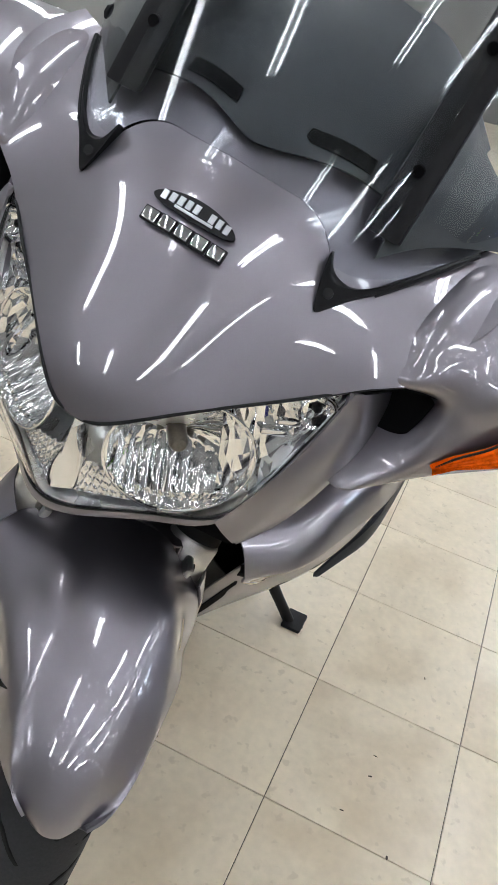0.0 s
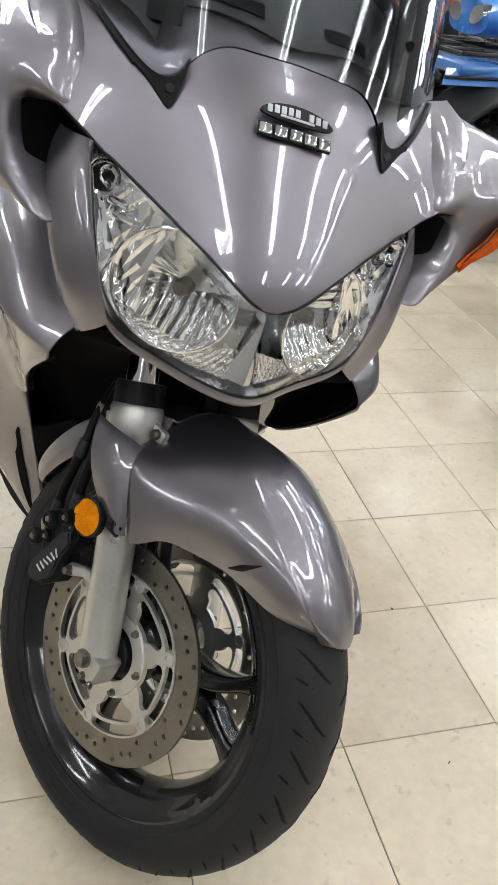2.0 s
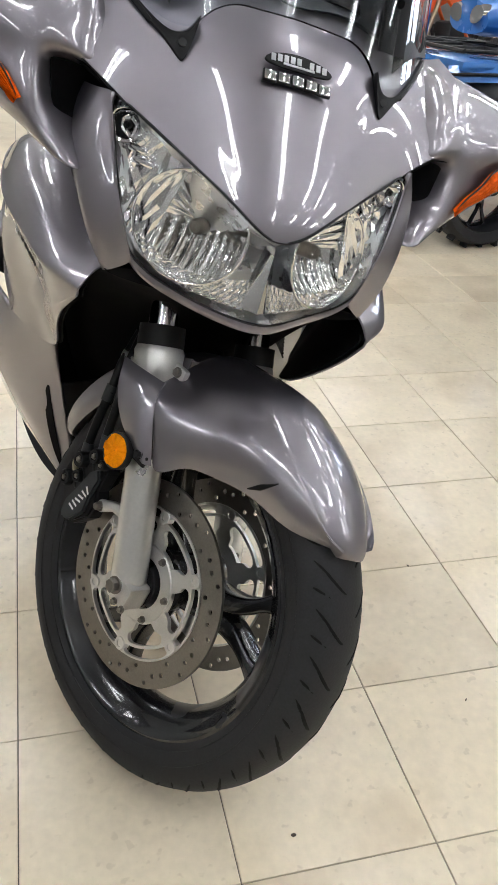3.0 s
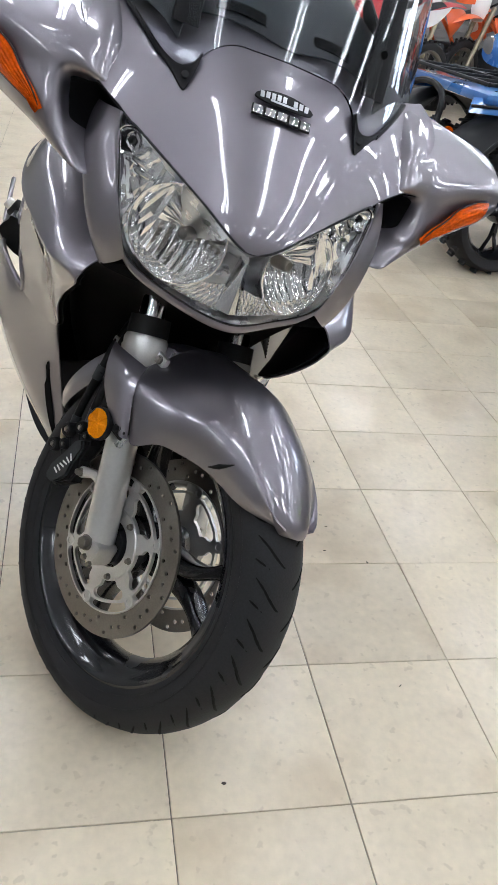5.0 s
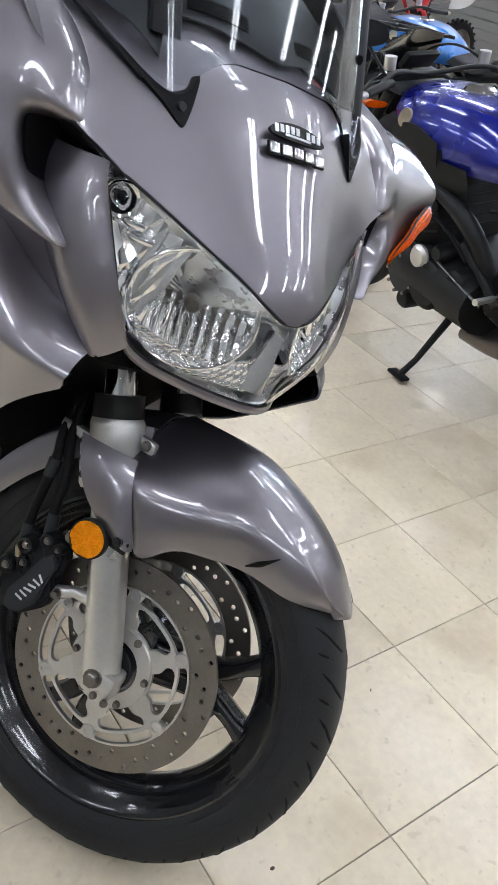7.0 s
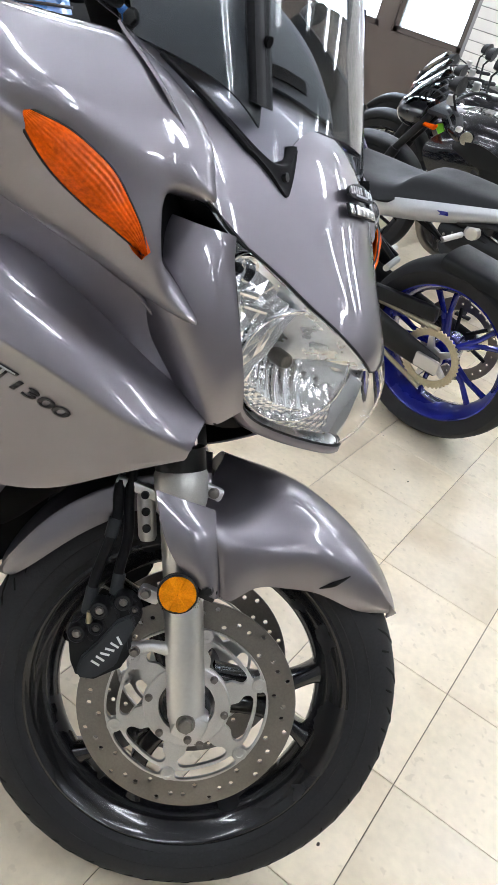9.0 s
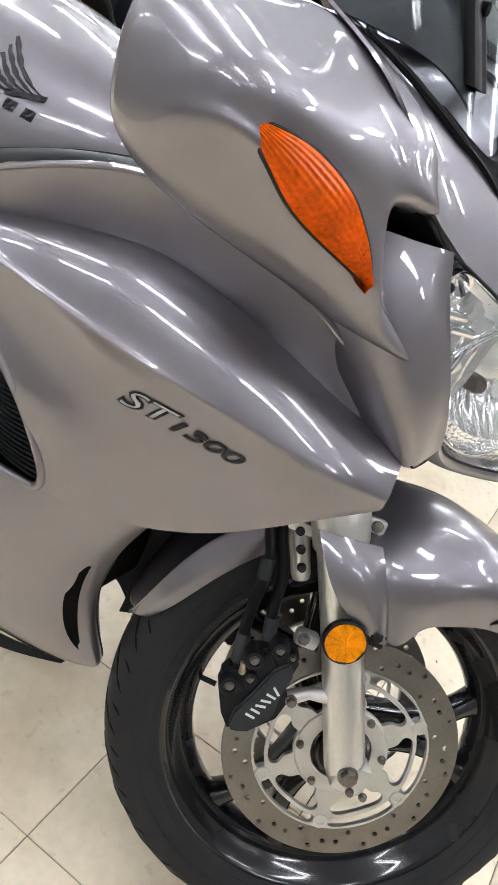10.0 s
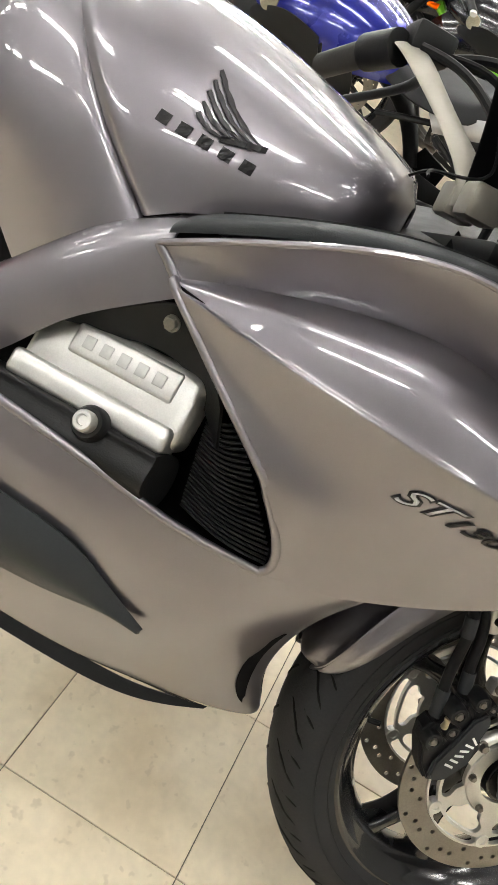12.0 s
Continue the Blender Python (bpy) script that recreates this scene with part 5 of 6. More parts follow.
# -- handlebars, turned with the wheel --
def handlebar(s):
    h = new("handlebar")
    h.parent = BIKE
    h.matrix_basis = FRONT
    secs = []
    for x, y, z, a, b in ((-0.385, 0.012, 0.640, 0.022, 0.016), (-0.394, 0.018, 0.672, 0.019, 0.014), (-0.432, 0.068, 0.727, 0.015, 0.012), (-0.470, 0.120, 0.778, 0.018, 0.014), (-0.486, 0.142, 0.794, 0.017, 0.012)):
        secs.append([(x + a * math.cos(t), s * (y + b * math.sin(t) * 0.8), z + b * math.sin(t) * 0.5 + 0.3 * a * math.cos(t)) for t in np.linspace(0, 2 * math.pi, 10, endpoint=False)])
    part("bar_arm", closed_loft(secs, 20, 20), BAR if s > 0 else RAIL, h, "champagne cast alloy handlebar arm" if s > 0 else "black handlebar arm")
    part("clamp_block", box((0.046, 0.036, 0.040), (-0.388, s * 0.026, 0.640), 0.007), BAR, h)
    part("switch_box", tube([(-0.492, s * 0.150, 0.790), (-0.514, s * 0.200, 0.780)], 0.023, 14), BLACK, h)
    part("grip", tube([(-0.514, s * 0.200, 0.780), (-0.535, s * 0.31, 0.768)], [0.017, 0.017], 14), RUBBER, h)
    part("lever", tube([(-0.455, s * 0.15, 0.785), (-0.445, s * 0.20, 0.770), (-0.50, s * 0.32, 0.735)], [0.009, 0.007, 0.006], 10, 14), GREY, h)
    part("reservoir", box((0.06, 0.05, 0.04), (-0.455, s * 0.165, 0.812), 0.008), BLACK, h)
    part("cable", tube([(-0.470, s * 0.14, 0.80), (-0.40, s * 0.10, 0.78), (-0.34, s * 0.05, 0.70), (-0.34, s * 0.03, 0.60)], 0.006, 8, 24), BLACK, h)
    part("cable", tube([(-0.455, s * 0.15, 0.80), (-0.36, s * 0.12, 0.80), (-0.30, s * 0.07, 0.70), (-0.31, s * 0.05, 0.58)], 0.0055, 8, 24), RAIL, h)
    part("brake_line", tube([(-0.440, s * 0.17, 0.80), (-0.33, s * 0.15, 0.83), (-0.27, s * 0.10, 0.72), (-0.29, s * 0.08, 0.58)], 0.0075, 8, 24), RAIL, h)
    part("thin_wire", tube([(-0.42, s * 0.06, 0.70), (-0.40, s * 0.03, 0.665), (-0.44, s * 0.0, 0.655), (-0.46, s * 0.03, 0.640)], 0.002, 6, 24), BLACK, h)
    return h


for side in (-1, 1):
    handlebar(side)
part("top_clamp", moved(box((0.055, 0.23, 0.024), (-0.372, 0, 0.590), 0.008), Matrix.Identity(4)), BLACK, BIKE, "black fork clamp", basis=FRONT)

# -- side stand --
part("side_stand", tube([(-1.00, 0.20, 0.20), (-1.02, 0.27, 0.12), (-1.03, 0.315, 0.072)], [0.014, 0.012, 0.012], 12), BLACK, BIKE, "black side stand")
part("stand_foot", box((0.06, 0.045, 0.010), (-1.035, 0.325, 0.076), 0.004, Matrix.Rotation(LEAN, 4, "X")), BLACK, BIKE)


# ---- badges and lettering ----
def onto(sheet):
    """The sideways place of a panel at x, z, from a dense net of it (right side)."""
    flat = sheet.reshape(-1, 3)

    def y_at(x, z):
        d = (flat[:, 0] - x) ** 2 + (flat[:, 2] - z) ** 2
        k = np.argsort(d)[:4]
        wgt = 1 / (d[k] + 1e-7)
        return float((flat[k, 1] * wgt).sum() / wgt.sum())
    return y_at


def text_mesh(body, size, shear, bold=0.0):
    c = bpy.data.curves.new("text", "FONT")
    c.body, c.size, c.shear, c.offset = body, size, shear, bold
    c.resolution_u = 3
    c.space_character = 0.97
    ob = new("text", c)
    bpy.context.view_layer.update()
    me = ob.evaluated_get(bpy.context.evaluated_depsgraph_get()).to_mesh()
    bm = bmesh.new()
    bm.from_mesh(me)
    ob.to_mesh_clear()
    bpy.data.objects.remove(ob)
    bmesh.ops.subdivide_edges(bm, edges=[e for e in bm.edges if e.calc_length() > 0.006], cuts=2)
    return bm


def lay(bm, x0, z0, slope, y_at, proud, side=-1):
    """Bend flat lettering onto a side panel; its line starts at x0, z0."""
    c, s = math.cos(slope), math.sin(slope)
    for v in bm.verts:
        a, b = v.co.x, v.co.y
        x, z = x0 + (a * c - b * s), z0 + (a * s + b * c)
        v.co = (x, y_at(x, z) - proud, z)
    r = bmesh.ops.extrude_face_region(bm, geom=bm.faces[:])
    bmesh.ops.translate(bm, vec=(0, 0.0012, 0), verts=[v for v in r["geom"] if isinstance(v, bmesh.types.BMVert)])
    return bm


cowl_y = onto(surface(SIDE_COWL, 140, 140))
model = new("model_lettering")
model.parent = BIKE
for body, size, x0, z0, mat, proud, bold in (("ST", 0.036, -0.634, 0.703, DECAL, 0.0012, 0.0018), ("ST", 0.036, -0.634, 0.703, LGREY, 0.0020, -0.0003), ("1300", 0.0285, -0.582, 0.7010, DECAL, 0.0016, 0.0007)):
    part("lettering", lay(moved(text_mesh(body, size, 0.5, bold), Matrix.Diagonal((1.45 if body == "ST" else 1.44, 0.86, 1, 1))), x0, z0, radians(0 if body == "ST" else -3.5), cowl_y, proud), mat, model, smooth=False)

def flat_bar(wide, high):
    bm = bmesh.new()
    bmesh.ops.create_grid(bm, x_segments=3, y_segments=3, size=0.5)
    return moved(bm, Matrix.Diagonal((wide, high, 1, 1)))


tank_y = onto(TANK_NET)


def tank_marks():
    wing = new("tank_badge")
    wing.parent = BIKE
    for k in range(5):
        u = k / 4
        a = np.array((-0.986 + 0.006 * u, 0.966 - 0.042 * u))
        b = np.array((-0.908 - 0.030 * u, 0.919 - 0.004 * u))
        side = np.array((0.0017, 0.0017))
        bm = bmesh.new()
        g = []
        for t in np.linspace(0, 1, 10):
            m = a + (b - a) * t + np.array((0.0, -0.006)) * math.sin(math.pi * t)
            row = []
            for w in (-1, 0, 1):
                x, z = m + side * w * (0.5 + 0.5 * math.sin(math.pi * min(1, t + 0.15)))
                row.append((x, tank_y(x, z) - 0.0012, z))
            g.append(row)
        part("feather", shell(np.array(g), thick=0.001, ctrl=False), DECAL, wing)
    g = []
    for t in np.linspace(0, 1, 10):
        x, z = -0.948 + 0.044 * t, 0.911 + 0.008 * t
        g.append([(x, tank_y(x, z + w) - 0.0012, z + w) for w in (-0.003, 0, 0.003)])
    part("feather", shell(np.array(g), thick=0.001, ctrl=False), DECAL, wing)
    for k in range(5):
        x, z = -1.006 + 0.0235 * k, 0.907 - 0.0022 * k
        part("lettering", lay(flat_bar(0.0135, 0.0115), x, z, radians(-6), tank_y, 0.0012), DECAL, wing, smooth=False)


tank_marks()


def nose_badge():
    e = new("nose_badge")
    e.parent = BIKE
    face = Matrix.Translation((-0.3770, 0, 1.0300)) @ Matrix(((0, -0.61, 0.79, 0), (1, 0, 0, 0), (0, 0.79, 0.61, 0), (0, 0, 0, 1)))
    for k in range(5):
        w = 0.0145
        x = -0.035 + 0.0175 * k
        part("backing", moved(box((w + 0.0025, 0.0145, 0.004), (x, -0.010, 0.000 - 1.6 * x * x), 0.001), face), BLACK, e)
        part("lettering", moved(box((w, 0.012, 0.004), (x, -0.010, 0.0015 - 1.6 * x * x), 0.0015), face), CHROME, e)
    oval = [(0.043 * math.cos(t), 0.013 + 0.010 * math.sin(t) - 2.2 * (0.043 * math.cos(t)) ** 2) for t in np.linspace(0, 2 * math.pi, 40, endpoint=False)]
    part("dealer_plate", moved(plate([oval], -0.001, 0.0022, "z"), face), BLACK, e)
    for k in range(9):
        x = -0.033 + 0.0082 * k
        if k != 5:
            part("lettering", moved(box((0.0055, 0.0085, 0.0012), (x, 0.0145 - 2.2 * x * x, 0.0026), 0, None), face), LGREY, e, smooth=False)
    part("lettering", moved(box((0.040, 0.0025, 0.0012), (0, 0.0075, 0.0026)), face), LGREY, e, smooth=False)


nose_badge()


# ---- other machines in the showroom ----
def lathe_wheel(name, parent, at, R, width, rim_mat, spokes=10, disc=True, sprocket=False, knobs=0):
    w = new(name)
    w.parent = parent
    w.matrix_basis = Matrix.Translation(at)
    h = width / 2
    prof = [(R * 0.74, -h * 0.75), (R * 0.80, -h * 0.95), (R * 0.90, -h), (R * 0.96, -h * 0.78), (R * 0.99, -h * 0.42), (R, 0), (R * 0.99, h * 0.42), (R * 0.96, h * 0.78), (R * 0.90, h), (R * 0.80, h * 0.95), (R * 0.74, h * 0.75), (R * 0.75, 0)]
    tyre = part("tyre", revolve(prof, 72), RUBBER, w)
    if knobs:
        for k in range(knobs):
            a = 2 * math.pi * k / knobs
            for y in (-0.6, 0.0, 0.6):
                aa = a + (0.5 if y == 0 else 0) * 2 * math.pi / knobs
                part("tread_block", box((0.022, h * 0.4, R * 0.06), (R * 1.005 * math.cos(aa), y * h, R * 1.005 * math.sin(aa)), 0, Matrix.Rotation(-aa, 4, "Y")), RUBBER, tyre, smooth=False)
    part("rim", revolve([(R * 0.76, -h * 0.80), (R * 0.74, -h * 0.82), (R * 0.68, -h * 0.55), (R * 0.65, 0), (R * 0.68, h * 0.55), (R * 0.74, h * 0.82), (R * 0.76, h * 0.80), (R * 0.70, 0)], 64), rim_mat, w)
    part("hub", revolve([(0.012, -h * 0.8), (0.04, -h * 0.8), (0.05, -h * 0.4), (0.05, h * 0.4), (0.04, h * 0.8), (0.012, h * 0.8)], 28), rim_mat, w)
    for k in range(spokes):
        a = 2 * math.pi * (k // 2 + (0.14 if k % 2 else -0.14)) / (spokes / 2)
        a0 = 2 * math.pi * (k // 2) / (spokes / 2)
        part("spoke", tube([(0.045 * math.cos(a0), 0, 0.045 * math.sin(a0)), (R * 0.42 * math.cos((a + a0) / 2), 0, R * 0.42 * math.sin((a + a0) / 2)), (R * 0.69 * math.cos(a), 0, R * 0.69 * math.sin(a))], [0.014, 0.009, 0.011], 8), rim_mat, w)
    if disc:
        for s in ((-1, 1) if not sprocket else (-1,)):
            y = s * (h + 0.012)
            part("brake_disc", plate([ring(R * 0.48, 64), ring(R * 0.34, 48)[::-1]] + [ring(0.004, 8, R * 0.41 * math.cos(a), R * 0.41 * math.sin(a))[::-1] for a in np.linspace(0, 2 * math.pi, 24, endpoint=False)], y - 0.0025, y + 0.0025), STEEL, w)
            for k in range(6):
                a = 2 * math.pi * k / 6
                part("disc_arm", tube([(0.04 * math.cos(a), y * 0.9, 0.04 * math.sin(a)), (R * 0.37 * math.cos(a + 0.25), y, R * 0.37 * math.sin(a + 0.25))], 0.007, 6), BLACK, w)
    if sprocket:
        y = h + 0.018
        teeth = []
        for k in range(43 * 4):
            a = 2 * math.pi * k / (43 * 4)
            teeth.append(((0.100 + (0.005 if k % 4 in (0, 1) else 0)) * math.cos(a), (0.100 + (0.005 if k % 4 in (0, 1) else 0)) * math.sin(a)))
        part("sprocket", plate([teeth, ring(0.078, 40)[::-1]], y - 0.003, y + 0.003), GOLD, w, "gold steel sprocket")
        part("sprocket_hub", plate([[((0.040 + 0.045 * max(0, math.cos(5 * a)) ** 2) * math.cos(a), (0.040 + 0.045 * max(0, math.cos(5 * a)) ** 2) * math.sin(a)) for a in np.linspace(0, 2 * math.pi, 80, endpoint=False)]], y - 0.012, y), ALLOY, w)
    return w


def parked_bike(paint, wheel_mat, tail_mat, label, accent=None, fairing=False, orange=False):
    """A naked sport motorcycle on its side stand: x ahead, y left, origin under the middle."""
    b = new("parked_motorcycle")
    R = 0.31
    lathe_wheel("front_wheel", b, (0.70, 0, R), R, 0.12, wheel_mat)
    lathe_wheel("rear_wheel", b, (-0.70, 0, R), R, 0.17, wheel_mat, sprocket=True)
    for s in (-1, 1):
        part("swingarm", closed_loft([[(-0.74, s * 0.135, R + 0.02), (-0.74, s * 0.115, R + 0.02), (-0.74, s * 0.115, R - 0.03), (-0.74, s * 0.135, R - 0.03)],
                                      [(-0.45, s * 0.135, R + 0.07), (-0.45, s * 0.10, R + 0.07), (-0.45, s * 0.10, R - 0.01), (-0.45, s * 0.135, R - 0.01)],
                                      [(-0.20, s * 0.12, R + 0.12), (-0.20, s * 0.09, R + 0.12), (-0.20, s * 0.09, R + 0.03), (-0.20, s * 0.12, R + 0.03)]], 12, 16), BLACK, b)
        part("axle_plate", box((0.09, 0.012, 0.05), (-0.71, s * 0.142, R), 0.008), ALLOY, b)
        part("fork_slider", tube([(0.70, s * 0.105, R), (0.58, s * 0.105, R + 0.33)], 0.027, 16), BLACK, b)
        part("fork_tube", tube([(0.58, s * 0.105, R + 0.33), (0.46, s * 0.105, R + 0.62)], 0.021, 16), BLACK, b)
        part("frame_tube", tube([(0.42, s * 0.05, 0.86), (0.20, s * 0.17, 0.72), (-0.10, s * 0.18, 0.60), (-0.24, s * 0.14, 0.42)], [0.025, 0.03, 0.03, 0.025], 12, 20), accent or BLACK, b)
        part("subframe", tube([(-0.15, s * 0.14, 0.66), (-0.45, s * 0.12, 0.76), (-0.75, s * 0.08, 0.84)], 0.013, 8), accent or BLACK, b)
        part("footpeg", tube([(-0.28, s * 0.15, 0.42), (-0.29, s * 0.26, 0.43)], 0.011, 10), ALLOY, b)
        part("heel_plate", plate([[(-0.20, 0.40), (-0.26, 0.50), (-0.36, 0.46), (-0.34, 0.38), (-0.26, 0.34)]], s * 0.15 - 0.004, s * 0.15 + 0.004), BLACK, b)
        part("pillion_peg", tube([(-0.50, s * 0.14, 0.58), (-0.52, s * 0.24, 0.585)], 0.010, 10), ALLOY, b)
        part("peg_bracket", tube([(-0.34, s * 0.14, 0.68), (-0.50, s * 0.15, 0.575), (-0.36, s * 0.14, 0.62)], 0.010, 8), BLACK, b)
        # tank flank and radiator shroud
        part("shroud", shell(np.array([[(0.34, s * 0.14, 0.90), (0.22, s * 0.20, 0.88), (0.05, s * 0.20, 0.84)], [(0.42, s * 0.20, 0.76), (0.25, s * 0.225, 0.76), (0.04, s * 0.20, 0.74)], [(0.36, s * 0.21, 0.62), (0.24, s * 0.22, 0.66), (0.06, s * 0.18, 0.66)]]), 12, 14, 0.004), paint if fairing else BLACK, b)
        part("grip", tube([(0.30, s * 0.24, 1.03), (0.25, s * 0.37, 1.01)], 0.018, 12), RUBBER, b)
        part("lever", tube([(0.34, s * 0.22, 1.03), (0.33, s * 0.30, 1.02), (0.28, s * 0.38, 1.00)], 0.006, 8), BLACK, b)
        part("mirror_stalk", tube([(0.32, s * 0.24, 1.04), (0.34, s * 0.30, 1.15), (0.32, s * 0.34, 1.20)], 0.006, 8), BLACK, b)
        part("mirror", closed_loft([[(0.345, s * 0.30, 1.20), (0.345, s * 0.42, 1.22), (0.345, s * 0.40, 1.27), (0.345, s * 0.31, 1.26)], [(0.305, s * 0.29, 1.19), (0.305, s * 0.43, 1.21), (0.305, s * 0.41, 1.285), (0.305, s * 0.30, 1.27)]], 4, 16), BLACK, b)
    part("chain", tube([(-0.70, 0.112, R + 0.110), (-0.45, 0.108, R + 0.10), (-0.16, 0.10, R + 0.08)], 0.008, 6), GOLD, b)
    part("chain", tube([(-0.70, 0.112, R - 0.110), (-0.45, 0.108, R - 0.03), (-0.16, 0.10, R + 0.02)], 0.008, 6), GOLD, b)
    part("chain_guard", box((0.36, 0.03, 0.05), (-0.50, 0.115, R + 0.135), 0.01, Matrix.Rotation(0.10, 4, "Y")), BLACK, b)
    # engine from several castings
    part("crankcase", closed_loft([[(-0.20, y, z) for y, z in ((-0.15, 0.25), (0.15, 0.25), (0.17, 0.42), (-0.17, 0.42))], [(0.05, y, z) for y, z in ((-0.14, 0.24), (0.14, 0.24), (0.18, 0.43), (-0.18, 0.43))], [(0.22, y, z) for y, z in ((-0.13, 0.24), (0.13, 0.24), (0.15, 0.42), (-0.15, 0.42))]], 12, 20), BLACK, b)
    part("cylinder_block", box((0.20, 0.30, 0.26), (0.16, 0, 0.55), 0.02, Matrix.Rotation(0.35, 4, "Y")), BLACK, b)
    for k in range(5):
        part("cooling_fin", box((0.22, 0.32, 0.008), (0.14 + 0.012 * k, 0, 0.47 + 0.03 * k), 0.002, Matrix.Rotation(0.35, 4, "Y")), BLACK, b)
    part("clutch_cover", revolve([(0.0001, 0.21), (0.07, 0.21), (0.085, 0.195), (0.085, 0.15)], 32), BLACK, b, basis=Matrix.Translation((0.0, 0, 0.34)))
    part("generator_cover", revolve([(0.0001, 0.20), (0.06, 0.20), (0.072, 0.185), (0.072, 0.14)], 32), GREY, b, basis=Matrix.Translation((0.13, 0, 0.32)))
    part("radiator", box((0.03, 0.30, 0.26), (0.36, 0, 0.60), 0.01), VOID, b)
    for k in range(3):
        part("header_pipe", tube([(0.30, -0.08 + 0.08 * k, 0.52), (0.36, -0.08 + 0.08 * k, 0.40), (0.28, -0.06 + 0.06 * k, 0.22), (0.05, 0, 0.18)], 0.02, 10, 20), STEEL, b)
    part("silencer", closed_loft([[(-0.10, y, z) for y, z in ((-0.10, 0.15), (0.06, 0.15), (0.06, 0.22), (-0.10, 0.22))], [(-0.28, y, z) for y, z in ((-0.14, 0.16), (0.04, 0.16), (0.04, 0.25), (-0.14, 0.25))], [(-0.42, y, z) for y, z in ((-0.15, 0.20), (-0.06, 0.20), (-0.06, 0.28), (-0.15, 0.28))]], 10, 20), STEEL, b)
    for k, (ex, ez, er) in enumerate(((-0.12, 0.40, 0.040), (0.20, 0.46, 0.034), (-0.02, 0.46, 0.030), (0.10, 0.24, 0.036))):
        part("engine_boss", revolve([(0.0001, 0.200), (er * 0.7, 0.200), (er, 0.188), (er * 1.1, 0.13)], 20), BLACK, b, basis=Matrix.Translation((ex, 0, ez)))
    for k in range(9):
        a = 2 * math.pi * k / 9
        part("cover_bolt", revolve([(0.0001, 0.206), (0.006, 0.206), (0.007, 0.198), (0.007, 0.18)], 8), STEEL, b, basis=Matrix.Translation((0.13 + 0.066 * math.cos(a), 0, 0.32 + 0.066 * math.sin(a))))
    part("coolant_hose", tube([(0.30, 0.16, 0.62), (0.22, 0.20, 0.56), (0.16, 0.19, 0.46), (0.05, 0.19, 0.44)], 0.017, 10, 20), BLACK, b)
    part("wiring", tube([(0.26, 0.18, 0.70), (0.14, 0.21, 0.60), (-0.02, 0.20, 0.56), (-0.14, 0.18, 0.48)], 0.007, 8, 20), RAIL, b)
    part("rear_set", tube([(-0.10, 0.165, 0.52), (-0.22, 0.175, 0.46), (-0.30, 0.170, 0.40)], [0.020, 0.016, 0.018], 10), BLACK, b)
    part("gear_rod", tube([(-0.25, 0.19, 0.38), (-0.04, 0.20, 0.44)], 0.006, 8), CHROME, b)

    def sec(x, half):
        return [(x, -y, z) for y, z in half] + [(x, y, z) for y, z in half[-2::-1]]
    part("fuel_tank", shell([sec(0.42, ((0.05, 0.90), (0.06, 0.93), (0.04, 0.96), (0, 0.97))), sec(0.34, ((0.14, 0.83), (0.17, 0.90), (0.11, 0.985), (0, 1.01))), sec(0.20, ((0.19, 0.78), (0.215, 0.88), (0.14, 1.00), (0, 1.03))),
                             sec(0.02, ((0.18, 0.76), (0.195, 0.85), (0.14, 0.97), (0, 1.01))), sec(-0.12, ((0.12, 0.76), (0.13, 0.82), (0.10, 0.89), (0, 0.92))), sec(-0.17, ((0.09, 0.76), (0.10, 0.80), (0.08, 0.83), (0, 0.84)))], 30, 36, 0.004), paint, b)
    for s in (-1, 1):
        part("knee_pad", shell(np.array([[(0.30, s * 0.195, 0.84), (0.18, s * 0.222, 0.90), (0.06, s * 0.214, 0.86)], [(0.32, s * 0.205, 0.78), (0.18, s * 0.226, 0.81), (0.05, s * 0.212, 0.79)], [(0.26, s * 0.200, 0.73), (0.16, s * 0.214, 0.75), (0.05, s * 0.202, 0.74)]]), 12, 16, 0.004), BLACK, b)
    part("filler_cap", revolve([(0.0001, 0.012), (0.045, 0.012), (0.052, 0.004), (0.052, -0.01)], 28, "z"), CHROME, b, basis=Matrix.Translation((0.15, 0, 1.026)))
    part("tank_badge", revolve([(0.0001, 0.004), (0.028, 0.004), (0.030, 0.0), (0.030, -0.006)], 28), GOLD, b, basis=Matrix.Translation((0.24, 0.208, 0.90)) @ pose(0, 0, 0, 18))
    part("tank_side", shell(np.array([[(0.24, 0.205, 0.82), (0.10, 0.212, 0.80), (-0.05, 0.18, 0.79)], [(0.20, 0.210, 0.76), (0.08, 0.21, 0.74), (-0.06, 0.17, 0.73)], [(0.12, 0.20, 0.68), (0.05, 0.19, 0.66), (-0.06, 0.16, 0.66)]]), 10, 12, 0.005), BLACK, b)
    part("seat", closed_loft([sec(-0.10, ((0.08, 0.78), (0.09, 0.82), (0.06, 0.85), (0, 0.855))), sec(-0.25, ((0.13, 0.76), (0.15, 0.80), (0.12, 0.83), (0, 0.835))), sec(-0.40, ((0.13, 0.77), (0.15, 0.81), (0.11, 0.845), (0, 0.85))),
                              sec(-0.46, ((0.11, 0.79), (0.12, 0.85), (0.09, 0.905), (0, 0.91))), sec(-0.62, ((0.10, 0.83), (0.11, 0.88), (0.08, 0.925), (0, 0.93))), sec(-0.76, ((0.05, 0.89), (0.06, 0.92), (0.04, 0.935), (0, 0.94)))], 30, 28), LEATHER, b)
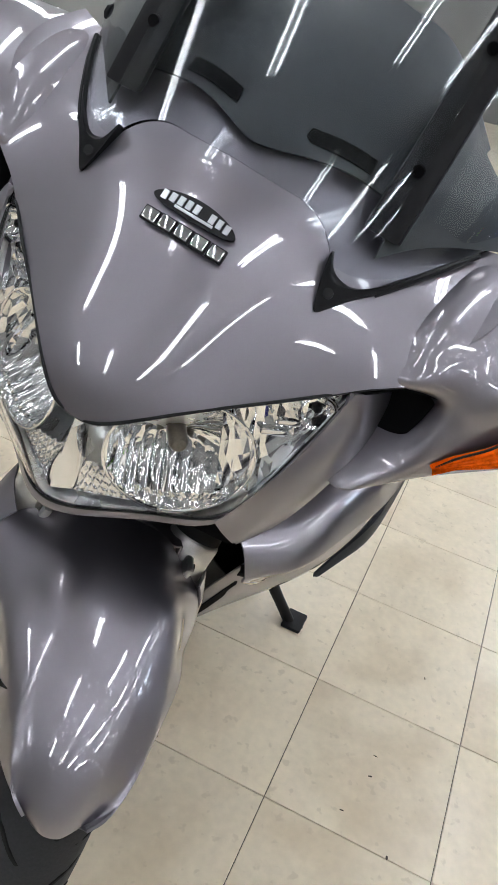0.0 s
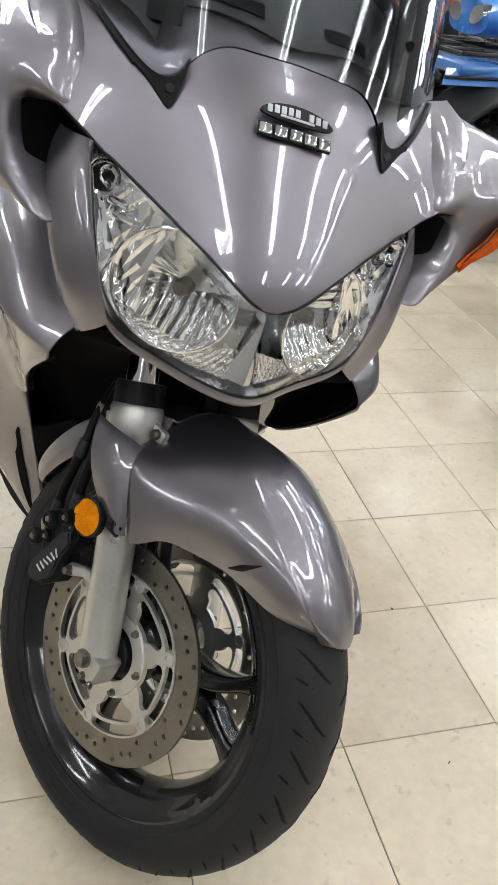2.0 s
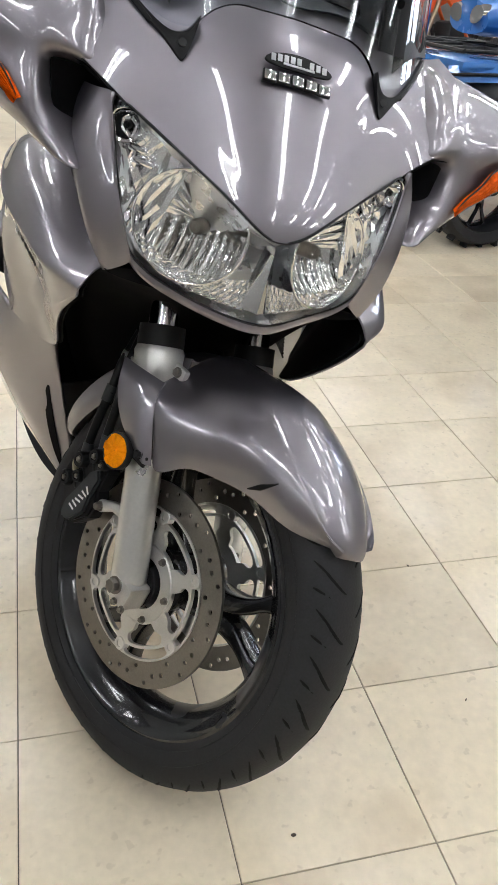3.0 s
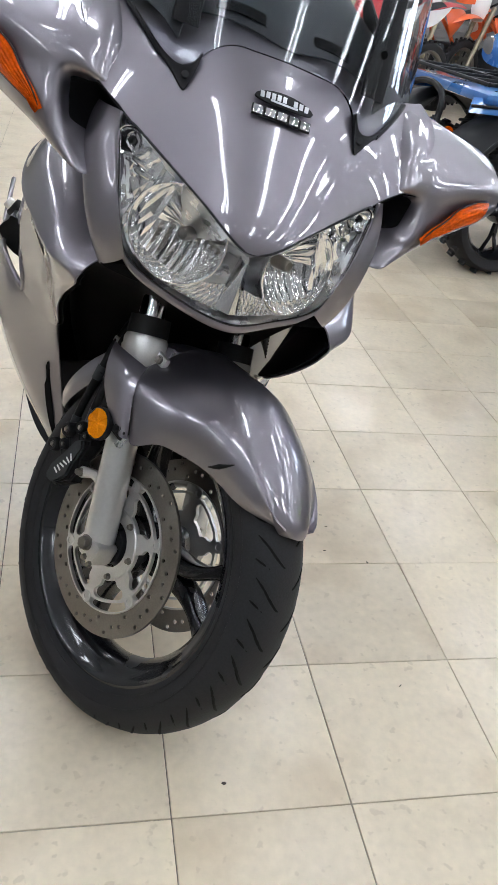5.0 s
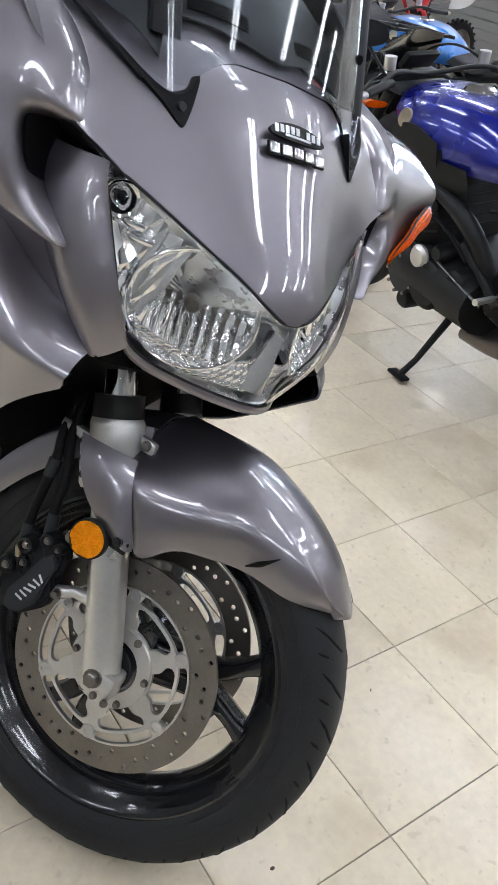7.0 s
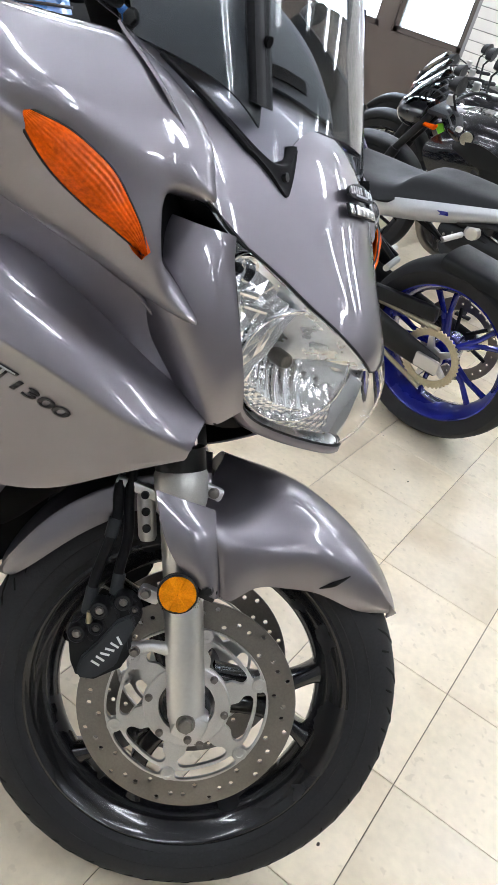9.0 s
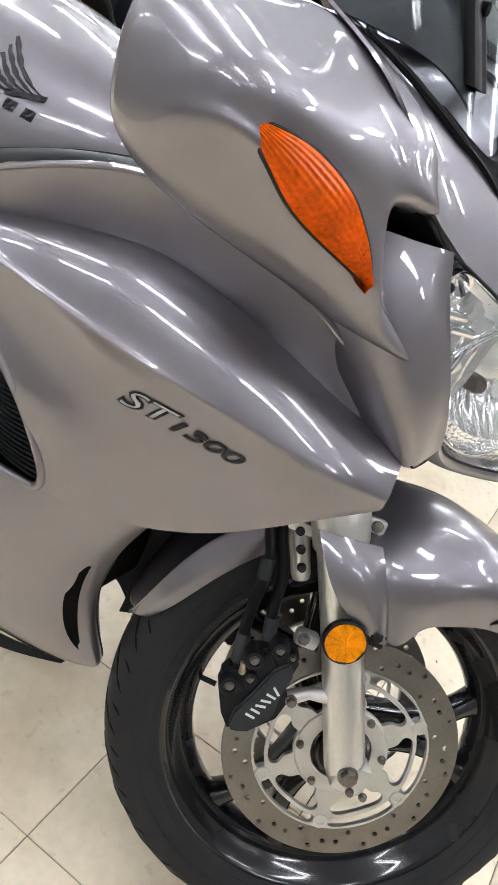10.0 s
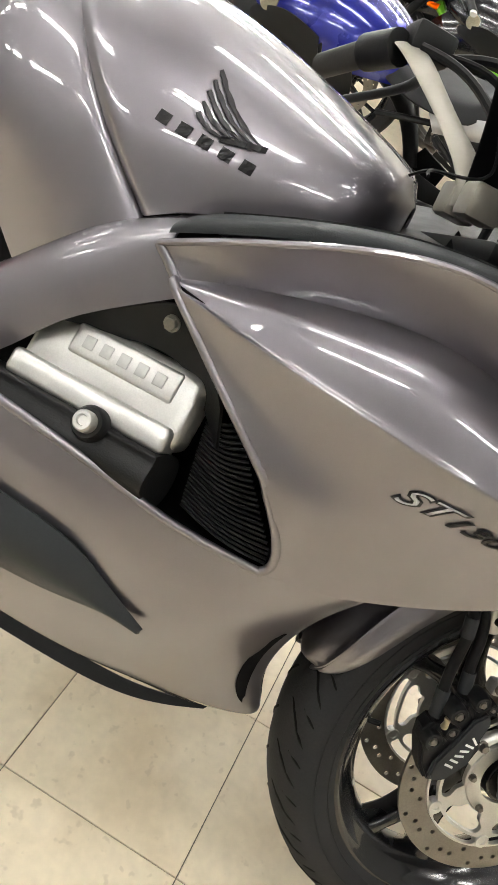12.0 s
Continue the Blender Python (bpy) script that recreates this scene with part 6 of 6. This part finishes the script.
    for s in (-1, 1):
        part("tail_panel", shell(np.array([[(-0.30, s * 0.15, 0.76), (-0.48, s * 0.135, 0.83), (-0.66, s * 0.10, 0.89), (-0.80, s * 0.05, 0.93)], [(-0.32, s * 0.155, 0.725), (-0.50, s * 0.145, 0.79), (-0.68, s * 0.11, 0.86), (-0.82, s * 0.05, 0.915)], [(-0.33, s * 0.14, 0.69), (-0.52, s * 0.12, 0.755), (-0.68, s * 0.09, 0.83), (-0.82, s * 0.04, 0.90)]]), 8, 18, 0.004), tail_mat, b)
        part("lettering", box((0.10, 0.002, 0.016), (-0.56, s * 0.136, 0.822), 0, Matrix.Rotation(0.32, 4, "Y")), BLUE, b, smooth=False)
    part("rear_hugger", shell([sec(-0.62, ((0.09, 0.60), (0.085, 0.63), (0.05, 0.645), (0, 0.65))), sec(-0.86, ((0.09, 0.58), (0.085, 0.61), (0.05, 0.625), (0, 0.63)))], 8, 18, 0.004), BLACK, b)
    part("front_mudguard", shell([[(0.70 + r * math.cos(t), y, R + r * math.sin(t)) for y, r in ((-0.075, 0.29), (-0.07, 0.325), (0, 0.335), (0.07, 0.325), (0.075, 0.29))] for t in np.linspace(radians(35), radians(155), 7)], 24, 14, 0.003), BLACK, b)
    part("headlight", closed_loft([[(0.50, y, z) for y, z in ((-0.08, 0.80), (0.08, 0.80), (0.10, 0.95), (-0.10, 0.95))], [(0.60, y, z) for y, z in ((-0.07, 0.80), (0.07, 0.80), (0.09, 0.93), (-0.09, 0.93))], [(0.64, y, z) for y, z in ((-0.04, 0.83), (0.04, 0.83), (0.06, 0.90), (-0.06, 0.90))]], 10, 18), paint if fairing else BLACK, b)
    for s in (-1, 1):
        part("bar_end", tube([(0.25, s * 0.37, 1.01), (0.245, s * 0.395, 1.006)], 0.015, 12), ALLOY, b)
        part("turn_lamp", closed_loft([[(0.40, s * y, z) for y, z in ((0.17, 0.88), (0.24, 0.89), (0.24, 0.915), (0.17, 0.905))], [(0.45, s * y, z) for y, z in ((0.18, 0.885), (0.23, 0.89), (0.23, 0.91), (0.18, 0.90))]], 4, 12), AMBER, b)
        part("brake_reservoir", revolve([(0.0001, 0.03), (0.02, 0.03), (0.02, -0.01), (0.0001, -0.01)], 16, "z"), ALLOY, b, basis=Matrix.Translation((0.37, s * 0.20, 1.075)))
        part("side_case", revolve([(0.0001, 0.012), (0.03, 0.012), (0.042, 0.0), (0.042, -0.01)], 20), ALLOY, b, basis=Matrix.Translation((0.05, s * 0.205, 0.42)) @ pose(0, 0, 0, 0, 0, 0 if s > 0 else 180))
    part("head_lens", revolve([(0.0001, 0.02), (0.04, 0.014), (0.055, 0.0), (0.05, -0.005)], 24, "x"), CHROME, b, basis=Matrix.Translation((0.638, 0, 0.87)))
    part("fly_screen", shell(np.array([[(0.62, -0.10, 0.95), (0.63, 0, 0.96), (0.62, 0.10, 0.95)], [(0.55, -0.13, 1.06), (0.57, 0, 1.08), (0.55, 0.13, 1.06)], [(0.48, -0.10, 1.16), (0.49, 0, 1.19), (0.48, 0.10, 1.16)]]), 12, 14, 0.003), RIM, b, "dark glossy fly screen")
    part("handlebar", tube([(0.27, -0.30, 1.02), (0.36, -0.18, 1.05), (0.40, 0, 1.02), (0.36, 0.18, 1.05), (0.27, 0.30, 1.02)], 0.012, 10, 30), BLACK, b)
    part("top_clamp", box((0.10, 0.26, 0.03), (0.43, 0, 0.95), 0.008), GREY, b)
    part("dash", box((0.03, 0.14, 0.09), (0.47, 0, 1.06), 0.012, Matrix.Rotation(-0.5, 4, "Y")), BLACK, b)
    part("cable", tube([(0.33, 0.22, 1.03), (0.46, 0.16, 1.10), (0.55, 0.08, 0.98), (0.48, 0.06, 0.80)], 0.006, 6, 20), BLACK, b)
    part("cable", tube([(0.33, -0.22, 1.03), (0.47, -0.14, 1.12), (0.56, -0.05, 1.00), (0.48, -0.06, 0.80)], 0.006, 6, 20), BLACK, b)
    part("side_stand", tube([(-0.10, 0.14, 0.26), (-0.08, 0.24, 0.10), (-0.08, 0.30, 0.054)], [0.014, 0.011, 0.012], 10), BLACK, b)
    part("stand_foot", box((0.08, 0.04, 0.012), (-0.08, 0.305, 0.056), 0.004, Matrix.Rotation(radians(9), 4, "X")), BLACK, b)
    for ob in b.children_recursive:
        if ob.type == "MESH" and ob.parent == b:
            base = ob.matrix_basis.translation.z
            for v in ob.data.vertices:
                z = v.co.z + base
                if z > 0.62 and base < 0.6:
                    v.co.z -= 0.30 * (z - 0.62)
            if base > 0.62:
                ob.matrix_basis.translation.z -= 0.30 * (base - 0.62)
    return tagged(b, label, "motorcycle", "parked motorcycles")


def stood(ob, x, y, heading, lean=9):
    """On the floor at x, y, facing heading degrees from the world's x axis, leaning to its left."""
    ob.matrix_basis = pose(x, y, 0, 0, 0, heading) @ pose(0, 0, 0, -lean, 0, 0) @ Matrix.Translation((0, 0, 0.012))
    return ob


stood(parked_bike(BLUE, BLUE, LGREY, "royal blue naked motorcycle with blue wheels on its stand"), 1.81, 1.25, 84)
stood(parked_bike(RIM, RIM, GREEN, "black sport motorcycle with lime green frame on its stand", GREEN, True), 3.35, 0.95, 95)
stood(parked_bike(RIM, RIM, BLACK, "dark grey sport motorcycle parked in the row", None, True), 4.45, 1.35, 97)
stood(parked_bike(RIM, RIM, LGREY, "black naked motorcycle parked near the window", GREEN, False), 5.5, 1.75, 92)
stood(parked_bike(SKYBLUE, RIM, BLACK, "light blue motorcycle parked by the far wall", None, True), 3.9, 3.5, 100)


def quad():
    """A light blue quad bike: x ahead."""
    q = new("quad_bike")
    for x, y in ((0.60, 0.40), (0.60, -0.40), (-0.60, 0.40), (-0.60, -0.40)):
        lathe_wheel("wheel", q, (x, y, 0.29), 0.29, 0.20, RIM, 8, False, knobs=20)
    for s in (-1, 1):
        for x in (0.60, -0.60):
            part("mudguard", shell([[(x + r * math.cos(t), s * y, 0.36 + r * math.sin(t) * 0.95) for y, r in ((0.24, 0.40), (0.40, 0.41), (0.56, 0.38))] for t in np.linspace(radians(5), radians(170), 8)], 22, 10, 0.006), BLACK, q, "black mudguard")
            part("guard_edge", tube([(x + 0.38 * math.cos(t), s * 0.56, 0.36 + 0.36 * math.sin(t)) for t in np.linspace(radians(5), radians(170), 12)], 0.012, 8), BLACK, q)
            part("shock", tube([(x * 0.97, s * 0.34, 0.34), (x * 0.80, s * 0.22, 0.74)], 0.022, 12), BLACK, q)
            turns = [(x * (0.95 - 0.13 * u) + 0.038 * math.cos(2 * math.pi * 7 * u), s * (0.33 - 0.10 * u) + 0.038 * math.sin(2 * math.pi * 7 * u), 0.38 + 0.33 * u) for u in np.linspace(0, 1, 90)]
            part("coil_spring", tube(turns, 0.007, 8), GREY, q, "grey coil spring")
            part("control_arm", tube([(x, s * 0.40, 0.28), (x * 0.75, s * 0.12, 0.36)], 0.016, 8), BLACK, q)
        part("side_reflector", moved(revolve([(0.0001, 0.0), (0.030, 0.0), (0.028, -0.008), (0.0001, -0.010)], 24), pose(0.93, s * 0.262, 0.62, 0, 0, 0 if s < 0 else 180)), AMBER, q, "round amber reflector")
        part("deck_side", shell([[(0.20, s * 0.34, 0.80), (0.50, s * 0.41, 0.815), (0.90, s * 0.36, 0.80)], [(0.18, s * 0.36, 0.735), (0.50, s * 0.43, 0.745), (0.92, s * 0.38, 0.735)]], 8, 20, 0.006), SKYBLUE, q, "light blue deck side")
        part("deck_stripe", tube([(0.19, s * 0.358, 0.765), (0.50, s * 0.428, 0.778), (0.91, s * 0.378, 0.765)], 0.007, 8, 20), BLACK, q)
        part("foot_well", box((0.55, 0.22, 0.03), (0, s * 0.36, 0.30), 0.01), BLACK, q)
        part("side_panel", shell(np.array([[(0.30, s * 0.20, 0.80), (0.0, s * 0.20, 0.76), (-0.35, s * 0.20, 0.80)], [(0.28, s * 0.24, 0.60), (0.0, s * 0.24, 0.56), (-0.35, s * 0.24, 0.60)], [(0.25, s * 0.20, 0.40), (0.0, s * 0.20, 0.38), (-0.35, s * 0.20, 0.40)]]), 10, 12, 0.005), BLACK, q)
        part("headlamp", closed_loft([[(0.50, s * y, z) for y, z in ((0.06, 0.98), (0.15, 1.00), (0.14, 1.06), (0.06, 1.05))], [(0.62, s * y, z) for y, z in ((0.05, 0.96), (0.13, 0.98), (0.12, 1.03), (0.05, 1.02))]], 5, 14), CHROME, q)
        part("grip", tube([(0.16, s * 0.26, 1.10), (0.12, s * 0.38, 1.09)], 0.018, 10), RUBBER, q)
    part("body", box((0.95, 0.34, 0.46), (-0.05, 0, 0.52), 0.04), VOID, q)
    part("pod", closed_loft([[(0.20, y, z) for y, z in ((-0.10, 0.95), (0.10, 0.95), (0.12, 1.08), (-0.12, 1.08))], [(0.42, y, z) for y, z in ((-0.15, 0.93), (0.15, 0.93), (0.16, 1.10), (-0.16, 1.10))], [(0.60, y, z) for y, z in ((-0.13, 0.93), (0.13, 0.93), (0.10, 1.04), (-0.10, 1.04))]], 12, 20), SKYBLUE, q)
    part("front_deck", box((0.55, 0.80, 0.05), (0.58, 0, 0.80), 0.02), SKYBLUE, q)
    for y in (-0.36, -0.18, 0, 0.18, 0.36):
        part("rack_bar", tube([(0.32, y, 0.86), (0.86, y, 0.86)], 0.010, 8), BLACK, q)
        part("rack_bar", tube([(-0.36, y, 0.88), (-0.92, y, 0.88)], 0.010, 8), BLACK, q)
    for x in (0.34, 0.60, 0.86, -0.38, -0.65, -0.90):
        part("rack_bar", tube([(x, -0.40, 0.862 if x > 0 else 0.882), (x, 0.40, 0.862 if x > 0 else 0.882)], 0.010, 8), BLACK, q)
    part("bumper", tube([(0.90, -0.25, 0.45), (0.98, -0.22, 0.60), (0.95, -0.15, 0.78), (0.95, 0.15, 0.78), (0.98, 0.22, 0.60), (0.90, 0.25, 0.45)], 0.016, 8, 30), BLACK, q)
    part("seat", closed_loft([[(0.12, y, z) for y, z in ((-0.10, 0.80), (0.10, 0.80), (0.09, 0.90), (-0.09, 0.90))], [(-0.20, y, z) for y, z in ((-0.15, 0.78), (0.15, 0.78), (0.13, 0.88), (-0.13, 0.88))], [(-0.60, y, z) for y, z in ((-0.14, 0.82), (0.14, 0.82), (0.12, 0.93), (-0.12, 0.93))]], 12, 18), LEATHER, q)
    part("handlebar", tube([(0.12, -0.34, 1.09), (0.22, -0.18, 1.12), (0.26, 0, 1.06), (0.22, 0.18, 1.12), (0.12, 0.34, 1.09)], 0.012, 8, 24), BLACK, q)
    q.matrix_basis = pose(2.47, 3.38, 0, 0, 0, 186)
    return tagged(q, "light blue quad bike with black racks and knobbly tyres", "quad bike")


quad()


def dirt_bike(plastic, label):
    """A tall motocross bike: x ahead, kept upright on a stand."""
    b = new("dirt_bike")
    lathe_wheel("front_wheel", b, (0.73, 0, 0.45), 0.35, 0.09, STEEL, 16, True, knobs=26)
    lathe_wheel("rear_wheel", b, (-0.73, 0, 0.43), 0.33, 0.11, STEEL, 16, True, knobs=26)
    for s in (-1, 1):
        part("fork", tube([(0.73, s * 0.09, 0.45), (0.45, s * 0.09, 1.15)], [0.022, 0.028], 12), GOLD, b)
        part("shroud", shell(np.array([[(0.42, s * 0.10, 1.05), (0.20, s * 0.18, 1.08), (-0.05, s * 0.14, 1.05)], [(0.44, s * 0.20, 0.90), (0.22, s * 0.21, 0.92), (-0.05, s * 0.15, 0.98)], [(0.30, s * 0.18, 0.78), (0.18, s * 0.17, 0.84), (0.0, s * 0.13, 0.92)]]), 10, 12, 0.004), plastic, b)
        part("tail_side", shell(np.array([[(-0.25, s * 0.13, 1.00), (-0.6, s * 0.12, 1.05), (-0.85, s * 0.08, 1.10)], [(-0.25, s * 0.13, 0.85), (-0.55, s * 0.13, 0.90), (-0.80, s * 0.08, 1.04)]]), 6, 12, 0.004), WHITE, b)
        part("frame_tube", tube([(0.40, s * 0.05, 1.0), (0.15, s * 0.12, 0.8), (-0.15, s * 0.12, 0.55)], 0.022, 10, 14), plastic, b)
        part("swingarm", tube([(-0.10, s * 0.10, 0.55), (-0.73, s * 0.08, 0.43)], 0.025, 10), ALLOY, b)
        part("hand_guard", shell(np.array([[(0.44, s * 0.22, 1.25), (0.48, s * 0.32, 1.25), (0.40, s * 0.42, 1.24)], [(0.44, s * 0.22, 1.15), (0.48, s * 0.32, 1.14), (0.40, s * 0.42, 1.15)]]), 6, 10, 0.004), plastic, b)
        part("grip", tube([(0.34, s * 0.28, 1.22), (0.30, s * 0.40, 1.21)], 0.017, 10), RUBBER, b)
    part("front_fender", shell([[(0.45, -0.06, 0.98), (0.45, 0, 1.0), (0.45, 0.06, 0.98)], [(0.75, -0.10, 1.02), (0.75, 0, 1.05), (0.75, 0.10, 1.02)], [(1.10, -0.05, 0.94), (1.10, 0, 0.96), (1.10, 0.05, 0.94)]], 14, 10, 0.004), plastic, b)
    part("rear_fender", shell([[(-0.55, -0.11, 1.04), (-0.55, 0, 1.07), (-0.55, 0.11, 1.04)], [(-0.85, -0.09, 1.10), (-0.85, 0, 1.13), (-0.85, 0.09, 1.10)], [(-1.10, -0.05, 1.10), (-1.10, 0, 1.12), (-1.10, 0.05, 1.10)]], 12, 10, 0.004), plastic, b)
    part("number_plate", shell([[(0.56, -0.10, 1.24), (0.58, 0, 1.25), (0.56, 0.10, 1.24)], [(0.60, -0.12, 1.12), (0.625, 0, 1.12), (0.60, 0.12, 1.12)], [(0.60, -0.07, 0.99), (0.62, 0, 0.98), (0.60, 0.07, 0.99)]], 10, 10, 0.004), WHITE, b)
    part("seat", closed_loft([[(0.15, y, z) for y, z in ((-0.08, 1.02), (0.08, 1.02), (0.06, 1.08), (-0.06, 1.08))], [(-0.30, y, z) for y, z in ((-0.09, 0.98), (0.09, 0.98), (0.07, 1.05), (-0.07, 1.05))], [(-0.75, y, z) for y, z in ((-0.08, 1.05), (0.08, 1.05), (0.06, 1.11), (-0.06, 1.11))]], 12, 16), LEATHER, b)
    part("engine", box((0.35, 0.26, 0.36), (0.08, 0, 0.55), 0.05), GREY, b)
    part("handlebar", tube([(0.32, -0.34, 1.21), (0.42, -0.16, 1.22), (0.44, 0, 1.15), (0.42, 0.16, 1.22), (0.32, 0.34, 1.21)], 0.012, 8, 24), BLACK, b)
    part("stand", box((0.36, 0.30, 0.26), (0.0, 0, 0.13), 0.02), BLACK, b)
    return tagged(b, label, "dirt bike", "dirt bikes")


DIRT = dirt_bike(ORANGE, "orange and white motocross bike on a black stand")
DIRT.matrix_basis = pose(3.2, 9.0, 0, 0, 0, 215)
for dx, dy, turn in ((4.0, 8.9, 222), (4.8, 9.1, 210), (2.4, 9.2, 225), (5.6, 8.6, 215), (6.5, 6.9, 190)):
    copy_thing(DIRT, pose(dx, dy, 0, 0, 0, turn))
RDIRT = dirt_bike(RED, "red and white motocross bike on a black stand")
RDIRT.matrix_basis = pose(1.7, 8.6, 0, 0, 0, 230)
for dx, dy, turn in ((2.75, 7.6, 205), (5.9, 7.6, 200), (6.4, 6.2, 185)):
    copy_thing(RDIRT, pose(dx, dy, 0, 0, 0, turn))


# ---- far wall with windows, slatwall and a poster ----
def east_wall():
    x = ROOM[1]
    y0, y1 = ROOM[2], ROOM[3]
    openings = ((2.94, 3.72), (3.88, 5.0))
    edges = [y0] + [v for o in openings for v in o] + [y1]
    w = new("wall_east")
    for a, b in zip(edges[::2], edges[1::2]):
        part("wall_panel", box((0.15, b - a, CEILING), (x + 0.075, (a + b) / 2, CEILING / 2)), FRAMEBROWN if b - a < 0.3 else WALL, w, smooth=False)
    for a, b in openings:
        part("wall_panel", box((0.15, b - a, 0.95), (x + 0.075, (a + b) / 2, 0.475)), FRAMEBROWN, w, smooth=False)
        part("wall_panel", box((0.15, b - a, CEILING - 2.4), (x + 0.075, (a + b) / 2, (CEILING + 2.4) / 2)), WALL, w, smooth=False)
    tagged(w, "off-white end wall with two tall windows", "wall", kind="structure")
    for n, (a, b) in enumerate(openings):
        f = new("window_%d" % (n + 1))
        for yy in (a + 0.03, b - 0.03):
            part("window_frame", box((0.10, 0.06, 1.45), (x + 0.07, yy, 1.675), 0.006), FRAMEBROWN, f, smooth=False)
        for zz in (0.98, 2.37):
            part("window_frame", box((0.10, b - a, 0.06), (x + 0.07, (a + b) / 2, zz), 0.006), FRAMEBROWN, f, smooth=False)
        g = part("pane", box((0.006, b - a - 0.12, 1.33), (x + 0.07, (a + b) / 2, 1.675)), GLASS, f, smooth=False)
        g.visible_shadow = False
        tagged(f, "tall window in a dark brown frame", "window", kind="structure")
    s = new("slatwall")
    for a, b in ((-0.6, 2.90), (5.3, 10.2)):
        for k in range(26):
            part("slat", box((0.018, b - a, 0.093), (x - 0.012, (a + b) / 2, 0.25 + 0.1 * k), 0.003), SLAT if b < 5 else WALL, s, smooth=False)
    tagged(s, "grey slatwall display panelling", "slatwall", kind="structure")
    for k in range(22):
        part("slat", box((5.6, 0.018, 0.093), (4.3, ROOM[3] - 0.012, 0.35 + 0.1 * k), 0.003), WALL, s, smooth=False)
    p = new("poster")
    part("sheet", box((0.012, 0.9, 1.3), (x - 0.030, 5.45, 1.45), 0.003), POSTER, p, smooth=False)
    for k in range(5):
        part("lettering", box((0.004, 0.55 - 0.05 * (k % 3), 0.05), (x - 0.038, 5.45, 1.78 - 0.09 * k)), WHITE, p, smooth=False)
    part("picture", box((0.004, 0.30, 0.26), (x - 0.038, 5.45, 1.15)), RED, p, smooth=False)
    tagged(p, "black poster with white lettering and a red square", "poster")
    tagged(finish("backdrop", box((0.1, 9, 6), (x + 4.0, 4, 2.0)), DAY, smooth=False), "bright hazy daylight outside", "backdrop", kind="structure")


east_wall()


# ---- crumbs of dirt lying on the floor ----
def crumb():
    bm = bmesh.new()
    bmesh.ops.create_icosphere(bm, subdivisions=1, radius=0.006)
    for v in bm.verts:
        v.co *= 0.7 + 0.5 * random.random()
        v.co.z = (v.co.z + 0.006) * 0.35
    return tagged(finish("dirt_crumb", bm, CRUMB), "small dark brown crumb of dirt on the floor tiles", "dirt", "dirt on the floor")


random.seed(5)
FIRST_CRUMB = crumb()
CRUMBS = [(0.094, 0.055), (0.462, 0.797), (0.464, 0.749), (0.436, 0.656), (0.531, 0.612), (0.228, 1.031), (0.509, 1.045), (0.481, 0.242), (1.535, 0.594), (1.369, 0.476), (1.344, 0.416)]
FIRST_CRUMB.matrix_basis = pose(*CRUMBS[0], 0.0) @ Matrix.Diagonal((0.7, 0.55, 0.5, 1))
for cx, cy in CRUMBS[1:]:
    copy_thing(FIRST_CRUMB, pose(cx, cy, 0.0, 0, 0, random.uniform(0, 360)) @ Matrix.Diagonal((1.0, random.uniform(0.35, 0.8), 0.6, 1)))


# ---- floor tiles, last ----
def tiles():
    bm = bmesh.new()
    s = TS - 0.0019
    bmesh.ops.create_cube(bm, size=1)
    bmesh.ops.scale(bm, vec=(s, s, 0.004), verts=bm.verts)
    bmesh.ops.translate(bm, vec=(0, 0, -0.002), verts=bm.verts)
    top = [e for e in bm.edges if all(v.co.z > -0.001 for v in e.verts)]
    bmesh.ops.bevel(bm, geom=top, offset=0.0008, segments=1, affect="EDGES")
    one = bpy.data.meshes.new("tile")
    bm.to_mesh(one)
    bm.free()
    one.materials.append(TILE)
    floor = bpy.data.objects["floor"]
    rest_v, rest_f = [], []
    h = s / 2
    for i in range(-11, 25):
        for j in range(-15, 35):
            x, y = (i + 0.5) * TS, (j + 0.5) * TS
            if not (ROOM[0] < x < ROOM[1] and ROOM[2] < y < ROOM[3]):
                continue
            if -5 <= i <= 9 and -3 <= j <= 12:
                ob = new("tile", one)
                ob.parent = floor
                ob.matrix_basis = pose(x, y, random.uniform(-0.0003, 0.0003), random.uniform(-0.05, 0.05), random.uniform(-0.05, 0.05),
                                       90 * random.randrange(4))
            else:
                k = len(rest_v)
                for z in (-0.004, 0.0):
                    rest_v += [(x - h, y - h, z), (x + h, y - h, z), (x + h, y + h, z), (x - h, y + h, z)]
                rest_f += [(k + 4, k + 5, k + 6, k + 7)] + [(k + a, k + (a + 1) % 4, k + 4 + (a + 1) % 4, k + 4 + a) for a in range(4)]
    me = bpy.data.meshes.new("far_tiles")
    me.from_pydata(rest_v, [], rest_f)
    me.materials.append(TILE)
    ob = new("far_tiles", me)
    ob.parent = floor
    tagged(ob, kind="stuff")


tiles()
